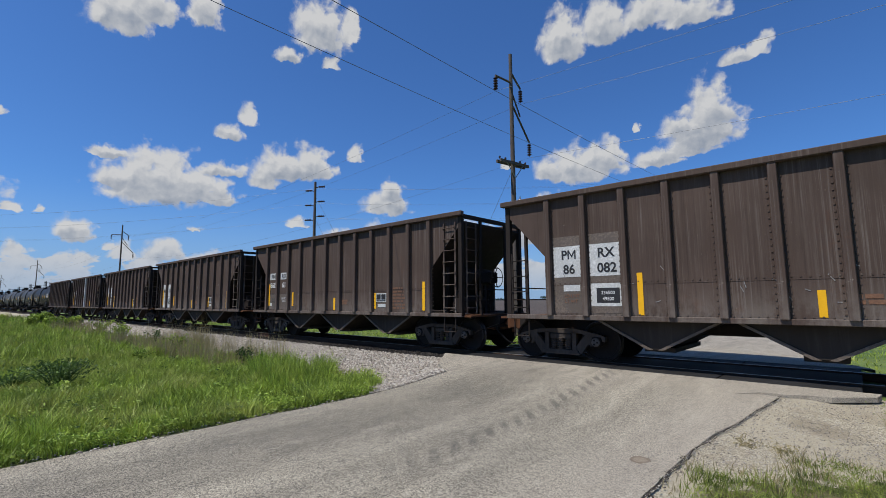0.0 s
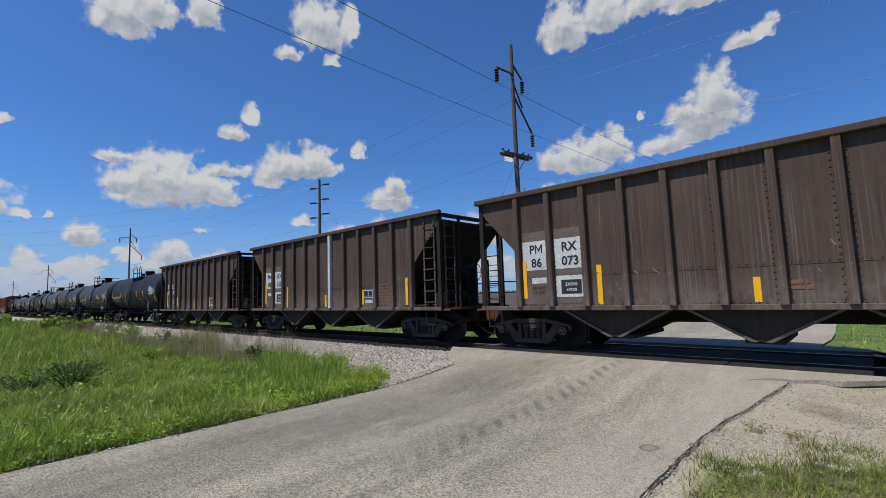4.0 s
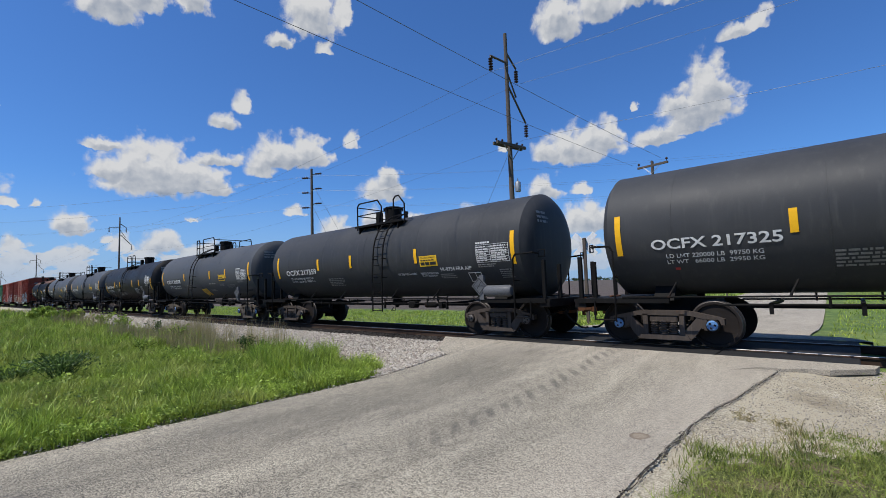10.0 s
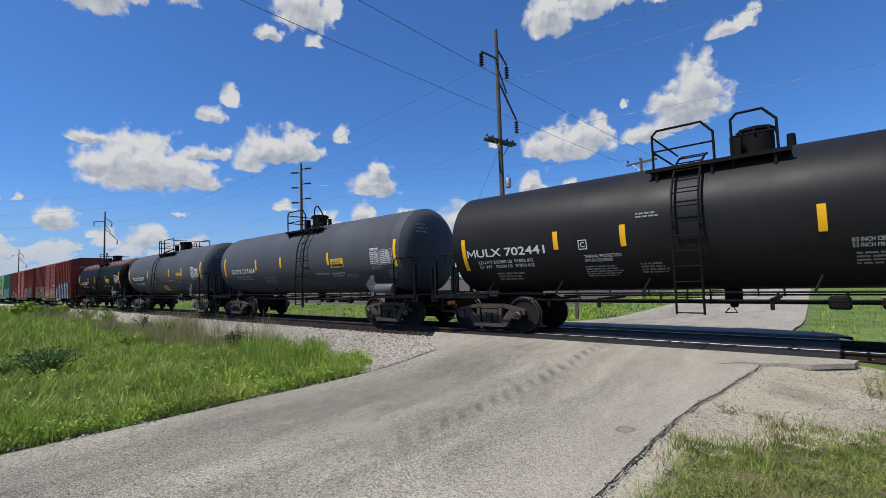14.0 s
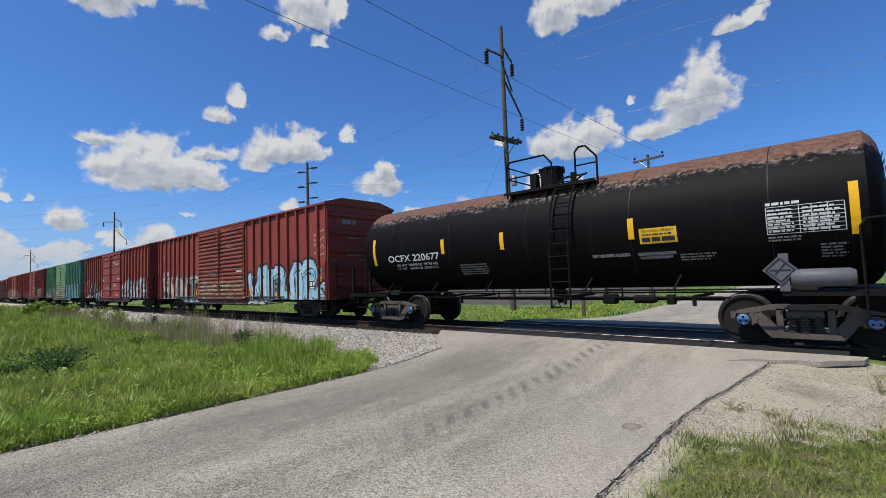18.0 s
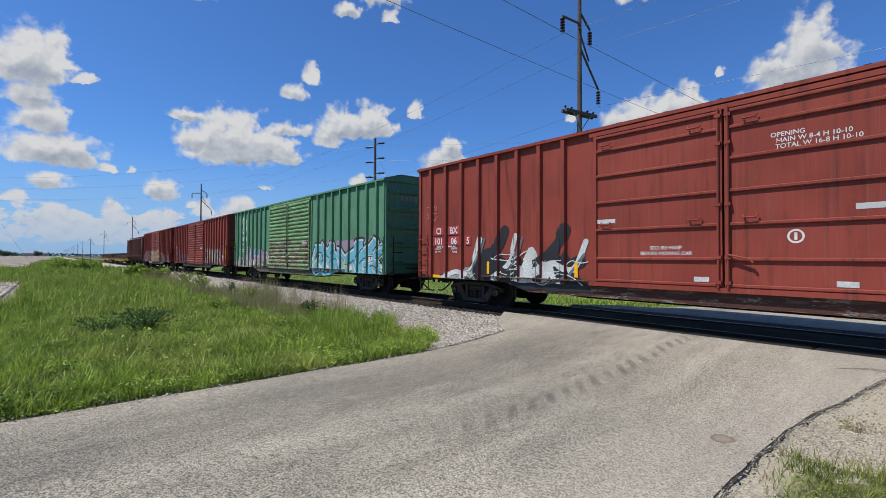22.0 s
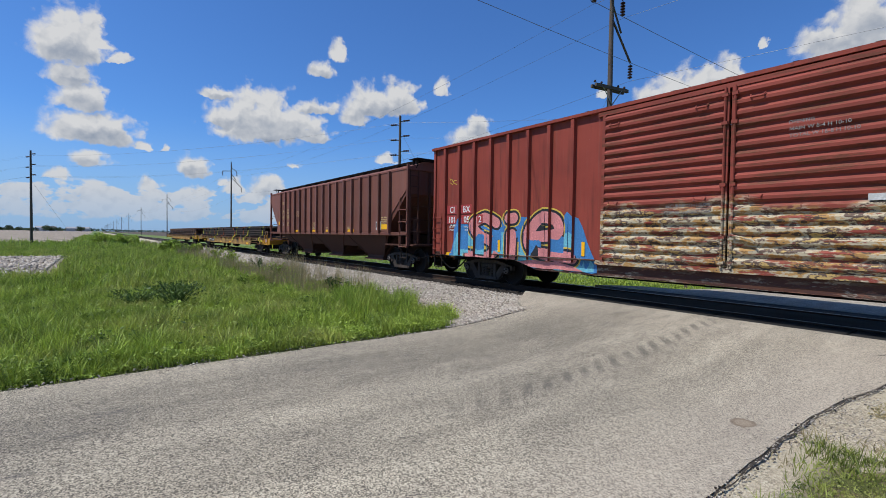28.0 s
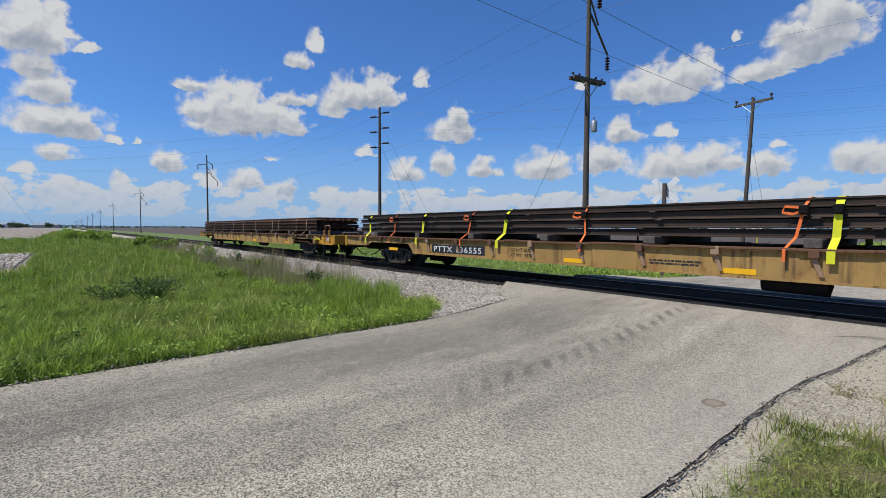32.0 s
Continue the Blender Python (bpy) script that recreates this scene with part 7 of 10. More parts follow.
def end_rack():
    """The hand brake, its platform and the end's bars."""
    s = Shape()
    x = BH + 0.1
    s.lathe([(0.26, 0.0), (0.28, 0.015), (0.26, 0.03), (0.24, 0.015), (0.26, 0)], (x + 0.12, 0.75, 2.1), "x", 22)
    s.box(x, x + 0.12, 0.6, 0.9, 1.95, 2.25)
    s.box(x - 0.02, x + 0.38, -0.7, 0.7, 1.0, 1.04)
    s.box(x - 0.05, x + 0.35, -1.5, -0.9, 0.78, 0.82)
    for y in (-1.4, 1.4):
        s.pipe([(x, y, 0.85), (x + 0.2, y, 0.9), (x + 0.2, y, 2.15), (x, y, 2.2)], 0.016, 6)
    for z in (1.25, 1.6, 1.95):
        s.pipe([(x + 0.02, -1.35, z), (x + 0.08, -1.33, z), (x + 0.08, -0.92, z), (x + 0.02, -0.9, z)], 0.013, 6)
    return s


def side_put(d):
    """Lays a mark on a box car's side sheet, or on its sill where it hangs lower."""
    def put(x, z):
        low = 0.575 + 0.22 * min(1.0, max(0.0, (abs(x) - 4.4) / 0.8))
        z, x = max(z, low), min(max(x, -BH + 0.01), BH - 0.01)
        return (x, -BW - 0.006 - d if z > 0.905 else -BW - 0.020 - d, z)
    return put


def curve(pts, n=5):
    """A rounded line through points."""
    if len(pts) < 3:
        return pts
    p = [pts[0]] + list(pts) + [pts[-1]]
    out = []
    for a, b, c, d in zip(p, p[1:], p[2:], p[3:]):
        for k in range(n):
            t = k / n
            out.append(tuple(0.5 * (2 * b[i] + (c[i] - a[i]) * t + (2 * a[i] - 5 * b[i] + 4 * c[i] - d[i]) * t * t + (3 * b[i] - a[i] - 3 * c[i] + d[i]) * t ** 3) for i in (0, 1)))
    return out + [pts[-1]]


def clip_x(poly, lo, hi):
    """Cuts an outline to a strip."""
    for edge, keep in ((lo, 1), (hi, -1)):
        out = []
        for a, b in zip(poly, poly[1:] + poly[:1]):
            ka, kb = (a[0] - edge) * keep >= 0, (b[0] - edge) * keep >= 0
            if ka:
                out.append(a)
            if ka != kb:
                u = (edge - a[0]) / (b[0] - a[0])
                out.append((edge, a[1] + (b[1] - a[1]) * u))
        poly = out
        if len(poly) < 3:
            return []
    return poly


def coat(car, name, mat, depth, draw, label=""):
    """One coat of sprayed paint: over the sheet, and over the posts that stand out of it."""
    s = Shape()
    draw(s, side_put(depth))
    posts = [sign for x in BOX_RIBS for sign in (x, -x, x - 0.12, -x + 0.12)]
    for f in list(s.f):
        poly = [(s.v[i][0], s.v[i][2]) for i in f]
        off = max(0.0, -BW - 0.006 - depth - s.v[f[0]][1]) % 0.0139
        lo, hi = min(p[0] for p in poly), max(p[0] for p in poly)
        for xr in posts:
            if hi > xr - 0.05 and lo < xr + 0.05:
                cut = clip_x(poly, xr - 0.051, xr + 0.051)
                cut = [(x, max(z, BZ0 + 0.02)) for x, z in cut]
                if len(cut) >= 3:
                    s.face(*[(x, -BW - 0.092 - depth - off, z) for x, z in cut])
    return decal(name, s, M[mat], car, label)


def lines(strokes, w, dx=0.0, dz=0.0):
    def draw(s, put):
        for st in strokes:
            stroke(s, [(x + dx, max(z + dz, 0.62 + w / 2)) for x, z in curve(st)], w, put)
    return draw


def cloud(x0, x1, z0, z1, seed, ragged_=0.16):
    """A ragged patch of paint."""
    def draw(s, put):
        n = int((x1 - x0) / 0.14) + 2
        for k in range(n):
            q = []
            for x in (x0 + (x1 - x0) * k / n, x0 + (x1 - x0) * (k + 1) / n):
                fade = math.sin(math.pi / 2 * min(1.0, (x - x0) / min(0.7, (x1 - x0) / 2), (x1 - x) / min(0.7, (x1 - x0) / 2)))
                q.append((x, z0 + ragged_ * 0.4 * noise.noise(Vector((x * 2.3, seed, 7))), z0 + (z1 - z0) * max(0.15, fade) + ragged_ * (noise.noise(Vector((x * 1.9, seed, 0))) + 0.5 * noise.noise(Vector((x * 6.0, seed, 3))))))
            (xa, a0, a1), (xb, b0, b1) = q
            s.face(put(xa, a0), put(xb, b0), put(xb, max(b1, b0 + 0.01)), put(xa, max(a1, a0 + 0.01)))
    return draw


def dots(count, x0, x1, z0, z1, size, seed):
    def draw(s, put):
        q = random.Random(seed)
        for k in range(count):
            x, z, r = q.uniform(x0, x1), q.uniform(z0, z1), q.uniform(*size)
            s.face(*[put(x + r * math.cos(t) * (1 + 0.3 * math.sin(3 * t + k)), z + r * math.sin(t)) for t in (j * math.pi / 5 for j in range(10))])
    return draw


def drips(strokes, seed):
    def draw(s, put):
        q = random.Random(seed)
        for st in strokes:
            for x, z in st:
                if z < 1.3 and q.random() < 0.8:
                    stroke(s, [(x + q.uniform(-0.1, 0.1), z), (x + q.uniform(-0.1, 0.1), max(0.64, z - q.uniform(0.15, 0.4)))], 0.018, put)
    return draw


def streaks(count, x0, x1, z0, z1, seed, w=(0.02, 0.06)):
    """Long curving brush lines."""
    def draw(s, put):
        q = random.Random(seed)
        for k in range(count):
            x, z = q.uniform(x0, x1 - 0.9), q.uniform(z0, z1)
            span = q.uniform(0.5, 1.6)
            st = [(min(x + span * j / 4, x1), min(max(z + q.uniform(-0.16, 0.16), z0 - 0.05), z1 + 0.1)) for j in range(5)]
            stroke(s, curve(st, 4), q.uniform(*w), put)
    return draw


def scrawl(car, cx, cz, size, mat, seed, y, n=3):
    """A thin scribbled tag."""
    rng = random.Random(seed)
    s = Shape()
    for k in range(n):
        pts, x = [], cx - size * 0.5
        for j in range(9):
            pts.append((x, cz + (k - n / 2) * size * 0.32 + rng.uniform(-0.14, 0.14) * size))
            x += size / 8 * rng.uniform(0.5, 1.5)
        stroke(s, pts, 0.02, flat(y))
    decal("scrawled_tag", s, M[mat], car)


def box_car(centre, colour, door, numbers, label, seed, marks="block", doorm="box_red"):
    rng = random.Random(seed)
    car = car_thing("box_car", label, "box car", centre)
    body = "box_green" if colour == "green" else "box_red"
    sill = "sill_green" if colour == "green" else "sill_red"
    for turn in (0, 180):
        at = pose(0, 0, 0, 0, 0, turn)
        for x0, x1 in ((-BH, -2.5), (2.65, BH)):
            part("side_sheet", shared("side_sheet:%s%.1f" % (body, x0), lambda: box_side(x0, x1), body), None, car, at=at)
        part("side_sill", shared("side_sill:" + sill, box_sill, sill), None, car, at=at)
        for x0, x1 in ((2.75, 6.1), (-6.0, -2.6)):
            part("step_ledge", shared("step_ledge:%s%.1f" % (sill, x0), lambda: Shape().box(x0, x1, -BW - 0.13, -BW - 0.012, 0.895, 0.925, 0.006), sill), None, car, at=at)
        end = part("end_wall", shared("end_wall:" + body, box_end, body), None, car, at=at)
        for k in range(5):
            part("end_rib", shared("end_rib:" + body, end_rib, body), None, end, at=pose(0, 0, 1.25 + k * 0.66))
        for y in (-BW + 0.05, BW - 0.05):
            part("end_post", shared("end_post:" + body, end_post, body), None, end, at=pose(0, y, 0))
        part("brake_rack", shared("brake_rack", end_rack, "frame_black", True), None, car, at=at)
        rib = shared("rib:" + body, box_rib, body)
        for x in BOX_RIBS:
            part("rib", rib, None, car, at=at @ pose(x, 0, 0))
            part("rib", rib, None, car, at=at @ pose(-x + 0.12, 0, 0))
        for x in (BH - 0.05, -BH + 0.05, 2.74, -2.58):
            part("corner_post", shared("corner_post:" + body, lambda: Shape().box(-0.05, 0.05, -BW - 0.045, -BW, BZ0, BZ1), body), None, car, at=at @ pose(x, 0, 0))
        kind = door
        for n, (a, b) in enumerate(((-2.5, 0.06), (0.10, 2.65))):
            leaf = part("door", shared("door:%s%s%d" % (doorm, kind, n), lambda: door_leaf(a, b, kind), doorm), None, car, "ribbed sliding door leaf" if kind == "ribbed" else "flat plug door leaf", at=at)
            for k in range(0 if kind == "ribbed" else 7):
                part("bar", shared("bar:%s%d.%d" % (doorm, n, k), lambda: door_bar(a, b, k), doorm), None, leaf)
            for k in range(17 if kind == "ribbed" else 0):
                part("rib", shared("rib:%s%d.%d" % (doorm, n, k), lambda: door_rib(a, b, k), doorm), None, leaf)
        part("door_gear", shared("door_gear:" + doorm, lambda: door_gear(kind), doorm), None, car, at=at)
        lad = shared("ladder:" + body, lambda: ladder_shape(1.35, 0.42, 4), body)
        part("ladder", lad, None, car, at=at @ pose(8.46, -BW - 0.06, 0.82))
        part("ladder", lad, None, car, at=at @ pose(-8.88, -BW - 0.06, 0.82))
        for x in (8.65, -8.65):
            part("stirrup", shared("stirrup", stirrup_shape, "hopper_dark"), None, car, at=at @ pose(x, -BW - 0.02, 0.82))
    part("roof", shared("roof:" + body, box_roof, body), None, car)
    for k in range(19):
        part("roof_rib", shared("roof_rib", box_roof_rib, "roof_rust"), None, car, at=pose(-8.9 + k * 0.99, 0, 0))
    part("underframe", shared("underframe:b", box_under, "frame_black"), None, car)
    for x in (-6.87, 6.87):
        add_truck(car, x, "dark", "cap_grey", 0.42)
    add_ends(car, 9.93, "hopper_dark")
    y = -BW - 0.004
    put, over = flat(y), flat(y - 0.004)
    white, small = Shape(), Shape()
    bars(small, 7.85, 8.45, 1.55, 2.25, 7, put, rng)
    s = patch(Shape(), 7.75, 8.25, 1.18, 1.5, flat(y - 0.014))
    tag = decal("inspection_panel", s, M["black_paint"], car, "black and white inspection panel")
    s = Shape()
    for a0, a1, b0, b1 in ((7.75, 8.25, 1.48, 1.5), (7.75, 8.25, 1.18, 1.2), (7.75, 7.77, 1.18, 1.5), (8.23, 8.25, 1.18, 1.5), (7.82, 7.97, 1.30, 1.44), (8.03, 8.18, 1.30, 1.44), (7.82, 8.18, 1.22, 1.26)):
        patch(s, a0, a1, b0, b1, flat(y - 0.017))
    decal("panel_print", s, M["white_paint"], tag)
    s = patch(Shape(), 8.48, 8.58, 1.2, 1.95, flat(y - 0.006))
    decal("reflector_stripe", s, M["stripe"], car, "faded yellow reflector stripe")
    for x0 in (-8.3, -5.0, 3.0, 5.3, 8.3):
        s = patch(Shape(), x0, x0 + 0.42, BZ0 - 0.005, BZ0 + 0.085, flat(-BW - 0.016))
        decal("sill_marker", s, M["stripe"], car)
    for x in (3.1, 5.93, -3.0, -5.8):
        decal("side_reflector", patch(Shape(), x - 0.045, x + 0.045, 0.98, 1.32, flat(-BW - 0.026)), M["stripe"], car, "short yellow reflector")
    a, b, c, d = numbers
    if marks == "block":
        for text, x, z, wide in ((a, -7.945, 2.25, 0.26), (b, -7.235, 2.25, 0.28), (c, -7.945, 1.93, 0.27), (d[:2], -7.235, 1.93, 0.25), (d[2:], -6.62, 1.93, 0.12)):
            block = decal("number_block", patch(Shape(), x - wide, x + wide, z - 0.135, z + 0.135, flat(y - 0.016)), M["red_block"], car, "red number block")
            decal("number", write(Shape(), text, x, z, 0.19, flat(y - 0.019), 0.02), M["white_paint"], block, "white number")
        for text, x, z in (("LD LMT", -7.945, 1.70), ("LT WT", -7.97, 1.60), ("209900", -7.235, 1.70), ("76100", -7.21, 1.60)):
            decal("lettering", write(Shape(), text, x, z, 0.062, flat(y - 0.016), 0.008), M["white_paint"], car)
    else:
        ring = Shape()
        for k in range(32):
            a0, a1 = 2 * math.pi * k / 32, 2 * math.pi * (k + 1) / 32
            ring.face(*[put(-7.15 + r * math.cos(t), 3.35 + 1.05 * r * math.sin(t)) for r, t in ((0.40, a0), (0.40, a1), (0.52, a1), (0.52, a0))])
        stroke(ring, [(-7.15, 3.0), (-7.15, 3.68)], 0.06, put)
        for z in (3.12, 3.30, 3.48):
            stroke(ring, [(-7.38, z), (-7.15, z + 0.2), (-6.92, z)], 0.07, put)
        decal("round_emblem", ring, M["white_paint"], car, "white ring with a branching sign")
        patch(white, -7.65, -6.70, 2.42, 2.68, put)
        s = write(Shape(), a + "  " + b, -7.18, 2.55, 0.17, over, 0.016)
        decal("number_print", s, M["black_paint"], car)
        write(white, c + "  " + d, -7.18, 2.20, 0.15, put, 0.012)
    bars(white, -8.05, -7.1, 1.72, 1.92, 2, put, rng, 0.6)
    doory = flat(-BW - 0.075 - 0.054)
    if door == "plug":
        doory = flat(-BW - 0.079)
        decal("lettering", write(Shape(), "OPENING", 1.02, 3.50, 0.075, doory, 0.012), M["white_paint"], car)
        decal("lettering", write(Shape(), "MAIN W 8-4 H 10-10", 1.35, 3.40, 0.075, doory, 0.012), M["white_paint"], car)
        decal("lettering", write(Shape(), "TOTAL W 16-8 H 10-10", 1.40, 3.30, 0.075, doory, 0.012), M["white_paint"], car)
        decal("lettering", write(Shape(), "SECURE HASP", -0.95, 1.64, 0.07, doory, 0.01), M["white_paint"], car)
        decal("lettering", write(Shape(), "BEFORE MOVING CAR", -0.95, 1.53, 0.07, doory, 0.01), M["white_paint"], car)
        ring = Shape()
        for k in range(28):
            a0, a1 = 2 * math.pi * k / 28, 2 * math.pi * (k + 1) / 28
            ring.face(*[doory(1.12 + r * math.cos(t), 1.80 + r * math.sin(t)) for r, t in ((0.085, a0), (0.085, a1), (0.115, a1), (0.115, a0))])
        patch(ring, 1.10, 1.14, 1.74, 1.86, doory)
        decal("door_mark", ring, M["white_paint"], car, "white ring with a bar")
        for x in (-0.3, 1.75):
            decal("white_strip", patch(Shape(), x - 0.13, x + 0.13, 1.0, 1.09, doory), M["white_plate"], car)
        for x in (-2.25, 2.1):
            decal("white_strip", patch(Shape(), x - 0.25, x + 0.25, 2.18, 2.27, doory), M["white_plate"], car)
    else:
        decal("lettering", write(Shape(), "OPENING", 1.12, 3.34, 0.055, doory, 0.008), M["dim_text"], car)
        decal("lettering", write(Shape(), "MAIN W 8-4 H 10-10", 1.35, 3.23, 0.06, doory, 0.008), M["dim_text"], car)
        decal("lettering", write(Shape(), "TOTAL W 16-8 H 10-10", 1.40, 3.12, 0.06, doory, 0.008), M["dim_text"], car)
        decal("lettering", write(Shape(), "SECURE BOTH HASPS", -0.62, 2.06, 0.06, doory, 0.008), M["dim_text"], car)
        decal("lettering", write(Shape(), "BEFORE MOVING CAR", -0.62, 1.93, 0.06, doory, 0.008), M["dim_text"], car)
        decal("white_strip", patch(Shape(), 1.95, 2.5, 2.02, 2.12, doory), M["white_plate"], car)
    decal("lettering", white, M["white_paint"], car, "white lettering") if white.f else None
    decal("small_lettering", small, M["dim_text"], car)
    s = bars(Shape(), -0.9, -0.1, 3.55, 3.75, 1, lambda px, z: (BH + 0.004, px, z), rng, 0.9)
    bars(s, -0.7, -0.1, 3.0, 3.3, 3, lambda px, z: (BH + 0.004, px, z), rng)
    bars(s, -0.7, 0.1, 2.35, 2.55, 2, lambda px, z: (BH + 0.004, px, z), rng)
    decal("end_lettering", s, M["dim_text"], car)
    return car


# ---------------- covered hopper ----------------
CW = 1.58
CPOSTS = [-5.94 + 0.802 * k for k in range(17)]


def cov_side():
    s = Shape()
    s.prism([(-6.9, 1.48), (6.9, 1.48), (6.9, 2.18), (8.08, 3.16), (8.08, 3.86), (-8.05, 3.86), (-8.05, 3.3), (-6.8, 1.9), (-6.8, 1.75)], -CW, -CW + 0.02)
    return s


def cov_panel():
    """A side panel, slightly bowed out between its posts."""
    s = Shape()
    s.prism([(-0.34, 1.55), (0.34, 1.55), (0.34, 3.80), (-0.34, 3.80)], -CW - 0.018, -CW)
    return s


def cov_post():
    return Shape().prism([(-0.05, -CW), (-0.045, -CW - 0.12), (0.045, -CW - 0.12), (0.05, -CW)], 1.48, 3.86, "z")


def cov_roof():
    s = Shape()
    s.prism([(-CW - 0.02, 3.84), (-CW - 0.02, 3.90), (-0.8, 4.18), (0.8, 4.18), (CW + 0.02, 3.90), (CW + 0.02, 3.84)], -7.98, 8.08, "x")
    return s


def cov_walk():
    """The grated running boards on the roof and their brackets."""
    s = Shape()
    for y0, y1 in ((-1.0, -0.62), (0.62, 1.0)):
        for k in range(5):
            y = y0 + (y1 - y0) * k / 4
            s.box(-8.02, 8.1, y - 0.012, y + 0.012, 4.22, 4.25)
        for k in range(82):
            x = -8.0 + k * 0.196
            s.box(x - 0.012, x + 0.012, y0, y1, 4.225, 4.245)
        for k in range(12):
            x = -7.9 + k * 1.43
            s.box(x - 0.03, x + 0.03, y0, y1, 3.98, 4.22)
    for k in (-1, 1):
        # the crosswise boards at the ends, carried on braces
        for m in range(7):
            x = k * (7.82 + 0.085 * m)
            s.box(x - 0.016, x + 0.016, -1.35, 1.35, 4.215, 4.25)
        for m in range(13):
            y = -1.35 + 0.225 * m
            s.box(k * 8.075 - 0.27, k * 8.075 + 0.27, y - 0.01, y + 0.01, 4.22, 4.245)
        for y in (-1.2, -0.4, 0.4, 1.2):
            s.tube((k * 8.3, y, 4.21), (k * 8.03, y, 3.85), 0.014, 6)
            s.box(k * 7.9 - 0.03, k * 7.9 + 0.03, y - 0.03, y + 0.03, 3.90, 4.22)
    return s


def cov_hatch():
    return Shape().box(-1.6, 1.6, -0.42, 0.42, 4.17, 4.25, 0.03)


def cov_end():
    s = Shape()
    s.prism([(8.0, 3.86), (8.0, 2.95), (6.5, 1.5), (6.3, 1.5), (6.3, 1.8), (7.88, 3.86)], -CW + 0.03, CW - 0.03)
    return s


def cov_ladder():
    """The side ladder: one free stile bent in at its head, rungs over to the corner post, a step below."""
    s = Shape()
    s.pipe([(0, 0, -0.02), (0, 0, 1.84), (0, 0.03, 1.92), (0, 0.07, 1.94)], 0.022, 6)
    for z in (0.06, 0.52, 0.98, 1.43):
        s.tube((0, -0.03, z), (0.50, -0.03, z), 0.015, 6)
        for x in (0, 0.50):
            s.box(x - 0.022, x + 0.022, -0.04, 0.005, z - 0.03, z + 0.03)
    return s


def cov_corner():
    """The corner post at the end of the side, from the sill step to the roof."""
    return Shape().box(-0.045, 0.045, -0.05, 0.05, 0.98, 4.02, 0.006)


def cov_frame():
    s = Shape()
    for y in (-1.5, 1.5):
        s.box(7.35, 7.43, y * 0.85 - 0.04, y * 0.85 + 0.04, 1.05, 2.45)
    for y in (-0.55, 0.55):
        s.box(8.2, 8.27, y - 0.04, y + 0.04, 1.05, 3.8)
    for z in (1.55, 2.0, 2.5):
        s.tube((8.24, -1.5, z), (8.24, 1.5, z), 0.016, 6)
        s.tube((8.24, -1.5, z), (7.4, -1.3, z), 0.014, 6)
    s.box(6.6, 8.6, -1.5, 1.5, 1.02, 1.08)
    s.box(6.3, 8.8, -0.4, 0.4, 0.66, 1.02)
    s.lathe([(0.2, 0), (0.22, 0.015), (0.2, 0.03), (0.18, 0.015), (0.2, 0)], (7.75, -0.9, 1.95), "y", 18)
    s.box(7.66, 7.84, -0.88, -0.7, 1.0, 2.1)
    return s


def cov_skirt():
    """The continuous lower side under the sill, arched between the bays."""
    pts = [(-6.6, 1.44), (6.6, 1.44), (5.95, 0.95)]
    for c in (4.65, 0.7, -3.25):
        pts += [(c + 1.2, 0.90), (c + 0.98, 0.80), (c + 0.72, 0.52), (c - 0.72, 0.52), (c - 0.98, 0.80), (c - 1.2, 0.90)]
    pts.append((-5.4, 0.95))
    s = Shape().prism(pts, -1.50, -1.46)
    s.v = [(x, y + (1.44 - z) * 0.62, z) for x, y, z in s.v]
    return s


def cov_ridge(k):
    """A ridge that runs down to a bay."""
    s = Shape().prism([(k * 1.85, 1.44), (k * 1.75, 1.44), (k * 0.66, 0.54), (k * 0.76, 0.54)], -1.53, -1.50)
    s.v = [(x, y + (1.44 - z) * 0.62, z) for x, y, z in s.v]
    return s


def cov_bay():
    s = Shape()
    s.prism([(-1.75, 1.44), (1.75, 1.44), (0.70, 0.55), (-0.70, 0.55)], -0.92, 0.92)
    s.prism([(-0.72, 0.55), (0.72, 0.55), (0.66, 0.42), (-0.66, 0.42)], -0.97, 0.97)
    s.box(-0.80, 0.80, -1.05, 1.05, 0.36, 0.43)
    return s


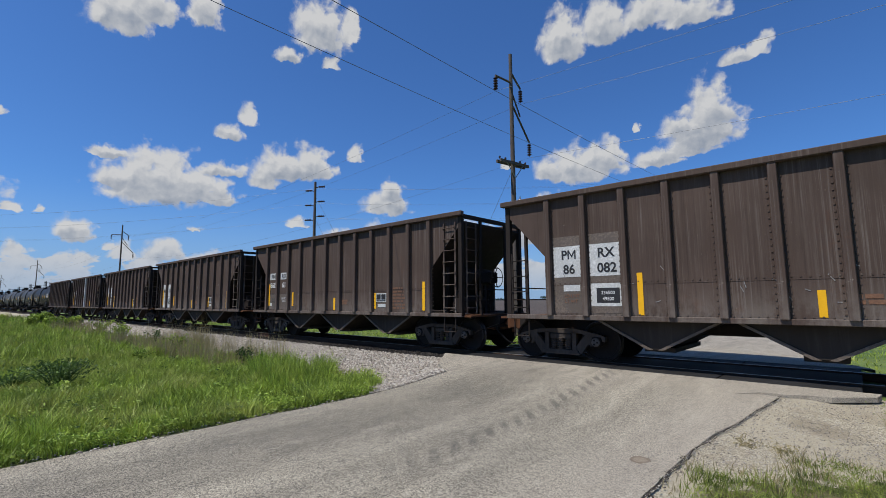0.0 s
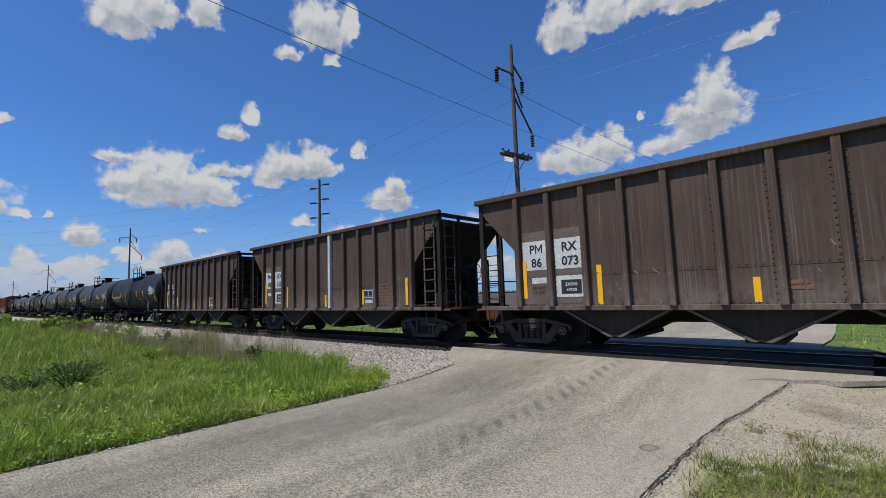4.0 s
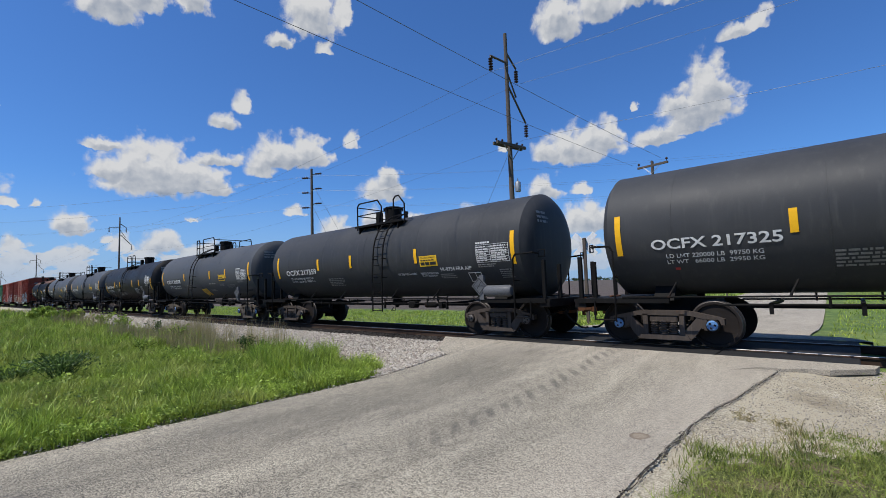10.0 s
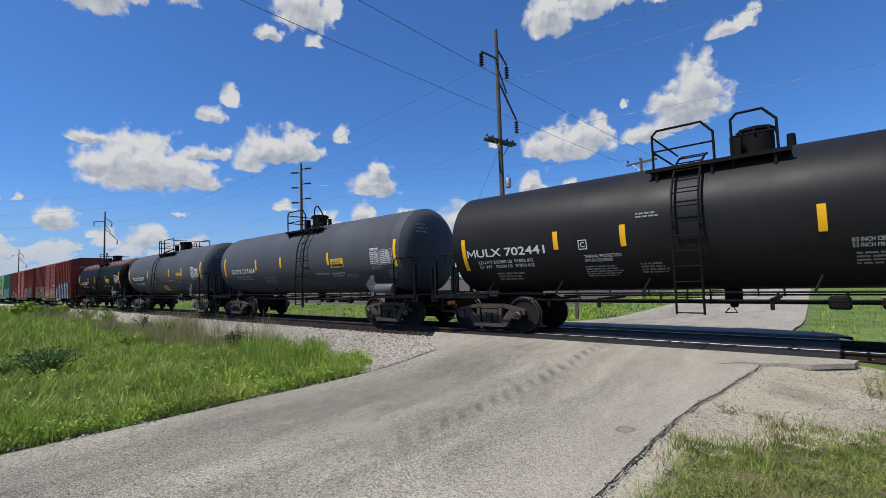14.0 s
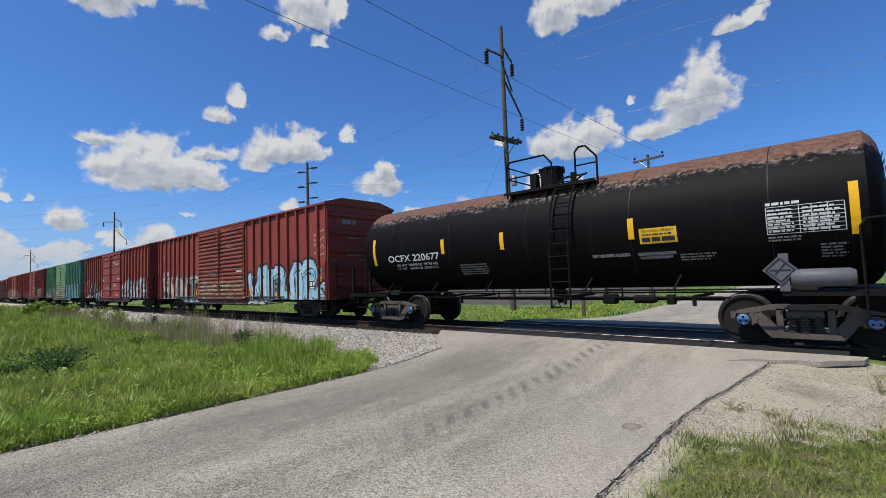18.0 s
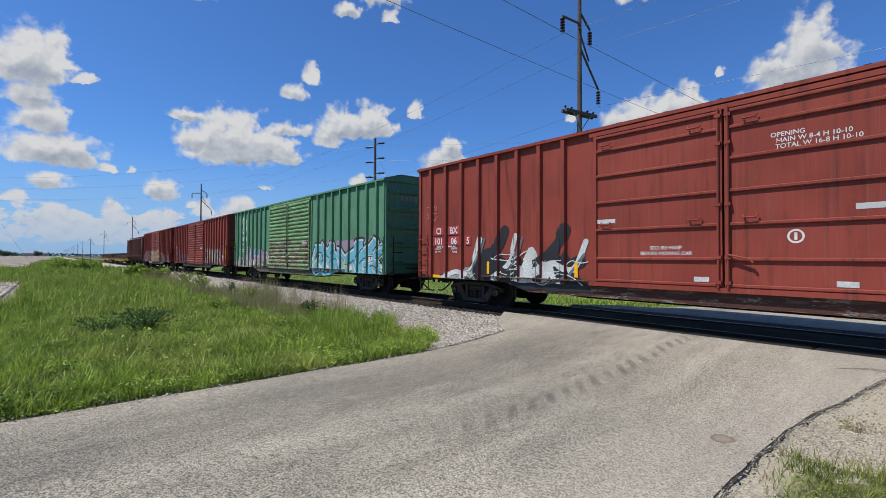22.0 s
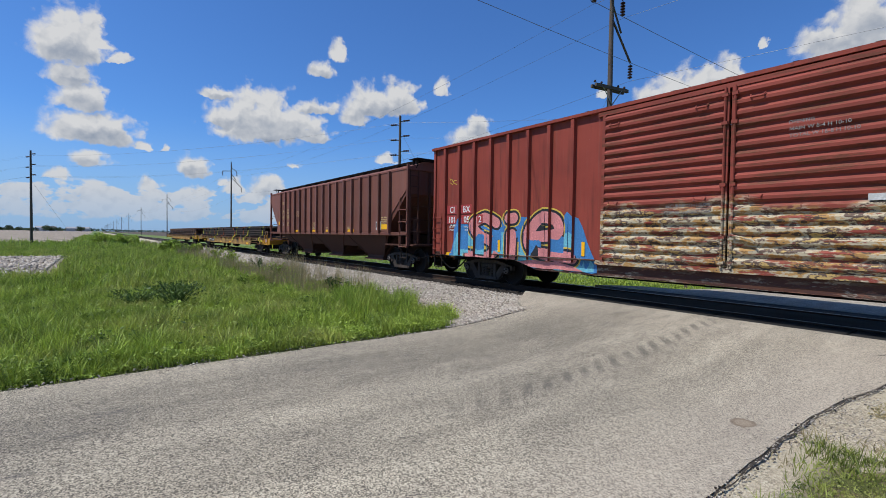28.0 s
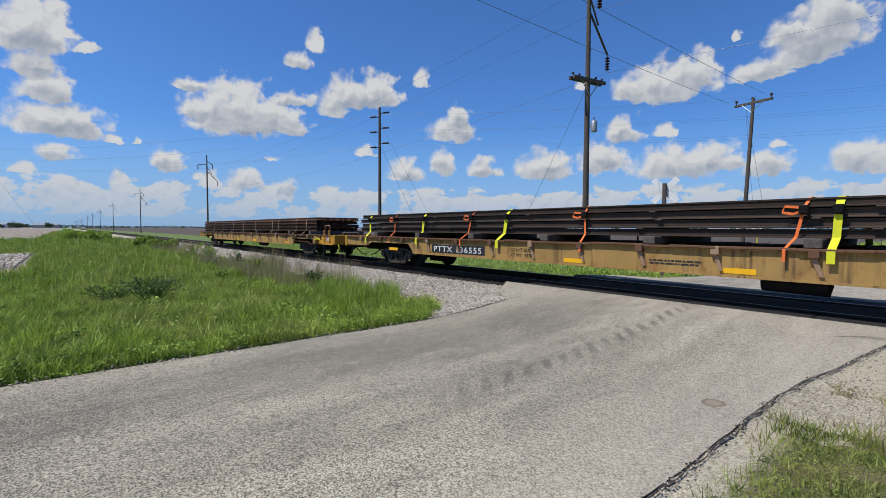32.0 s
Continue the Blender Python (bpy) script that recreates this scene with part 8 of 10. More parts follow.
def covered_hopper(centre):
    rng = random.Random(77)
    car = car_thing("covered_hopper_car", "dull maroon covered hopper car with rust-worn ribbed sides", "hopper car", centre)
    for turn in (0, 180):
        at = pose(0, 0, 0, 0, 0, turn)
        part("side_sheet", shared("side_sheet:c", cov_side, "cov_hopper"), None, car, at=at)
        for k, x in enumerate(CPOSTS):
            part("post", shared("post:c", cov_post, "cov_hopper"), None, car, at=at @ pose(x, 0, 0))
            if k < 16:
                part("side_panel", shared("side_panel:c", cov_panel, "cov_hopper"), None, car, at=at @ pose(x + 0.405, 0, 0))
        part("side_sill", shared("side_sill:c", lambda: Shape().box(-8.05, 8.05, -CW - 0.03, -CW + 0.05, 1.40, 1.52, 0.01), "cov_hopper"), None, car, at=at)
        part("slope_sheet", shared("slope_sheet:c", cov_end, "cov_hopper"), None, car, at=at @ pose(0 if turn == 0 else -0.1, 0, 0))
        part("end_frame", shared("end_frame:c", cov_frame, "cov_bay"), None, car, at=at @ pose(-0.21 if turn == 0 else -0.35, 0, 0))
        for k in (-1, 1):
            part("corner_post", shared("corner_post:c", cov_corner, "cov_hopper"), None, car, at=at @ pose(k * 8.10, -CW + 0.01, 0))
        part("ladder", shared("ladder:c", cov_ladder, "cov_hopper"), None, car, at=at @ pose(7.60, -CW - 0.03, 0.93))
        part("ladder", shared("end_ladder:c", lambda: ladder_shape(2.75, 0.36, 7), "cov_bay"), None, car, at=at @ pose(8.14, -1.50, 1.05, 0, 0, 90))
        part("ladder", CACHE["ladder:c"], None, car, at=at @ pose(-8.10, -CW - 0.03, 0.93)) if turn == 0 else None
        if turn == 0:
            end = lambda px, z: (8.012, px, z)
            decal("end_lettering", write(Shape(), "MOCX", 1.05, 3.42, 0.11, end, 0.008), M["dim_text"], car)
            decal("end_lettering", write(Shape(), "494198", 1.05, 3.26, 0.11, end, 0.008), M["dim_text"], car)
        part("stirrup", shared("stirrup", stirrup_shape, "hopper_dark"), None, car, at=at @ pose(7.9, -CW, 1.0))
    part("roof", shared("roof:c", cov_roof, "cov_hopper"), None, car)
    part("running_board", shared("running_board", cov_walk, "frame_black"), None, car, "dark grated running boards")
    for k in range(4):
        part("hatch_cover", shared("hatch_cover", cov_hatch, "cov_hopper"), None, car, at=pose(-6 + k * 4.0, 0, 0))
    part("centre_sill", shared("centre_sill:c", lambda: Shape().box(-7, 7, -0.35, 0.35, 0.68, 1.0), "cov_bay"), None, car)
    for turn in (0, 180):
        part("lower_side", shared("lower_side:%d" % turn, lambda: cov_skirt() if turn == 0 else Shape().prism([(-6.6, 1.44), (6.6, 1.44), (5.95, 0.95), (-5.4, 0.95)], 1.46, 1.50), "cov_bay"), None, car)
    for x in (-3.25, 0.7, 4.65):
        part("hopper_bay", shared("hopper_bay:c", cov_bay, "cov_bay"), None, car, "dark discharge bay", at=pose(x, 0, 0))
        for k in (-1, 1):
            part("ridge", shared("ridge:%d" % k, lambda: cov_ridge(k), "cov_bay"), None, car, at=pose(x, 0, 0))
    for x in (-6.92, 6.92):
        add_truck(car, x, "dark", "cap_grey")
    add_ends(car, 9.0)
    y = -CW - 0.022
    put = flat(y)
    c1, c2 = CPOSTS[1] - 0.405, CPOSTS[2] - 0.405

    def script(text, x, z, h, w, mat="yellow_text", label=""):
        decal("lettering", write(Shape(), text, x, z, h, put, 0.014 if h > 0.1 else 0.008, w), M[mat], car, label)

    def small(x0, x1, z0, z1, rows):
        decal("small_lettering", bars(Shape(), x0, x1, z0, z1, rows, put, rng, 0.45), M["yellow_text"], car)

    script("MO", c1, 2.72, 0.24, 0.42, label="faded cream reporting mark"), script("CX", c2, 2.72, 0.24, 0.42, label="faded cream reporting mark")
    script("494", c1, 2.38, 0.24, 0.46), script("198", c2, 2.38, 0.24, 0.46)
    script("LD LMT", c1, 2.05, 0.085, 0.42, "white_paint"), script("222600", c2, 2.05, 0.085, 0.4)
    script("LT WT", c1, 1.93, 0.085, 0.36, "white_paint"), script("63400", c2, 1.93, 0.085, 0.36)
    small(c1 - 0.25, c1 + 0.25, 3.15, 3.32, 3)
    script("WARNING", -0.72, 1.98, 0.085, 0.5)
    small(-0.98, -0.46, 1.68, 1.92, 4)
    small(0.72, 1.3, 1.64, 1.76, 2)
    small(3.15, 3.8, 1.64, 1.78, 2)
    small(6.2, 6.7, 1.85, 2.15, 4)
    plate = decal("plate_mark", patch(Shape(), -3.36, -3.04, 2.36, 2.66, put), M["yellow_text"], car, "small framed plate mark")
    patchy = decal("plate_field", patch(Shape(), -3.34, -3.06, 2.38, 2.64, flat(y - 0.003)), M["cov_hopper"], plate)
    decal("plate_letter", write(Shape(), "C", -3.2, 2.46, 0.10, flat(y - 0.006), 0.01), M["yellow_text"], plate)
    s = patch(Shape(), CPOSTS[14] + 0.5, CPOSTS[15] + 0.12, 1.62, 1.95, put)
    tag = decal("inspection_panel", s, M["white_plate"], car, "cream inspection panel")
    s = patch(Shape(), CPOSTS[14] + 0.54, CPOSTS[14] + 0.68, 1.72, 1.90, flat(y - 0.004))
    patch(s, CPOSTS[14] + 0.73, CPOSTS[14] + 0.87, 1.72, 1.90, flat(y - 0.004))
    decal("panel_print", s, M["black_paint"], tag)
    for x0, w, z in ((-6.5, 0.42, 1.95), (-3.5, 0.42, 1.54), (-1.0, 0.5, 1.54), (0.74, 0.55, 1.54), (3.18, 0.62, 1.54), (6.2, 0.5, 1.64)):
        s = patch(Shape(), x0, x0 + w, z, z + (0.2 if z > 1.6 else 0.1), put)
        decal("reflector_stripe", s, M["stripe"], car, "yellow reflector patch")
    return car


# ---------------- flat cars with rails ----------------
def flat_frame():
    s = Shape()
    s.prism([(-12.9, 0.72), (-12.9, 1.05), (12.9, 1.05), (12.9, 0.72), (11.2, 0.72), (10.9, 0.86), (8.4, 0.86), (8.1, 0.55), (-8.1, 0.55), (-8.4, 0.86), (-10.9, 0.86), (-11.2, 0.72)], -1.42, -1.38)
    s.box(-12.9, 12.9, -1.46, -1.34, 1.02, 1.07)
    s.box(-8.1, 8.1, -1.45, -1.34, 0.53, 0.57)
    return s


def pocket_shape():
    return Shape().box(-0.075, 0.075, -1.51, -1.42, 0.93, 1.09, 0.012)


def pocket_rib_shape():
    """The slanting tan rib below a pocket."""
    return Shape().prism([(-0.045, 0.93), (0.04, 0.93), (0.13, 0.64), (0.07, 0.64)], -1.455, -1.42)


def ledge_shape():
    """The deck's rusted edge, bent and nibbled along its length."""
    s, q = Shape(), random.Random(9)
    x = -12.8
    while x < 12.5:
        w = q.uniform(0.25, 0.7)
        dz = q.uniform(-0.012, 0.012)
        s.box(x, min(x + w, 12.5), -1.49 - q.uniform(0, 0.03), -1.38, 1.045 + dz, 1.095 + dz, 0.008)
        x += w
    return s


def flat_deck():
    s = Shape()
    s.box(-12.95, 12.95, -1.40, 1.40, 1.0, 1.06)
    for k in range(60):
        x = -12.7 + k * 0.43
        s.box(x - 0.03, x + 0.03, -1.44, 1.44, 1.06, 1.085)
    return s


def flat_end():
    """The yellow end of the side with its thick end plate, at +x."""
    s = Shape()
    s.box(11.3, 12.86, -1.455, -1.41, 0.64, 1.045, 0.01)
    s.box(12.86, 13.02, -1.45, 1.45, 0.66, 1.08, 0.015)
    s.box(11.3, 12.86, -1.48, -1.41, 0.635, 0.67, 0.006)
    return s


def end_post_shape():
    return Shape().box(-0.04, 0.04, -1.50, -1.455, 0.74, 1.30, 0.008).box(-0.03, 0.03, -1.52, -1.50, 0.76, 0.84, 0.006).box(-0.03, 0.03, -1.52, -1.50, 1.20, 1.28, 0.006)


def winch_shape():
    """A tie-down winch: cheek plates, drum, ratchet wheel and bar."""
    s = Shape()
    s.prism([(11.05, 0.70), (11.30, 0.66), (11.42, 0.92), (11.30, 1.04), (11.12, 1.0)], -1.58, -1.545)
    s.prism([(11.05, 0.70), (11.30, 0.66), (11.42, 0.92), (11.30, 1.04), (11.12, 1.0)], -1.47, -1.455)
    s.lathe([(0, -1.60), (0.075, -1.60), (0.075, -1.46), (0, -1.46)], (11.24, 0, 0.86), "y", 14)
    s.lathe([(0, -1.615), (0.12, -1.61), (0.12, -1.59), (0, -1.585)], (11.24, 0, 0.86), "y", 10)
    return s


def flat_under():
    s = Shape()
    s.box(-12.8, 12.8, -0.5, 0.5, 0.52, 1.0)
    for k in range(11):
        x = -7.5 + 1.5 * k
        s.box(x - 0.05, x + 0.05, -1.38, 1.38, 0.80, 1.0)
    s.lathe([(0, -0.5), (0.17, -0.48), (0.19, 0.45), (0, 0.5)], (2.6, -1.1, 0.48), "x", 14)
    s.tube((-8, -1.2, 0.62), (8, -1.2, 0.62), 0.02, 6)
    return s


LOADS = []
RSEC = [(-0.07, 0.0), (0.07, 0.0), (0.07, 0.014), (0.012, 0.032), (0.012, 0.112), (0.034, 0.124), (0.034, 0.152), (-0.034, 0.152), (-0.034, 0.124), (-0.012, 0.112), (-0.012, 0.032), (-0.07, 0.014)]


def flat_car(centre, mark, label, front_x, rear_x, rail_mat, straps, seed):
    rng = random.Random(seed)
    car = car_thing("flat_car", label, "flat car", centre)
    for turn in (0, 180):
        at = pose(0, 0, 0, 0, 0, turn)
        part("side_sill", shared("side_sill:f", flat_frame, "flat_yellow"), None, car, at=at)
        for k in range(17):
            x = -11.6 + k * 1.45
            part("stake_pocket", shared("stake_pocket:%d" % (k % 3 == 0), pocket_shape, "flat_deck" if k % 3 else "strap_dull"), None, car, at=at @ pose(x, 0, 0))
            if abs(x) < 8:
                part("pocket_rib", shared("pocket_rib", pocket_rib_shape, "strap_dull"), None, car, "slanting tan rib", at=at @ pose(x, 0, 0))
        part("top_ledge", shared("top_ledge", ledge_shape, "flat_deck"), None, car, "rusty bent deck edge", at=at)
        part("grab_rail", shared("grab_rail", lambda: Shape().pipe([(12.05, -1.44, 1.28), (12.05, -1.44, 1.46), (12.10, -1.44, 1.51), (12.52, -1.44, 1.51), (12.57, -1.44, 1.46), (12.57, -1.44, 1.28)], 0.016, 7), "strap_dull", True), None, car, "tan hoop rail", at=at)
        for x in (12.05, 12.57):
            part("end_post", shared("end_post", end_post_shape, "clean_yellow"), None, car, at=at @ pose(x, 0, 0))
        part("end_plate", shared("end_plate", flat_end, "clean_yellow"), None, car, "bright yellow end of the side sill", at=at)
        part("winch", shared("winch", winch_shape, "flat_yellow", True), None, car, "rusty yellow tie-down winch", at=at)
        part("winch_bar", shared("winch_bar", lambda: Shape().pipe([(11.30, -1.60, 0.86), (11.72, -1.60, 0.90), (11.80, -1.60, 0.84)], 0.025, 6), "strap_yellow"), None, car, "bent yellow bar", at=at)
        part("rail_bracket", shared("rail_bracket", lambda: Shape().box(10.93, 11.05, -1.56, -1.42, 0.64, 0.94, 0.015), "flat_deck"), None, car, at=at)
        part("low_rod", shared("low_rod", lambda: Shape().pipe([(8.2, -1.47, 0.72), (10.2, -1.47, 0.74)], 0.02, 6), "flat_deck"), None, car, at=at)
        part("truck_arch", shared("truck_arch", lambda: Shape().pipe([(8.15, -1.445, 0.86), (8.6, -1.445, 0.97), (10.2, -1.445, 0.97), (10.75, -1.445, 0.76)], 0.022, 6), "frame_black"), None, car, "black conduit over the truck", at=at)
        part("chain", shared("chain:f", lambda: Shape().pipe([(10.25, -1.49, 0.74), (10.45, -1.49, 0.64), (10.7, -1.49, 0.60), (10.95, -1.49, 0.66)], 0.018, 5), "rust"), None, car, "slack rusty chain", at=at)
        part("stirrup", shared("stirrup:f", lambda: Shape().pipe([(12.1, -1.44, 0.64), (12.1, -1.44, 0.38), (12.62, -1.44, 0.38), (12.62, -1.44, 0.64)], 0.016, 6), "frame_black"), None, car, at=at)
        part("corner_rail", shared("corner_rail:f", lambda: Shape().pipe([(12.95, -1.0, 1.08), (12.95, -1.0, 1.20), (12.95, -0.2, 1.20), (12.95, -0.2, 1.08)], 0.016, 6), "strap_dull"), None, car, at=at)
        part("cut_lever", shared("cut_lever", lambda: Shape().pipe([(12.98, -1.25, 0.70), (13.10, -1.28, 0.60), (13.12, -1.28, 0.42)], 0.02, 6), "strap_yellow"), None, car, "yellow bent lever", at=at)
    part("deck", shared("deck:f", flat_deck, "flat_deck"), None, car)
    part("underframe", shared("underframe:f", flat_under, "frame_black"), None, car)
    for x in (-9.64, 9.30):
        add_truck(car, x, "dark", "cap_grey", 0.40)
    add_ends(car, 13.4, "rust")
    put, over = flat(-1.425), flat(-1.43)
    if mark:
        panel = decal("mark_panel", patch(Shape(), -7.05, -4.6, 0.62, 0.88, put), M["black_paint"], car)
        decal("reporting_mark", write(Shape(), mark, -5.83, 0.75, 0.17, over, 0.012, 2.2, 1.15), M["white_paint"], panel, "white reporting mark on black")
        decal("lettering", write(Shape(), "LD LMT 203300", -3.2, 0.84, 0.085, put, 0.008), M["black_paint"], car)
        decal("lettering", write(Shape(), "LT WT   83700", -3.2, 0.70, 0.085, put, 0.008), M["black_paint"], car)
        decal("lettering", write(Shape(), "TTX", 4.3, 0.77, 0.20, put, 0.02, 0.9), M["deep_brown"], car)
        decal("lettering", write(Shape(), "NSH 90R", 5.75, 0.77, 0.10, put, 0.012), M["black_paint"], car)
        decal("small_lettering", bars(Shape(), 0.2, 1.2, 0.68, 0.80, 2, put, rng), M["black_paint"], car)
    for x in (-1.9, 1.55, 7.0, -9.6):
        s = patch(Shape(), x, x + 0.55, 0.60, 0.70, put)
        decal("reflector_stripe", s, M["stripe"], car)
    s = patch(Shape(), 12.15, 12.47, 0.80, 1.0, flat(-1.462))
    sign = decal("warning_sign", s, M["white_plate"], car, "white and red warning sign")
    if mark:
        decal("lettering", write(Shape(), "L89\' 4\"", 11.62, 0.99, 0.06, flat(-1.46), 0.006), M["black_paint"], car)
        decal("lettering", write(Shape(), "HI COMP SHOES", 11.95, 0.70, 0.06, flat(-1.485), 0.006), M["black_paint"], car)
    s = bars(Shape(), 12.17, 12.45, 0.80, 0.98, 4, flat(-1.466), rng)
    decal("sign_print", s, M["red_block"], sign)
    # the load: layers of long rails on cross timbers, tied with straps
    load = thing("rail_stack", "stack of long steel rails strapped down on a flat car", "rail stack", "loads of rails")
    load.matrix_basis = pose(centre, YT, 0)
    LOADS.append((load, centre))
    z = 1.09
    for k in range(9):
        x = rear_x + 1.0 + (front_x - rear_x - 2.0) * k / 8
        part("timber", shared("timber", lambda: Shape().box(-0.12, 0.12, -1.47, 1.47, 1.097, 1.255, 0.012), "tie"), None, load, at=pose(x, 0, 0))
    z = 1.257
    for layer in range(4):
        for k in range(15):
            e0 = rng.uniform(-0.05, 0.05) + 0.10 * (layer % 2)
            key = "rail:%s%d" % (rail_mat, (layer * 3 + k) % 5)
            me = shared(key, lambda: Shape().prism(RSEC, 0, 23.12, "x"), rail_mat)
            part("rail", me, None, load, at=pose(front_x - 0.95 - 23.12 + e0, (k - 7) * 0.158 + rng.uniform(-0.006, 0.006), z))
        z += 0.153
        if layer < 3:
            for q in range(7):
                x = rear_x + 1.2 + (front_x - rear_x - 3) * q / 6 + rng.uniform(-0.5, 0.5)
                part("packing_strip", shared("packing_strip", lambda: Shape().box(-0.06, 0.06, -1.22, 1.22, 0, 0.02), "tie"), None, load, at=pose(x, 0, z))
            z += 0.0205
    top = z
    for x, kind in straps:
        mat = {"y": "strap_yellow", "o": "strap_orange", "d": "strap_dull"}[kind]
        w = 0.055 if kind == "y" else 0.024
        lean = rng.uniform(-0.15, 0.3)
        s = Shape()
        path = [(x, -1.50, 0.86), (x, -1.50, 1.06), (x + lean * 0.5, -1.24, 1.27), (x + lean, -1.22, top - 0.15), (x + lean * 1.2, -1.06, top + 0.012), (x + lean * 1.6, 0, top + 0.012), (x + lean * 2, 1.06, top + 0.012), (x + lean * 2, 1.22, top - 0.15), (x + lean * 2, 1.45, 0.98)]
        for (x0, y0, z0), (x1, y1, z1) in zip(path, path[1:]):
            dy, dz = y1 - y0, z1 - z0
            q = math.hypot(dy, dz)
            oy, oz = -dz / q * 0.006, dy / q * 0.006
            s.face((x0 - w, y0, z0), (x0 + w, y0, z0), (x1 + w, y1, z1), (x1 - w, y1, z1))
            s.face((x0 - w, y0 + oy, z0 + oz), (x1 - w, y1 + oy, z1 + oz), (x1 + w, y1 + oy, z1 + oz), (x0 + w, y0 + oy, z0 + oz))
        part("strap", s, M[mat], load, {"y": "taut yellow webbing strap", "o": "loose orange webbing strap", "d": "dull steel band"}[kind])
        if kind == "o":
            s = Shape()
            tail = [(x + lean - 0.02, -1.26, top - 0.22), (x + lean - 0.14, -1.29, top - 0.27), (x + lean - 0.30, -1.28, top - 0.24), (x + lean - 0.26, -1.27, top - 0.14), (x + lean - 0.05, -1.27, top - 0.16)]
            for (x0, y0, z0), (x1, y1, z1) in zip(tail, tail[1:]):
                s.face((x0, y0, z0 - 0.022), (x1, y1, z1 - 0.022), (x1, y1, z1 + 0.022), (x0, y0, z0 + 0.022))
                s.face((x0, y0 - 0.004, z0 - 0.022), (x0, y0 - 0.004, z0 + 0.022), (x1, y1 - 0.004, z1 + 0.022), (x1, y1 - 0.004, z1 - 0.022))
            part("strap_tail", s, M[mat], load, "knotted loose end of an orange strap")
        if kind != "d":
            part("ratchet", shared("ratchet:" + kind, lambda: Shape().box(-0.07, 0.07, -1.30, -1.22, 0, 0.16, 0.02), "frame_black"), None, load, at=pose(x + lean, 0, top - 0.28))
    return car


# the cars in their order, by their centres at the clip's start
open_hopper(-0.44, ("86", "082"), "big", "dusty brown open hopper car with peeling white number panels", 1)
open_hopper(-13.90, ("860", "61"), "small", "dark brown open hopper car with small white number panels", 2)
open_hopper(-27.37, ("860", "18"), "riveted", "brown riveted open hopper car with a pale patched panel", 3)
open_hopper(-40.83, ("86", "073"), "patched", "brown open hopper car with rows of rivets and white panels", 4)
open_hopper(-54.30, ("86", "168"), "patched", "brown open hopper car with one freshly primed pale rib", 5, 6)
open_hopper(-67.75, ("861", "55"), "small", "brown open hopper car, dusty and streaked", 6)
tank_car(-81.7, "MULX 702467", "tank_black", "clean black tank car with yellow reflector stripes", 11, 2, caps="cap_blue", phone=False, tank=False)
tank_car(-96.2, "OCFX 217325", "tank_dark", "dark grey tank car with a yellow emergency placard", 12, 0, caps="cap_blue", air="dark", extra="SR-8754 FRA AIP")
tank_car(-110.8, "OCFX 217359", "tank_dark", "dark grey tank car, pale and worn along its crown", 13, 0, aft=0.22, extra="SR-8754 FRA AIP")
tank_car(-125.2, "CRDX 200208", "tank_grey", "grey tank car with a crooked yellow placard and blue axle caps", 14, 1, caps="cap_blue", air="grey", tank=False, big=True, doc=True)
tank_car(-139.65, "MULX 702441", "tank_black", "black tank car with white inspection tables", 15, 3, aft=0.2, phone=False)
tank_car(-154.15, "OCFX 217664", "tank_grey", "dusty grey tank car with small white lettering", 16, 0, aft=0.22)
tank_car(-168.65, "CRDX 200207", "tank_grey", "grey tank car with rain streaks and a yellow placard", 17, 1, caps="cap_blue", air="grey", tank=False, big=True, doc=True)
tank_car(-183.1, "OCFX 220677", "tank_black", "black tank car with a rusted, flaking crown", 18, 0, caps="cap_blue", air="grey", rust_top=True, tank=True, aft=0.25)

b1 = box_car(-200.1, "red", "ribbed", ("CI", "BX", "101", "059"), "oxide-red box car with rusty ribbed doors and graffiti", 21, doorm="door_b")
GY = -BW - 0.006
A = [[(3.12, 1.72), (3.25, 1.22), (3.6, 1.12), (3.9, 1.4)], [(3.98, 1.95), (3.95, 1.25), (3.62, 0.82)], [(4.46, 1.55), (4.5, 0.92)], [(4.38, 1.98), (4.55, 2.02)],
     [(5.0, 0.92), (5.0, 1.82)], [(5.0, 1.62), (5.5, 1.92), (5.92, 1.66), (5.9, 1.0), (6.25, 0.9)], [(6.72, 0.9), (6.62, 1.68), (7.0, 2.0), (7.22, 1.6), (7.2, 0.95)],
     [(7.22, 1.72), (7.75, 2.06), (8.2, 1.85), (8.08, 1.52), (7.72, 1.45), (7.78, 1.02), (8.3, 0.9), (8.75, 1.2)]]
coat(b1, "spray_cloud", "g_cream", 0.002, cloud(2.85, 8.95, 0.60, 1.15, 3, 0.2))
coat(b1, "spray_outline", "g_black", 0.004, lines(A, 0.66), "thick black sprayed outline")
coat(b1, "block_shade", "g_grey", 0.006, lines(A, 0.20, 0.16, -0.12))
coat(b1, "sprayed_figure", "g_sky", 0.008, lines(A, 0.47), "pale blue sprayed figures")
coat(b1, "figure_edges", "g_black", 0.009, lines([[(x + 0.13, z - 0.10) for x, z in st] for st in A], 0.05))
coat(b1, "figure_glints", "g_white", 0.0095, lines([[(x - 0.07, z + 0.08) for x, z in st[:3]] for st in A], 0.07))
coat(b1, "spray_stars", "g_cyan", 0.010, dots(26, 3.0, 8.6, 0.95, 1.9, (0.03, 0.09), 2))
tagged(coat(b1, "rust_runs", "g_orange", 0.012, drips([[(x + 0.2, z + 0.2) for x, z in st] for st in A] * 2, 15)), kind="stuff")
tagged(coat(b1, "paint_drips", "g_cream", 0.014, drips(A, 5)), kind="stuff")
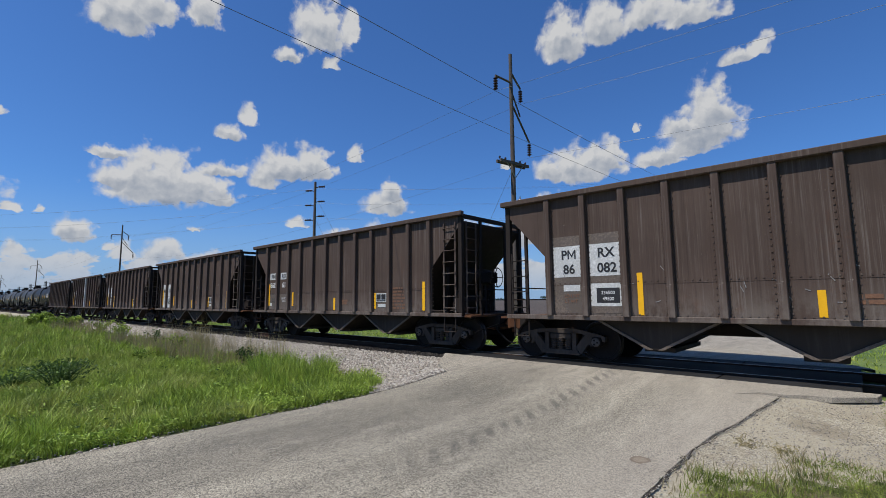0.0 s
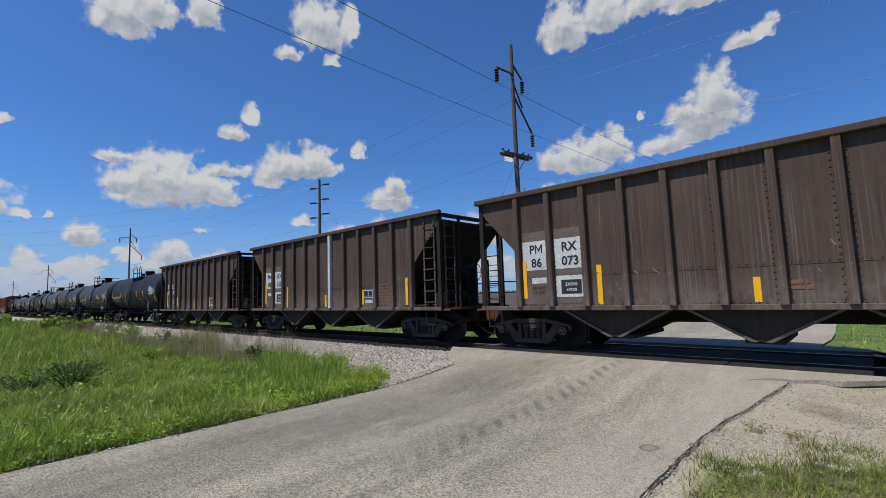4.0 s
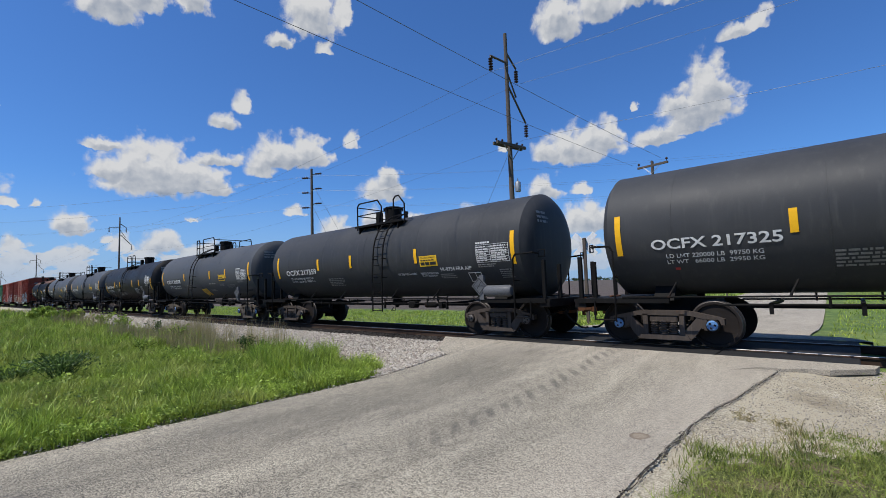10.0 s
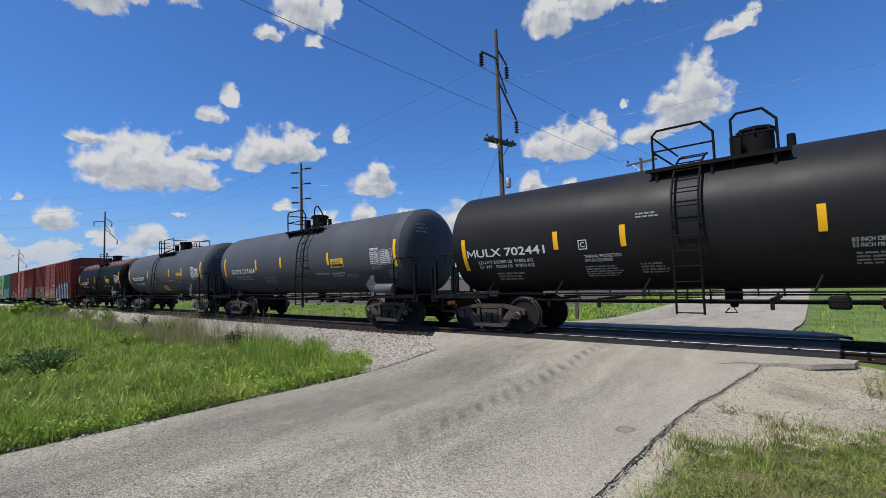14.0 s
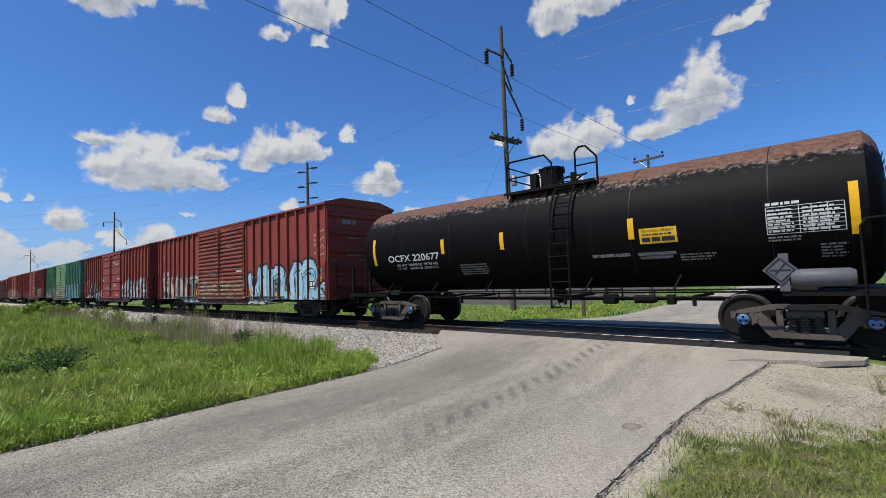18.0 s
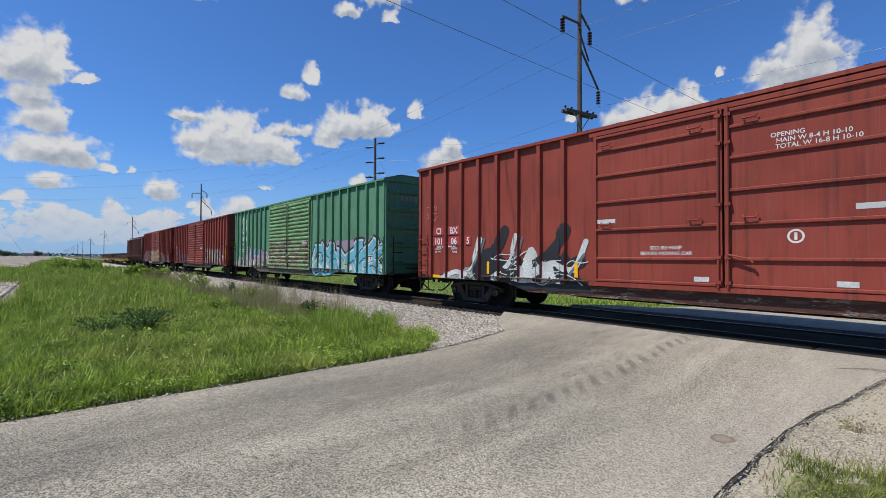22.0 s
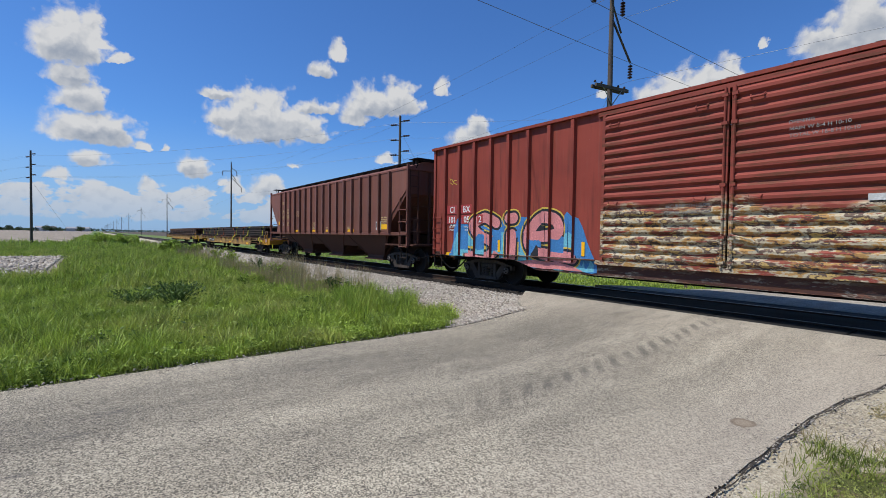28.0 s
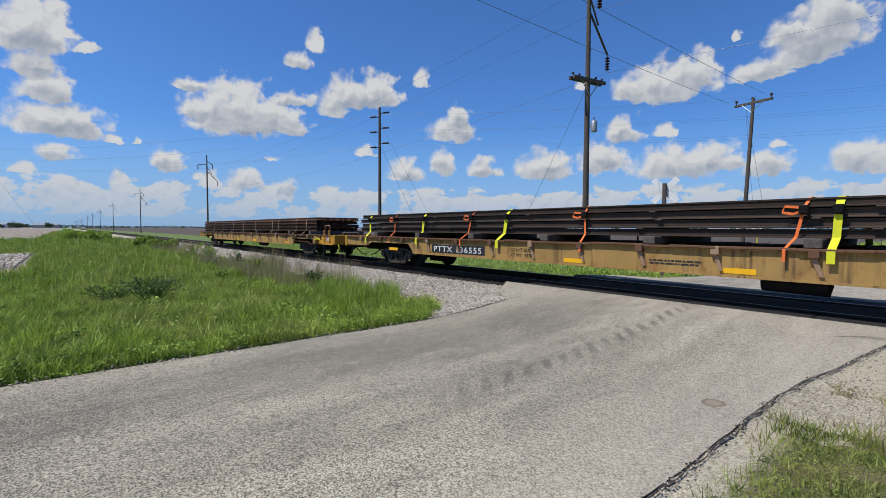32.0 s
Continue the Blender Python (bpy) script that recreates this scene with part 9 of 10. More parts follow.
A = [[(-7.35, 1.85), (-7.8, 1.95), (-8.05, 1.65), (-7.5, 1.4), (-7.45, 1.05), (-8.1, 0.95)], [(-7.0, 1.95), (-6.85, 1.0), (-6.5, 1.6), (-6.25, 1.0), (-5.95, 1.95)], [(-5.55, 1.9), (-5.55, 0.95)],
     [(-5.05, 0.95), (-5.1, 1.9), (-4.4, 1.0), (-4.42, 1.95)], [(-3.95, 1.85), (-2.95, 1.9)], [(-3.42, 1.85), (-3.4, 0.95)]]
coat(b1, "spray_cloud", "g_sky", 0.002, cloud(-8.3, -2.7, 0.62, 1.0, 8, 0.18))
A = [[(x * 0.98 - 0.02, 0.72 + (z - 0.95) * 1.16) for x, z in st] for st in A]
coat(b1, "spray_outline", "g_black", 0.004, lines(A, 0.60, 0.06, -0.05))
coat(b1, "block_shade", "g_grey", 0.005, lines(A, 0.44, -0.03, 0.02))
coat(b1, "sprayed_figure", "g_cream", 0.006, lines(A, 0.34), "cream sprayed figures with black outlines")
coat(b1, "figure_glints", "g_chalk", 0.008, lines([[(x + 0.05, z - 0.06) for x, z in st[-2:]] for st in A], 0.14))
coat(b1, "figure_edges", "g_black", 0.0095, lines([[(x - 0.10, z + 0.02) for x, z in st[:2]] for st in A], 0.05))
scrawl(b1, 8.5, 3.0, 0.8, "g_white", 7, GY, 4)
scrawl(b1, -7.9, 3.3, 0.35, "g_white", 8, GY, 3)
b2 = box_car(-219.95, "red", "plug", ("CI", "BX", "101", "065"), "oxide-red box car with flat plug doors and silver graffiti", 22)
coat(b2, "spray_haze", "g_brown", 0.002, cloud(2.95, 8.9, 0.64, 1.85, 4, 0.22))
coat(b2, "black_base", "g_black", 0.004, cloud(2.95, 8.9, 0.63, 1.20, 5, 0.34), "black lower field of a mural")
coat(b2, "blue_crests", "g_sky", 0.005, cloud(4.1, 4.9, 1.85, 2.2, 9, 0.12))
coat(b2, "blue_crests", "g_sky", 0.005, cloud(6.9, 8.1, 1.8, 2.25, 10, 0.12))
coat(b2, "silver_swirls", "g_grey", 0.006, streaks(26, 3.0, 8.9, 0.95, 1.85, 11, (0.08, 0.2)))
coat(b2, "blue_swirls", "g_sky", 0.008, streaks(22, 3.0, 8.9, 0.85, 1.8, 12, (0.05, 0.16)))
coat(b2, "black_swirls", "g_black", 0.009, streaks(20, 3.0, 8.9, 0.8, 1.6, 14, (0.03, 0.09)))
A = [[(3.1 + 0.62 * k, 0.85), (3.25 + 0.62 * k, 1.35 + 0.3 * math.sin(2.1 * k)), (3.45 + 0.62 * k, 1.75 + 0.22 * math.sin(1.3 * k)), (3.75 + 0.62 * k, 1.25), (4.0 + 0.62 * k, 1.0)] for k in range(8)]
coat(b2, "silver_flames", "g_white", 0.010, lines(A, 0.09), "white sprayed flames")
coat(b2, "white_swirls", "g_white", 0.0115, streaks(26, 3.0, 8.9, 0.8, 1.95, 13, (0.012, 0.035)), "thin white sprayed swirls")
coat(b2, "black_smoke", "g_black", 0.0035, cloud(-6.6, -2.62, 0.63, 1.45, 25, 0.6), "black sprayed smoke")
coat(b2, "white_foam", "g_chalk", 0.005, cloud(-7.9, -6.1, 0.63, 1.05, 26, 0.5))
coat(b2, "white_foam", "g_white", 0.006, cloud(-5.0, -3.4, 0.8, 1.65, 27, 0.45))
coat(b2, "black_tongues", "g_black", 0.0075, lines([[(-6.6, 0.75), (-6.2, 1.4), (-5.5, 1.65), (-5.2, 2.15)], [(-5.2, 0.8), (-4.6, 1.2), (-4.1, 1.25), (-3.5, 1.75), (-3.3, 2.1)], [(-4.3, 0.7), (-3.6, 1.05), (-2.9, 1.35)]], 0.30))
coat(b2, "white_tongues", "g_white", 0.009, lines([[(-6.9, 0.8), (-6.4, 1.2), (-6.1, 1.95)], [(-5.6, 0.85), (-5.0, 1.35), (-4.75, 2.0)], [(-4.4, 0.95), (-3.7, 1.3), (-3.1, 1.15), (-2.75, 1.8)], [(-7.8, 0.75), (-7.2, 1.0), (-6.7, 0.95)]], 0.14), "white sprayed flames")
coat(b2, "grey_edges", "g_grey", 0.0105, lines([[(-6.75, 0.85), (-6.25, 1.3), (-5.95, 1.95)], [(-5.5, 0.8), (-4.85, 1.3), (-4.6, 1.95)], [(-3.9, 0.8), (-3.3, 0.95), (-2.8, 1.5)]], 0.07))
coat(b2, "thin_line", "g_white", 0.012, streaks(12, -7.4, -2.7, 0.8, 1.5, 30, (0.012, 0.03)))
scrawl(b2, -8.3, 2.9, 0.5, "g_pink", 11, GY, 3)
b3 = box_car(-239.9, "green", "ribbed", ("IT", "FX", "150", "28"), "faded green box car with rusted doors and blue graffiti", 23, "ring", doorm="door_c")
A = [[(3.0, 1.15), (3.35, 1.75), (3.9, 1.6), (3.6, 1.1), (3.05, 0.95)], [(3.95, 1.9), (4.3, 1.55), (4.85, 1.85)], [(4.25, 1.0), (4.9, 1.5), (5.35, 1.05), (5.6, 0.8)], [(5.5, 1.6), (6.0, 1.25), (6.6, 1.5)],
     [(5.9, 0.85), (6.4, 1.05), (7.0, 1.8), (7.3, 1.9)], [(7.2, 0.9), (7.0, 1.35), (7.75, 1.6), (8.3, 1.95)], [(7.5, 1.15), (8.1, 1.25), (8.6, 0.95)], [(8.3, 1.5), (8.85, 1.75)]]
coat(b3, "spray_haze", "g_violet", 0.002, cloud(2.95, 8.95, 1.3, 2.1, 6, 0.16), "pale violet sprayed haze")
coat(b3, "pink_flecks", "g_pink", 0.003, dots(9, 3.2, 8.6, 1.9, 2.2, (0.03, 0.10), 31))
coat(b3, "spray_outline", "g_black", 0.005, lines(A, 0.66))
coat(b3, "blue_field", "g_cyan", 0.0065, cloud(2.95, 8.95, 0.64, 1.35, 7, 0.3), "bright blue sprayed field")
coat(b3, "white_outline", "g_white", 0.008, lines(A, 0.50))
coat(b3, "sprayed_figure", "g_cyan", 0.010, lines(A, 0.34), "bright blue sprayed figures with white rims")
coat(b3, "figure_edges", "g_black", 0.012, lines([[(x + 0.17, z - 0.14) for x, z in st] for st in A], 0.045))
coat(b3, "figure_glints", "g_white", 0.0135, lines([[(x - 0.08, z + 0.06) for x, z in st[:2]] for st in A], 0.04))
coat(b3, "gold_flecks", "g_yellow", 0.015, dots(14, 3.2, 8.7, 0.8, 1.2, (0.03, 0.08), 33))
coat(b3, "brown_field", "g_brown", 0.002, cloud(-8.5, -2.7, 0.62, 1.05, 16, 0.16))
coat(b3, "blue_haze", "g_blue", 0.003, cloud(-6.6, -2.7, 1.35, 1.75, 17, 0.2))
A = [[(-8.2, 1.0), (-7.7, 1.25), (-7.2, 0.95)], [(-6.55, 1.35), (-6.1, 1.05)], [(-6.1, 1.9), (-6.05, 0.95)], [(-5.65, 1.75), (-5.6, 1.15), (-5.15, 1.1), (-5.05, 1.75)], [(-4.8, 1.35), (-4.2, 1.25), (-3.9, 0.9)], [(-4.0, 1.7), (-3.95, 1.25), (-3.2, 1.55), (-2.85, 1.2)]]
coat(b3, "spray_outline", "g_black", 0.005, lines(A, 0.44))
coat(b3, "white_outline", "g_white", 0.007, lines(A, 0.36))
coat(b3, "sprayed_figure", "g_mauve", 0.009, lines(A, 0.22), "mauve sprayed figures with white rims")
coat(b3, "cream_shading", "g_cream", 0.011, streaks(14, -8.3, -2.8, 0.72, 1.1, 19, (0.03, 0.09)))
coat(b3, "paint_spots", "g_black", 0.012, dots(30, -6.4, -2.8, 1.5, 1.95, (0.012, 0.035), 18))
b4 = box_car(-259.7, "red", "ribbed", ("CI", "BX", "101", "047"), "oxide-red box car with ribbed doors and cream graffiti", 24, doorm="door_d")
A = [[(3.55, 1.95), (4.2, 1.92), (3.5, 1.08), (4.15, 1.05)], [(4.6, 1.95), (4.5, 1.0)], [(4.95, 1.0), (5.1, 1.95), (5.6, 1.15), (5.75, 1.0)], [(5.35, 2.0), (5.75, 1.3)], [(6.1, 1.9), (6.05, 1.05)], [(6.1, 1.85), (6.6, 1.1), (6.65, 1.95)],
     [(7.0, 1.95), (6.95, 1.0)], [(7.0, 1.9), (7.45, 1.9)], [(7.0, 1.45), (7.4, 1.45)], [(7.0, 1.05), (7.45, 1.0)], [(7.75, 1.0), (7.75, 1.9), (8.2, 1.75), (7.9, 1.45), (8.35, 1.0)]]
A = [[(x * 0.80 + 0.65, z * 0.96 + 0.02) for x, z in st] for st in A]
coat(b4, "block_shade", "g_grey", 0.003, lines(A, 0.20, 0.10, -0.09))
coat(b4, "sprayed_figure", "g_chalk", 0.005, lines(A, 0.22), "silver-white sprayed figures")
coat(b4, "cream_shading", "g_cream", 0.007, lines([[(x + 0.02, z - 0.05) for x, z in st[-2:]] for st in A], 0.12))
coat(b4, "orange_tint", "g_orange", 0.0085, lines([[(4.75, 1.75), (4.95, 1.3), (5.05, 1.05)]], 0.10))
coat(b4, "thin_line", "g_violet", 0.004, streaks(26, -8.4, -2.8, 0.8, 1.8, 26, (0.012, 0.04)))
coat(b4, "thin_line", "g_grey", 0.006, streaks(22, -8.4, -2.8, 0.8, 1.7, 27, (0.03, 0.10)))
scrawl(b4, 8.3, 2.55, 0.7, "g_white", 16, GY, 2)
b5 = box_car(-279.5, "red", "ribbed", ("CI", "BX", "101", "052"), "oxide-red box car with peeling doors and pink graffiti", 25, doorm="door_e")
A = [[(-5.92, 1.80), (-6.4, 1.97), (-6.88, 1.76), (-6.62, 1.46), (-6.12, 1.30), (-5.93, 1.04), (-6.35, 0.80), (-7.15, 0.86)], [(-5.3, 1.48), (-5.3, 0.86)], [(-5.36, 1.92), (-5.24, 1.93)],
     [(-4.55, 1.42), (-3.78, 1.5), (-3.82, 1.84), (-4.3, 1.9), (-4.66, 1.5), (-4.45, 1.06), (-3.3, 0.92)]]
coat(b5, "blue_haze", "g_blue", 0.002, cloud(-8.1, -2.62, 0.62, 1.95, 21, 0.22), "dark blue sprayed haze")
coat(b5, "blue_field", "g_cyan", 0.0035, cloud(-8.0, -2.7, 0.62, 1.55, 22, 0.25), "light blue sprayed field")
coat(b5, "yellow_halo", "g_yellow", 0.005, lines(A, 0.50))
coat(b5, "spray_outline", "g_black", 0.0065, lines(A, 0.42))
coat(b5, "sprayed_word", "g_pink", 0.008, lines(A, 0.29), "pink sprayed word with a black outline")
coat(b5, "pink_base", "g_pink", 0.0085, cloud(-6.8, -3.0, 0.62, 0.80, 23, 0.06))
coat(b5, "figure_edges", "g_black", 0.010, lines([[(-4.3, 1.66), (-4.1, 1.68)]], 0.06))
coat(b5, "old_brown_paint", "g_brown", 0.002, cloud(3.0, 8.9, 0.62, 1.45, 34, 0.4))
coat(b5, "old_lines", "g_cream", 0.004, streaks(20, 3.0, 8.9, 0.7, 1.6, 28, (0.02, 0.06)))
coat(b5, "old_lines", "g_grey", 0.006, streaks(12, 3.0, 8.9, 0.7, 1.5, 29, (0.06, 0.16)))
scrawl(b5, 4.3, 1.95, 1.6, "g_white", 19, GY - 0.06, 1)
scrawl(b5, -7.9, 3.2, 0.4, "g_yellow", 20, GY, 2)
covered_hopper(-298.2)
flat_car(-320.07, "PTTX 136555", "dirty yellow flat car loaded with dark steel rails", 11.9, -11.5, "new_rail",
         [(10.6, "y"), (6.63, "y"), (5.33, "o"), (3.11, "y"), (2.5, "o"), (-1.42, "o"), (-4.07, "y"), (-5.6, "o"), (-7.84, "y"), (-9.5, "o"), (-11.2, "y")], 31)
flat_car(-347.1, "", "dirty yellow flat car loaded with brown rusty rails", 11.4, -12.0, "old_rail",
         [(9.4, "d"), (8.2, "d"), (5.6, "d"), (4.6, "d"), (1.5, "d"), (-1.0, "d"), (-3.5, "d"), (-6.0, "d"), (-9.0, "d")], 32)

# ---- poles and wires ----
def pole_body(h, r0, r1, seg=14):
    return Shape().tube((0, 0, -0.8), (0, 0, h), r0, seg, r1)


def string_insulator(n=5):
    prof = [(0.012, 0.0)]
    for k in range(n):
        z = -0.12 - k * 0.15
        prof += [(0.03, z + 0.06), (0.125, z), (0.125, z - 0.035), (0.03, z - 0.05)]
    prof.append((0.0, -0.12 - n * 0.15))
    return Shape().lathe(prof, (0, 0, 0), "z", 12)


def line_pole(x, y, h, label, low_arm=False, turn=0.0):
    base = ground_z(x, y) if abs(x) < 400 else -0.5
    ob = thing("transmission_pole", label, "utility pole", "poles along the railway", pose(x, y, base, 0, 0, turn))
    h -= base
    part("pole", pole_body(h, 0.18, 0.10), M["pole"], ob, smooth=True)
    # upper davit arms: two on one side and one on the other, across the track
    for y0, z0, z1 in ((-1.55, h - 1.75, h - 2.0), (1.0, h - 1.1, h - 1.9), (1.85, h - 3.0, h - 5.0)):
        s = Shape()
        a = (0, 0, z0 + (0.45 if y0 == -1.55 else 0.0))
        s.tube((0, 0, z0), (0, y0, z1 + 0.12), 0.06, 8)
        part("arm", s, M["pole"], ob)
        part("insulator", string_insulator(), M["insulator"], ob, "brown string insulator", True, at=pose(0, y0, z1 + 0.08))
    s = Shape().tube((0, -0.1, h - 2.05), (0, 0.9, h - 3.0 - 0.55), 0.05, 8)
    part("brace", s, M["pole"], ob)
    if low_arm:
        z = h - 6.6
        part("crossarm", Shape().box(-1.15, 1.15, -0.2, -0.08, z - 0.12, z + 0.04).box(-1.15, 1.15, 0.08, 0.2, z - 0.12, z + 0.04), M["pole"], ob, "double wooden crossarm", at=pose(0, 0, 0, 0, 0, 80))
        for k in (-1.05, -0.6, 0.6, 1.05):
            s = Shape().lathe([(0.02, 0), (0.02, 0.1), (0.07, 0.12), (0.05, 0.2), (0.0, 0.22)], (k, 0, z + 0.03), "z", 10)
            part("pin_insulator", s, M["insulator"], ob, at=pose(0, 0, 0, 0, 0, 80))
        part("crossarm_brace", Shape().tube((0, -0.18, z - 0.9), (0.65, -0.18, z - 0.1), 0.025, 6).tube((0, -0.18, z - 0.9), (-0.65, -0.18, z - 0.1), 0.025, 6), M["galvanised"], ob, at=pose(0, 0, 0, 0, 0, 80))
        s = Shape().lathe([(0, 0), (0.15, 0.0), (0.16, 0.05), (0.16, 0.5), (0.12, 0.56), (0.04, 0.6), (0.03, 0.75), (0, 0.75)], (0.42, 0, z - 2.75), "z", 16)
        s.box(0.2, 0.42, -0.04, 0.04, z - 2.5, z - 2.4)
        part("transformer", s, M["galvanised"], ob, "small grey transformer can", True)
    return ob


POLE_Y, STEP = 21.5, 84.0
MAIN = (-14.0, POLE_Y, 15.8)
line_pole(*MAIN, "tall weathered wooden pole with davit arms and insulators", True)
PX = [-96.2, -194.6] + [-194.6 - 116.0 * k for k in range(1, 12)]
for x in PX:
    line_pole(x, POLE_Y, 15.2, "slim wooden transmission pole beside the railway")


def side_pole(x, y, h, label, turn):
    """A tall pole with three pairs of stand-off insulators."""
    base = ground_z(x, y)
    ob = thing("transmission_pole", label, "utility pole", "poles of the crossing line", pose(x, y, base, 0, 0, turn))
    h -= base
    part("pole", pole_body(h, 0.16, 0.095), M["pole"], ob, smooth=True)
    for k in range(3):
        for side in (-1, 1):
            z = h - 0.45 - k * 1.25 - (0.3 if side > 0 else 0)
            s = Shape().tube((0, 0, z - 0.08), (0, side * 0.3, z), 0.03, 6)
            s.lathe([(0, 0.25 * side), (0.05, 0.3 * side), (0.085, 0.4 * side), (0.05, 0.5 * side), (0.085, 0.6 * side), (0.05, 0.7 * side), (0.08, 0.8 * side), (0, 0.88 * side)], (0, 0, z), "y", 10)
            part("insulator", s, M["insulator"], ob, "dark stand-off insulator")
    return ob


P2 = (-33.0, 20.6, 11.4)
LP = (-74.5, -5.8, 11.0)
RP = (-10.7, 34.5, 9.85)
side_pole(*P2, "tall dark wooden pole with stand-off insulators", 124)
side_pole(*LP, "tall dark wooden pole at the edge of a field", 124)


def t_pole(x, y, h):
    base = ground_z(x, y)
    ob = thing("distribution_pole", "leaning grey wooden pole with a single crossarm", "utility pole", "", pose(x, y, base, 0, 2.2, 0))
    h -= base
    part("pole", pole_body(h, 0.145, 0.095), M["pole"], ob, smooth=True)
    arm = part("crossarm", Shape().box(-1.25, 1.25, -0.06, 0.06, h - 0.35, h - 0.2, 0.01), M["pole"], ob, at=pose(0, 0, 0, 0, 0, -20))
    part("brace", Shape().tube((-0.7, -0.08, h - 0.33), (0, -0.1, h - 0.9), 0.02, 6).tube((0.7, -0.08, h - 0.33), (0, -0.1, h - 0.9), 0.02, 6), M["galvanised"], ob, at=pose(0, 0, 0, 0, 0, -20))
    for k in (-1.15, -0.05, 1.15):
        s = Shape().lathe([(0.02, 0), (0.02, 0.12), (0.08, 0.14), (0.09, 0.2), (0.05, 0.27), (0.0, 0.3)], (k, 0, h - 0.2), "z", 10)
        part("pin_insulator", s, M["insulator"], ob, at=pose(0, 0, 0, 0, 0, -20))
    return ob


t_pole(*RP)


def wire(pts, sag, r, name="power_line", label="thin dark overhead wire", n=14):
    s = Shape()
    for a, b in zip(pts, pts[1:]):
        a, b = Vector(a), Vector(b)
        line = []
        for k in range(n + 1):
            u = k / n
            p = a.lerp(b, u)
            p.z -= sag * 4 * u * (1 - u)
            line.append(p)
        s.pipe(line, r, 5)
    return tagged(new(name, s.mesh(name, M["wire"])), label, "overhead wire", "overhead wires")


mx, my, mh = MAIN
for dy, dz in ((-1.55, 2.8), (1.0, 2.75), (1.85, 5.85)):
    wire([(mx, my + dy, mh - dz)] + [(x, POLE_Y + dy, 15.2 - dz) for x in PX[:5]], 1.6, 0.007)
    wire([(mx, my + dy, mh - dz), (mx + 90, my + dy, mh - dz)], 1.6, 0.008)
# two wires that follow the road on its left, from the leaning pole to one behind the viewer
for x, x2 in ((-11.85, -11.85), (-9.45, -9.6)):
    wire([(x2, RP[1] + (0.35 if x2 < -11 else -0.35), RP[2] + 0.06), (x - 0.05, -38.0, 10.1)], 0.75, 0.010, n=24)
for k in range(3):
    for side in (-1, 1):
        z = -0.45 - k * 1.25 - (0.3 if side > 0 else 0)
        d = Vector((0.55, -0.83, 0)) * 0.0
        o = Vector((-0.83, 0.0, 0)).normalized() * 0.0
        a = Vector((LP[0] - 0.7 * side * -0.83, LP[1] + 0.7 * side * -0.56, LP[2] + z))
        b = Vector((P2[0] - 0.7 * side * -0.83, P2[1] + 0.7 * side * -0.56, P2[2] + z))
        c = Vector((P2[0] + 42, P2[1] + 27, P2[2] + z))
        wire([a, b, c], 0.8, 0.004)
        wire([a, a + (a - b)], 0.8, 0.004)


def guy(a, b, name="guy_wire", label="thin steel guy wire"):
    return tagged(new(name, Shape().tube(a, b, 0.009, 5).mesh(name, M["wire"])), label, "guy wire", "guy wires")


guy((mx, my, mh - 6.9), (mx - 6.5, my + 1.0, -0.5))
guy((P2[0], P2[1], P2[2] - 1.2), (P2[0] + 5.2, P2[1] + 3.2, -0.5))
guy((P2[0], P2[1], P2[2] - 3.0), (P2[0] + 3.8, P2[1] + 2.4, -0.5))
guy((LP[0], LP[1], LP[2] - 3.6), (LP[0] - 1.0, LP[1] + 4.5, -0.5))
guy((RP[0], RP[1], RP[2] - 0.6), (RP[0] + 1.4, RP[1] + 1.2, -0.45))
guy((RP[0], RP[1], RP[2] - 0.9), (RP[0] + 0.8, RP[1] + 0.3, -0.45))
s = Shape().tube((RP[0] + 0.88, RP[1] + 0.32, -0.45), (RP[0] + 0.66, RP[1] + 0.25, 1.9), 0.035, 8)
tagged(new("guy_guard", s.mesh("guy_guard", M["guy_yellow"])), "yellow plastic guard on a guy wire", "guy guard")


# ---- signs ----
def crossbuck(x, y, turn):
    base = ground_z(x, y)
    ob = thing("crossbuck", "white crossed-board crossing sign seen from behind on a post", "crossing sign", "", pose(x, y, base, 0, 0, turn))
    top = 3.25
    part("post", Shape().box(-0.06, 0.06, -0.06, 0.06, -0.4, top + 0.25, 0.008), M["pole"], ob, "square wooden post")
    for a in (45, -45):
        part("blade", Shape().box(-0.61, 0.61, 0.07, 0.085, -0.115, 0.115, 0.003), M["sign_white"], ob, "white board", at=pose(0, 0.002 * (a > 0), top - 0.02, 0, a, 0) @ pose(0, 0, 0))
    return ob


crossbuck(-8.05, 17.5, 8)


def diamond(x, y, turn, size, h):
    base = ground_z(x, y)
    ob = thing("warning_sign", "grey back of a diamond road sign on a leaning post", "road sign", "", pose(x, y, base, 0, 7, turn))
    part("post", Shape().box(-0.03, 0.03, -0.03, 0.03, -0.3, h, 0.004), M["galvanised"], ob)
    part("panel", Shape().prism([(-size, 0), (0, -size), (size, 0), (0, size)], -0.045, -0.035).moved(0, 0, h - 0.3), M["galvanised"], ob)
    return ob


diamond(-8.9, 62.0, 10, 0.62, 2.9)
for x, y, h in ((-8.0, 44.0, 1.9), (-8.6, 75.0, 2.1)):
    ob = thing("marker_post", "slim dark marker post in the verge", "post", "", pose(x, y, ground_z(x, y)))
    part("post", Shape().box(-0.05, 0.05, -0.03, 0.03, -0.2, h, 0.006), M["pole"], ob)

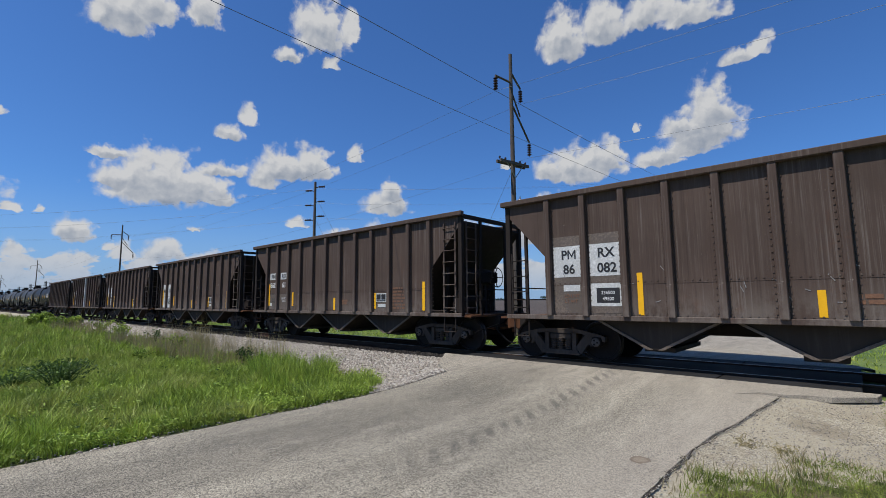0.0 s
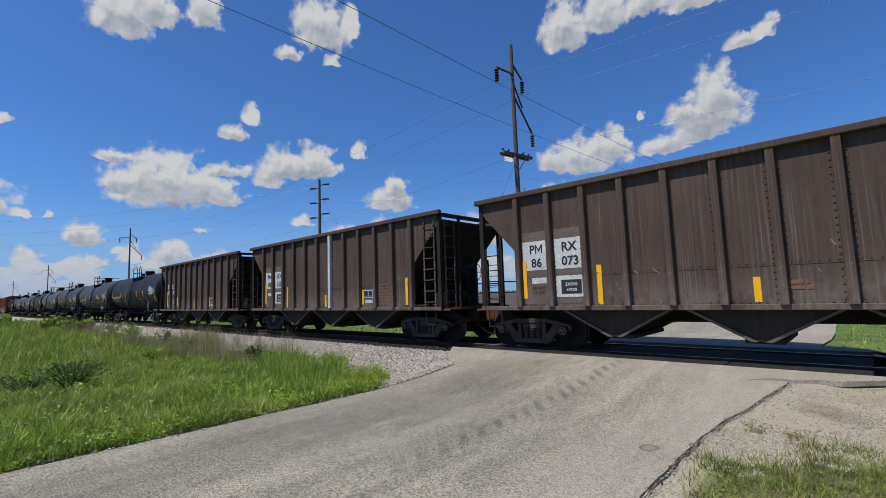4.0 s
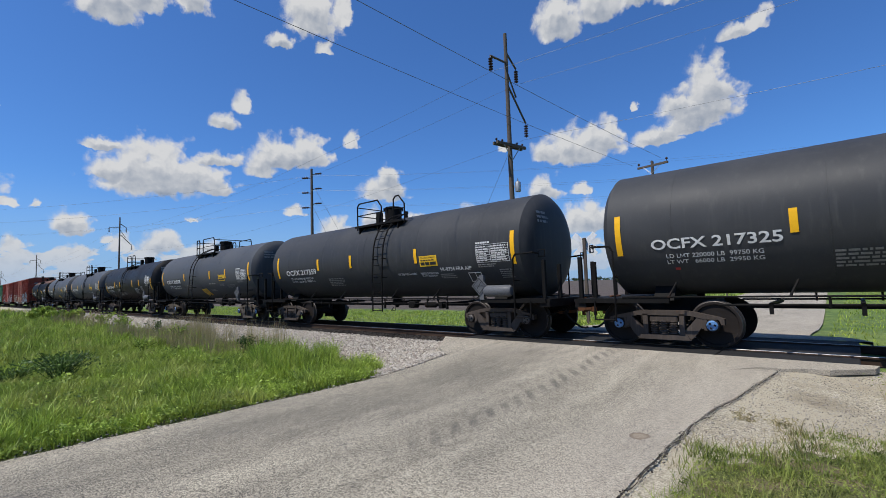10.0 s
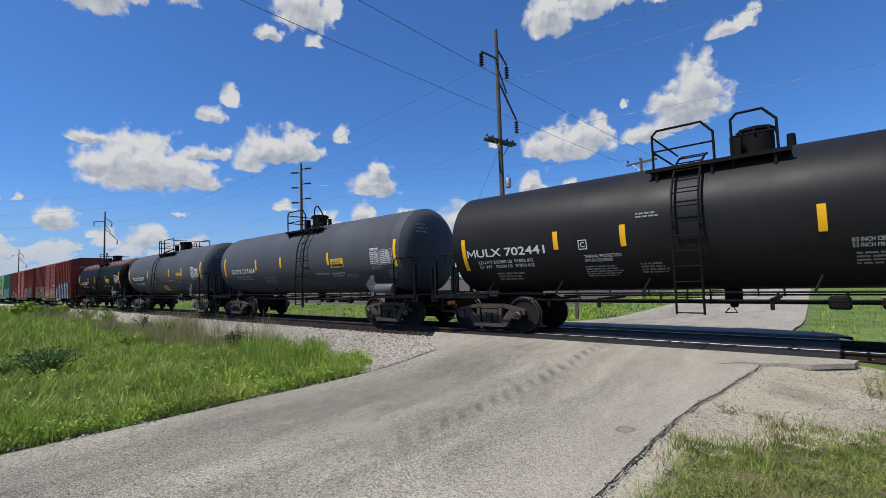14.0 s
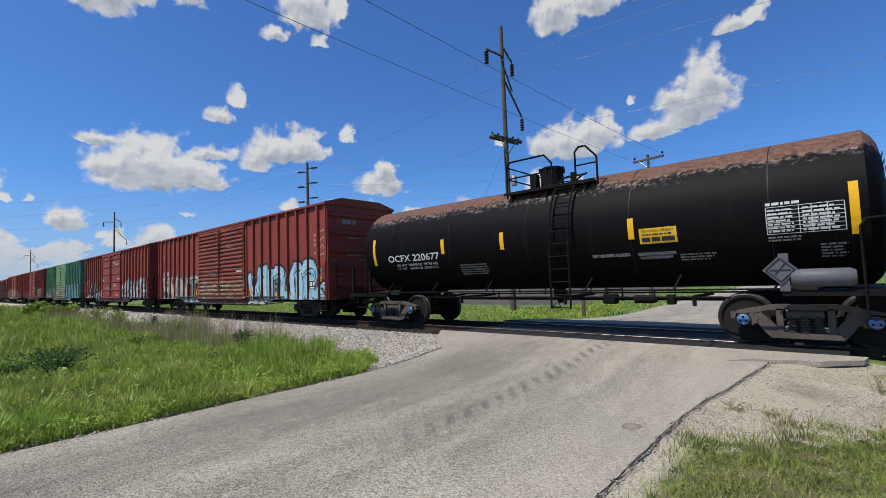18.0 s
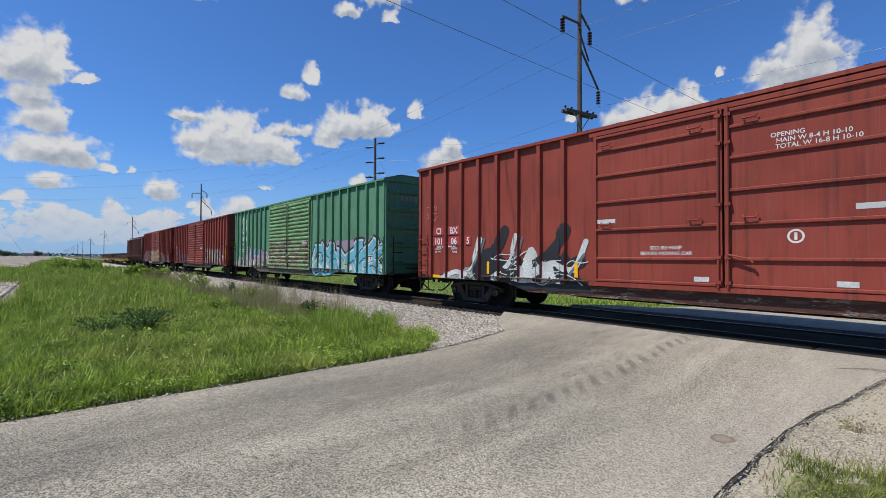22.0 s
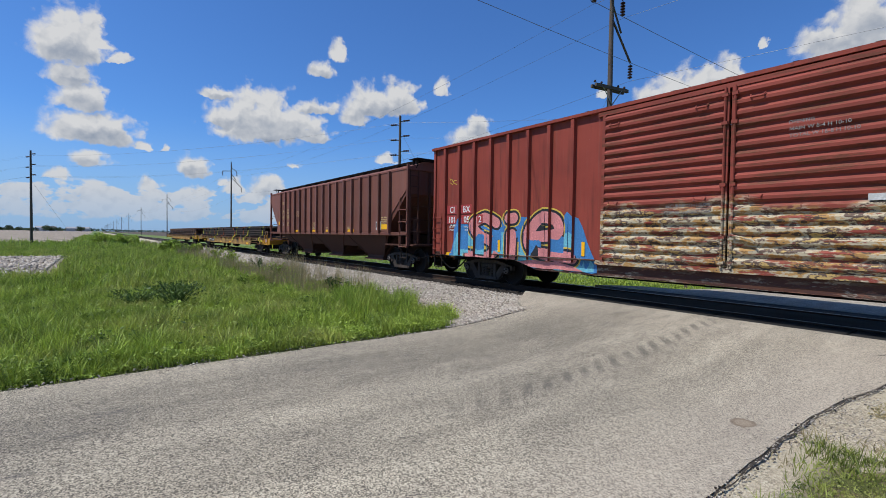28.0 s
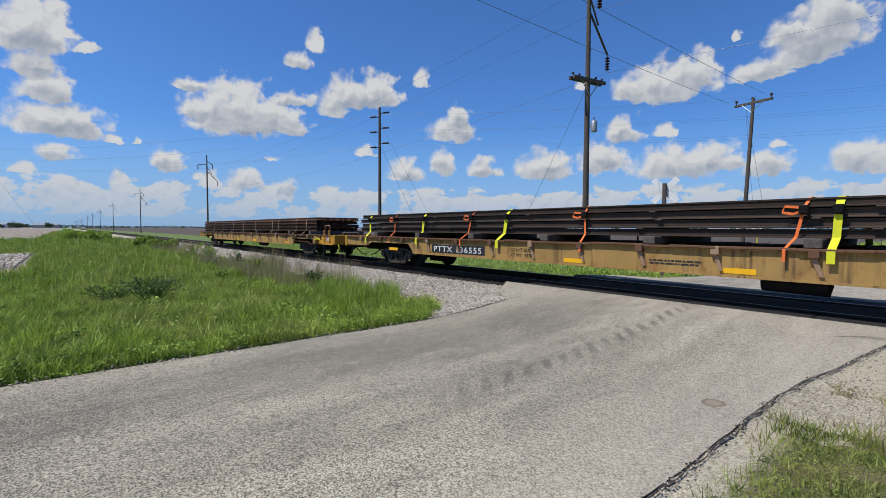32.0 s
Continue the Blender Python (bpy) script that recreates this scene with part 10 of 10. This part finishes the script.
# ---- far buildings ----
def grain_bin(x, y, r, h):
    ob = thing("grain_bin", "pale steel grain bin with a conical roof, far off", "grain bin", "farm bins", pose(x, y, -0.5))
    s = Shape().lathe([(r, 0), (r, h)], (0, 0, 0), "z", 28)
    for k in range(8):
        s.lathe([(r, h * (k + 0.4) / 8), (r + 0.06, h * (k + 0.5) / 8), (r, h * (k + 0.6) / 8)], (0, 0, 0), "z", 28)
    part("wall", s, M["sign_white"], ob, smooth=True)
    part("roof", Shape().lathe([(r + 0.2, h), (0.5, h + r * 0.55), (0.5, h + r * 0.6), (0, h + r * 0.62)], (0, 0, 0), "z", 28), M["galvanised"], ob)
    return ob


grain_bin(14.0, 330, 6.0, 6.5)
ob = thing("elevator_leg", "thin steel grain elevator tower beside the bins", "elevator", "", pose(12.5, 336, -0.5))
s = Shape()
for dx, dy in ((-0.8, -0.8), (0.8, -0.8), (0.8, 0.8), (-0.8, 0.8)):
    s.box(dx - 0.1, dx + 0.1, dy - 0.1, dy + 0.1, 0, 19)
for k in range(9):
    s.box(-0.9, 0.9, -0.9, 0.9, 2 * k + 1, 2 * k + 1.15)
part("tower", s, M["galvanised"], ob)
part("head", Shape().box(-1.1, 1.1, -1.0, 1.0, 19, 21.5, 0.2), M["galvanised"], ob)
part("spout", Shape().tube((0, 0, 19), (3, -5, 10), 0.25, 8), M["galvanised"], ob)


def shed(x, y, w, d, h, turn, wall, label):
    ob = thing("farm_shed", label, "farm building", "far farm buildings", pose(x, y, -0.5, 0, 0, turn))
    s = Shape()
    s.box(-w / 2, w / 2, -d / 2, d / 2, 0, h)
    part("wall", s, wall, ob)
    part("roof", Shape().prism([(-d / 2 - 0.4, h), (d / 2 + 0.4, h), (0, h + d * 0.22)], -w / 2 - 0.4, w / 2 + 0.4, "x"), M["galvanised"], ob)
    for k in range(3):
        part("door", Shape().box(-w / 2 + w * (k + 0.25) / 3, -w / 2 + w * (k + 0.75) / 3, -d / 2 - 0.08, -d / 2 - 0.02, 0, h * 0.8), M["galvanised"], ob)
    return ob


shed(-252, 850, 34, 16, 6, 15, M["sign_white"], "long pale farm shed beyond the bare field")
shed(-1500, -95, 40, 20, 8, 80, M["sign_white"], "pale farm shed on the horizon")
shed(-1900, -40, 60, 25, 9, 80, M["galvanised"], "grey farm shed on the horizon")
shed(-520, 1500, 50, 20, 7, 20, M["sign_white"], "white farm shed on the horizon")

# ---- plants ----
def blades(name, mat, pos, height, width, lean, label, seed, bend=0.5):
    """Curved blades of two segments: five corners, one quad and a tip each, in one mesh."""
    g = np.random.default_rng(seed)
    n = len(pos)
    h = g.uniform(height[0], height[1], n) * (0.75 + 0.5 * g.random(n))
    h *= np.clip(1.0 + 0.9 * clump(pos[:, 0], pos[:, 1], 0.9, 11) + 0.8 * clump(pos[:, 0], pos[:, 1], 2.6, 12), 0.3, 1.9)
    w = g.uniform(width[0], width[1], n)
    a = g.uniform(0, 2 * np.pi, n)
    b = g.uniform(0, 2 * np.pi, n)
    l = g.uniform(0.1, 1.0, n) * lean * h
    side = np.stack([np.cos(a), np.sin(a), np.zeros(n)], -1) * w[:, None]
    tilt = np.stack([np.cos(b), np.sin(b), np.zeros(n)], -1) * l[:, None]
    up = np.array([0, 0, 1.0])
    mid = pos + tilt * (0.5 - 0.2 * bend) + up * (h * 0.6)[:, None]
    tip = pos + tilt + up * h[:, None]
    v = np.stack([pos - side, pos + side, mid + side * 0.7, mid - side * 0.7, tip + side * 0.12, tip - side * 0.12], 1).reshape(-1, 3)
    i = (np.arange(n) * 6)[:, None, None]
    f = (np.array([[0, 1, 2, 3], [3, 2, 4, 5]])[None] + i).reshape(-1, 4)
    return bulk(name, v, f, mat, label)


def leaves(name, mat, centres, size, label, seed, flatness=0.5):
    """Small pointed leaves turned every way, in one mesh."""
    g = np.random.default_rng(seed)
    n = len(centres)
    u = g.normal(0, 1, (n, 3)) * np.array([1, 1, flatness])
    u /= np.linalg.norm(u, axis=1)[:, None]
    w = np.cross(u, g.normal(0, 1, (n, 3)))
    w /= np.linalg.norm(w, axis=1)[:, None]
    s = g.uniform(size[0], size[1], n)[:, None]
    v = np.stack([centres - u * s, centres + w * s * 0.42, centres + u * s, centres - w * s * 0.42], 1).reshape(-1, 3)
    f = np.arange(n * 4).reshape(-1, 4)
    return bulk(name, v, f, mat, label)


def heights(x, y):
    return np.array([ground_z(a, b) for a, b in zip(x, y)])


def spread(n, x0, x1, y0, y1, seed, keep=None, power=1.0):
    g = np.random.default_rng(seed)
    x = x1 + (x0 - x1) * g.random(n) ** power
    y = g.uniform(y0, y1, n)
    if keep is not None:
        k = keep(x, y, g)
        x, y = x[k], y[k]
    return np.stack([x, y, heights(x, y)], -1)


def clump(x, y, f=0.6, s=0.0):
    return np.array([noise.noise(Vector((a * f, b * f, s))) for a, b in zip(x, y)])


def bed_edge(x):
    """Where the grass meets the ballast."""
    return np.where(x > -9, 6.0 + np.clip(-7.3 - x, 0, 2) * 0.75, 7.45) + 0.0


def tufted(pts, seed, per=13, spread_=0.075):
    """Gathers scattered blades into tufts."""
    g = np.random.default_rng(seed)
    heart = pts[g.integers(0, len(pts), max(1, len(pts) // per))]
    k = g.integers(0, len(heart), len(pts))
    loose = g.random(len(pts)) < 0.3
    off = g.normal(0, spread_, (len(pts), 2))
    out = heart[k].copy()
    out[:, :2] += off
    out[loose] = pts[loose]
    return out


def left_keep(x, y, g):
    stony = (np.abs(x + 34.5) < 9.0) & (y < -1.2)
    edge = bed_edge(x) + 0.55 * clump(x, y, 0.5, 3) + 0.45 * clump(x, y, 1.7, 5) - 0.1
    return (x < ROAD[0] - 0.12 + 0.06 * clump(x, y, 2.0, 1)) & (y < edge) & ~stony & ((x < -9.6) | (y < 5.7 + (-x - 6.9) * 0.72 + 0.3 * clump(x, y, 1.7, 5)))


near = tufted(spread(170000, -19, -6.9, -6, 8.0, 1, left_keep, 1.25), 71, 22, 0.07)
near = near[near[:, 0] < ROAD[0] - 0.06]
blades("tall_grass", M["grass"], near, (0.07, 0.23), (0.004, 0.009), 1.0, "lush uneven green grass on the verge", 2)
mid = tufted(spread(80000, -60, -18, -7, 8.5, 3, left_keep, 1.3), 72, 12, 0.12)
blades("tall_grass", M["grass"], mid, (0.14, 0.34), (0.010, 0.020), 0.8, "lush uneven green grass along the railway", 4)
far = spread(30000, -240, -58, -24, 9.0, 5, lambda x, y, g: left_keep(x, y, g) & ~((x < -93) & (y < -3)), 1.6)
blades("tall_grass", M["grass"], far, (0.25, 0.55), (0.03, 0.06), 0.5, "green grass far along the railway", 6)
# broad-leaved weeds in drifts through the grass
drift = spread(52000, -24, -6.9, -6, 7.2, 31, lambda x, y, g: left_keep(x, y, g) & (clump(x, y, 0.7, 15) + 0.5 * clump(x, y, 2.4, 16) > 0.08))
drift[:, 2] += np.random.default_rng(32).uniform(0.04, 0.24, len(drift)) * np.clip(1.0 + clump(drift[:, 0], drift[:, 1], 1.5, 17), 0.4, 1.5)
leaves("broad_weeds", M["verge"], drift, (0.012, 0.036), "broad-leaved weeds in drifts through the grass", 33, 0.45)
dark = spread(16000, -24, -6.9, -6, 7.2, 34, lambda x, y, g: left_keep(x, y, g) & (clump(x, y, 0.9, 25) + 0.6 * clump(x, y, 2.8, 26) > 0.32))
dark[:, 2] += np.random.default_rng(35).uniform(0.02, 0.2, len(dark))
leaves("dark_weeds", M["weed_mid"], dark, (0.02, 0.055), "darker leafy weeds among the grass", 36, 0.5)
# low broad-leaved weeds at the road's edge
edge = spread(52000, -8.2, -6.85, -6, 6.2, 7, lambda x, y, g: (x < ROAD[0] - 0.06 + 0.10 * clump(x, y, 1.6, 1)) & (y < 5.5) & (g.random(len(x)) < np.clip(1.25 + (x - ROAD[0]) * 0.8, 0.1, 1)))
edge[:, 2] += np.random.default_rng(8).uniform(0.01, 0.16, len(edge)) * np.clip(0.8 + 1.3 * clump(edge[:, 0], edge[:, 1], 2.2, 19), 0.1, 1.5)
leaves("verge_weeds", M["verge"], edge, (0.011, 0.032), "low leafy weeds along the road's edge", 9, 0.35)
# dry seeding grass on the bank above the ballast
dry = spread(9000, -26, -13.2, 5.2, 7.9, 10, lambda x, y, g: clump(x, y, 0.5, 6) > -0.05)
blades("dry_grass", M["dry_grass"], dry, (0.4, 0.8), (0.003, 0.006), 0.35, "tall dry seeding grass beside the ballast", 11)
dry = spread(4000, -75, -34, 5.5, 8.2, 12, lambda x, y, g: clump(x, y, 0.2, 6) > 0.0)
blades("dry_grass", M["dry_grass"], dry, (0.4, 0.8), (0.008, 0.014), 0.35, "dry seeding grass far along the ballast", 13)
# thick tuft where grass, road and ballast meet
tuft = spread(12000, -12.6, -8.7, 4.6, 7.4, 14, lambda x, y, g: (y < 4.9 + (-x - 7.6) * 0.8) & (y > 3.6 + (-x - 7.6) * 0.45) & (clump(x, y, 1.0, 2) + 0.6 * clump(x, y, 2.5, 9) > -0.12))
blades("tall_grass", M["verge"], tuft, (0.20, 0.46), (0.004, 0.009), 0.7, "tall fresh grass at the foot of the ballast", 15)
# blades under the viewer and by the gravel shoulder, in patches
right_edge = lambda x, y: clump(x, y, 1.5, 4) * 0.75 + clump(x, y, 4.0, 4) * 0.35 + (x + 1.2) * 0.9 - (y - 5.1) * 0.85
right = tufted(spread(44000, -1.5, 2.6, 2.2, 8.2, 16, lambda x, y, g: (right_edge(x, y) + 0.5 * clump(x, y, 5.0, 21) > 0.02) & (x > -1.3)), 73, 30, 0.05)
turf = spread(70000, -1.4, 2.2, 2.4, 7.6, 28, lambda x, y, g: (right_edge(x, y) + 0.9 * clump(x, y, 5.0, 21) > 0.34) & (x > -1.2))
turf[:, 2] += np.random.default_rng(29).uniform(0.01, 0.05, len(turf))
leaves("clover_leaves", M["turf"], turf, (0.006, 0.014), "low clover and weeds in the short grass", 30, 0.4)
blades("short_grass", M["turf"], right, (0.03, 0.10), (0.0025, 0.005), 1.1, "patchy short grass at the edge of the gravel", 17)
right = tufted(spread(12000, -1.4, 2.4, 2.5, 8.2, 18, lambda x, y, g: (np.abs(right_edge(x, y) - 0.05) < 0.42) & (x > -1.4)), 74, 40, 0.06)
blades("dry_grass", M["dry_grass"], right, (0.03, 0.11), (0.003, 0.006), 1.0, "dry yellowed grass on the gravel", 19)
behind = spread(9000, -1.2, 9, -10, 1.3, 20, None)
blades("short_grass", M["verge"], behind, (0.06, 0.2), (0.006, 0.012), 0.7, "short grass behind the shoulder", 21)
# far side of the track
fs = spread(30000, -70, -8.2, YT + 3.4, 24.5, 22, None, 1.3)
blades("short_grass", M["grass"], fs, (0.05, 0.12), (0.012, 0.025), 0.9, "mown green grass beyond the track", 23)
fs = spread(42000, -0.6, 26, YT + 2.6, 75, 24, None, 0.8)
blades("short_grass", M["grass"], fs, (0.04, 0.11), (0.008, 0.018), 0.9, "green grass beyond the track beside the road", 25)
fs = spread(9000, -12.5, -7.2, YT + 4, 90, 26, None)
blades("short_grass", M["grass"], fs, (0.05, 0.13), (0.018, 0.035), 0.9, "green verge of the far road", 27)


def weed(x, y, h, n, seed, mat, label, spread_=0.35, leaf=(0.03, 0.07)):
    """A leafy weed: bent stems under one crown of leaves."""
    g = random.Random(seed)
    base = ground_z(x, y)
    ob = thing("weed_plant", label, "weed", "weeds in the grass", pose(x, y, base))
    s, pts = Shape(), []
    for k in range(n):
        a, q = g.uniform(0, 6.28), g.uniform(0.2, 1.0)
        top = Vector((math.cos(a) * spread_ * q, math.sin(a) * spread_ * q, h * g.uniform(0.6, 1.0)))
        midp = top * 0.5 + Vector((0, 0, h * 0.12))
        s.pipe([(0, 0, -0.05), midp, top], 0.007, 5)
        for j in range(26):
            u = g.uniform(0.25, 1.05)
            p = midp * (1 - abs(2 * u - 1)) + top * max(0, 2 * u - 1) if u > 0.5 else midp * (2 * u)
            pts.append((p.x + g.gauss(0, 0.05), p.y + g.gauss(0, 0.05), max(0.02, p.z + g.gauss(0, 0.04))))
    part("stem", s, M["weed_dark"], ob)
    crown = leaves("crown", mat, np.array(pts), leaf, "", seed, 0.8)
    crown.parent = ob
    return ob


weed(-14.3, 6.5, 0.62, 9, 1, M["weed_dark"], "dark upright weed beside the ballast", 0.35)
weed(-13.6, 6.7, 0.5, 6, 2, M["weed_dark"], "small dark weed beside the ballast", 0.25)
weed(-13.1, 1.8, 0.72, 40, 3, M["weed_mid"], "spreading dark leafy weed in the grass", 0.95, (0.022, 0.05))
weed(-14.0, 1.1, 0.48, 24, 4, M["weed_mid"], "low dark leafy weed in the grass", 0.7, (0.02, 0.045))
weed(-15.3, 2.2, 0.48, 20, 5, M["weed_mid"], "low leafy weed in the grass", 0.6, (0.02, 0.045))
weed(-11.5, 1.6, 0.35, 8, 6, M["verge"], "fresh leafy weed in the grass", 0.4)
weed(-17.5, 4.5, 0.5, 8, 7, M["verge"], "fresh leafy weed in the grass", 0.5)
weed(-20.5, 6.6, 0.8, 10, 8, M["verge"], "tall leafy weed by the ballast", 0.5)
weed(-24.0, 6.8, 0.8, 10, 9, M["weed_dark"], "tall leafy weed by the ballast", 0.5)
weed(-30.0, 6.9, 0.9, 12, 10, M["verge"], "tall leafy weed by the ballast", 0.7, (0.05, 0.1))
weed(-36.0, 7.2, 0.9, 12, 11, M["verge"], "tall leafy weed by the ballast", 0.7, (0.05, 0.1))


def twig_tuft(x, y, h, n, seed, mat, label):
    g = random.Random(seed)
    base = ground_z(x, y)
    ob = thing("twig_tuft", label, "weed", "weeds on the gravel", pose(x, y, base))
    s, pts = Shape(), []
    for k in range(n):
        a, q = g.uniform(0, 6.28), g.uniform(0.05, 0.4)
        p, line = Vector((g.gauss(0, 0.05), g.gauss(0, 0.05), -0.02)), []
        for j in range(4):
            line.append(tuple(p))
            p = p + Vector((math.cos(a) * q * h / 3 + g.gauss(0, 0.02), math.sin(a) * q * h / 3 + g.gauss(0, 0.02), h / 3 * g.uniform(0.6, 1)))
            pts += [(p.x + g.gauss(0, 0.02), p.y + g.gauss(0, 0.02), max(0.01, p.z + g.gauss(0, 0.02))) for _ in range(2)]
        s.pipe(line, 0.0025, 4)
    part("stem", s, M["dry_grass"], ob)
    crown = leaves("crown", mat, np.array(pts), (0.008, 0.022), "", seed, 0.8)
    crown.parent = ob
    return ob


for k, (x, y, h) in enumerate(((0.32, 8.1, 0.36), (0.48, 8.3, 0.30), (0.62, 8.7, 0.28), (-1.05, 6.3, 0.09), (-0.72, 6.25, 0.10), (0.95, 8.6, 0.3))):
    twig_tuft(x, y, h, 24, 40 + k, M["turf"] if h > 0.2 else M["dry_grass"], "wiry half-dry weed on the gravel")


def far_bush(x, y, w, h, seed, name="bush", label="rounded green bush far along the verge", mat="weed_dark", n=900, trunk=False, size=None):
    g = np.random.default_rng(seed)
    base = ground_z(x, y) if abs(x) + abs(y) < 800 else -0.5
    ob = thing(name, label, "tree" if trunk else "bush", "far trees" if trunk else "far bushes", pose(x, y, base))
    q = random.Random(seed)
    blobs = [(q.uniform(-0.5, 0.5) * w, q.uniform(-0.4, 0.4) * w, h * q.uniform(0.35, 0.75), q.uniform(0.18, 0.34) * min(w, h * 1.3)) for _ in range(9)]
    pts = []
    for bx, by, bz, r in blobs:
        d = g.normal(0, 1, (n // 9, 3))
        d /= np.linalg.norm(d, axis=1)[:, None]
        pts.append(np.array([bx, by, bz]) + d * r * g.uniform(0.65, 1.1, (len(d), 1)) * np.array([1, 1, 0.85]))
    pts = np.concatenate(pts)
    pts[:, 2] = np.maximum(pts[:, 2], 0.05)
    s = Shape().tube((0, 0, -0.2), (0, 0, h * 0.5), max(0.03, w * 0.035), 8, max(0.02, w * 0.018))
    for bx, by, bz, r in blobs[:5]:
        s.tube((0, 0, h * 0.3), (bx, by, bz), max(0.02, w * 0.015), 5, 0.01)
    part("trunk", s, M["pole"], ob)
    crown = leaves("crown", M[mat], pts, size or (0.06, 0.13), "", seed, 0.9)
    crown.parent = ob
    return ob


for k, (x, y, w, h) in enumerate(((-80, 1.5, 5.0, 1.7), (-84, 3.2, 4.5, 1.5), (-76, 3.8, 3.0, 1.3), (-52, 6.2, 2.2, 1.1), (-46, 7.0, 2.0, 1.0), (-95, 4.6, 4, 1.3))):
    far_bush(x, y, w, h, 60 + k, mat="verge", n=2200, size=(0.08, 0.16))
rng = random.Random(12)
for k in range(34):
    if k < 12:
        x, y = -rng.uniform(1300, 1700), -rng.uniform(20, 170)
    elif k < 20:
        x, y = -rng.uniform(900, 1500), rng.uniform(300, 900)
    elif k < 28:
        x, y = rng.uniform(-60, 60), rng.uniform(900, 1300)
    else:
        x, y = -rng.uniform(250, 700), rng.uniform(1100, 1400)
    far_bush(x, y, rng.uniform(12, 24), rng.uniform(8, 14), 100 + k, "tree", "hazy green tree on the horizon", "tree_far", 500, True, (0.8, 1.6))
# low wooded line along the horizon
g = np.random.default_rng(4)
for k, (cx, cy, dx, dy, n) in enumerate(((-2600, 250, 60, 700, 2500), (-1900, 1700, 700, 400, 3000), (-300, 2400, 900, 60, 3000), (500, 2400, 500, 60, 1800), (-2600, -500, 60, 500, 1500))):
    p = np.stack([cx + g.uniform(-dx, dx, n), cy + g.uniform(-dy, dy, n), np.zeros(n)], -1)
    top = 9 + 6 * np.array([noise.noise(Vector((a * 0.006, b * 0.006, k))) for a, b, _ in p])
    p[:, 2] = g.random(n) * np.maximum(top, 1.0) - 0.5
    leaves("far_wood", M["tree_far"], p, (3.0, 6.0), "low wooded line on the horizon", 200 + k, 0.5)


# ---- motion of the train ----
def motions():
    """All cars roll at one even speed; wheels turn as they pass."""
    times = [4.0 * k for k in range(9)]
    for ob, c in CARS + LOADS:
        walk(ob, [(t, pose(c + SPEED * t, YT, 0)) for t in times])
    for w, k, r, index in WHEELS:
        centre = CARS[index - 1][1]
        mid = -(centre + 9.0) / SPEED
        t0, t1 = max(0.0, mid - 2.2), min(32.0, mid + 2.4)
        rows, step = [], 1 / 30
        n0, n1 = math.ceil(t0 / step), math.floor(t1 / step)
        ticks = sorted({0.0, 32.0} | {q * step for q in range(n0, n1 + 1)})
        for t in ticks:
            u = min(max(t, n0 * step), max(n1, n0) * step)
            spin = math.degrees(SPEED * u / r)
            rows.append((t, pose(k, 0, r, 0, spin, 0)))
        walk(w, rows)


motions()
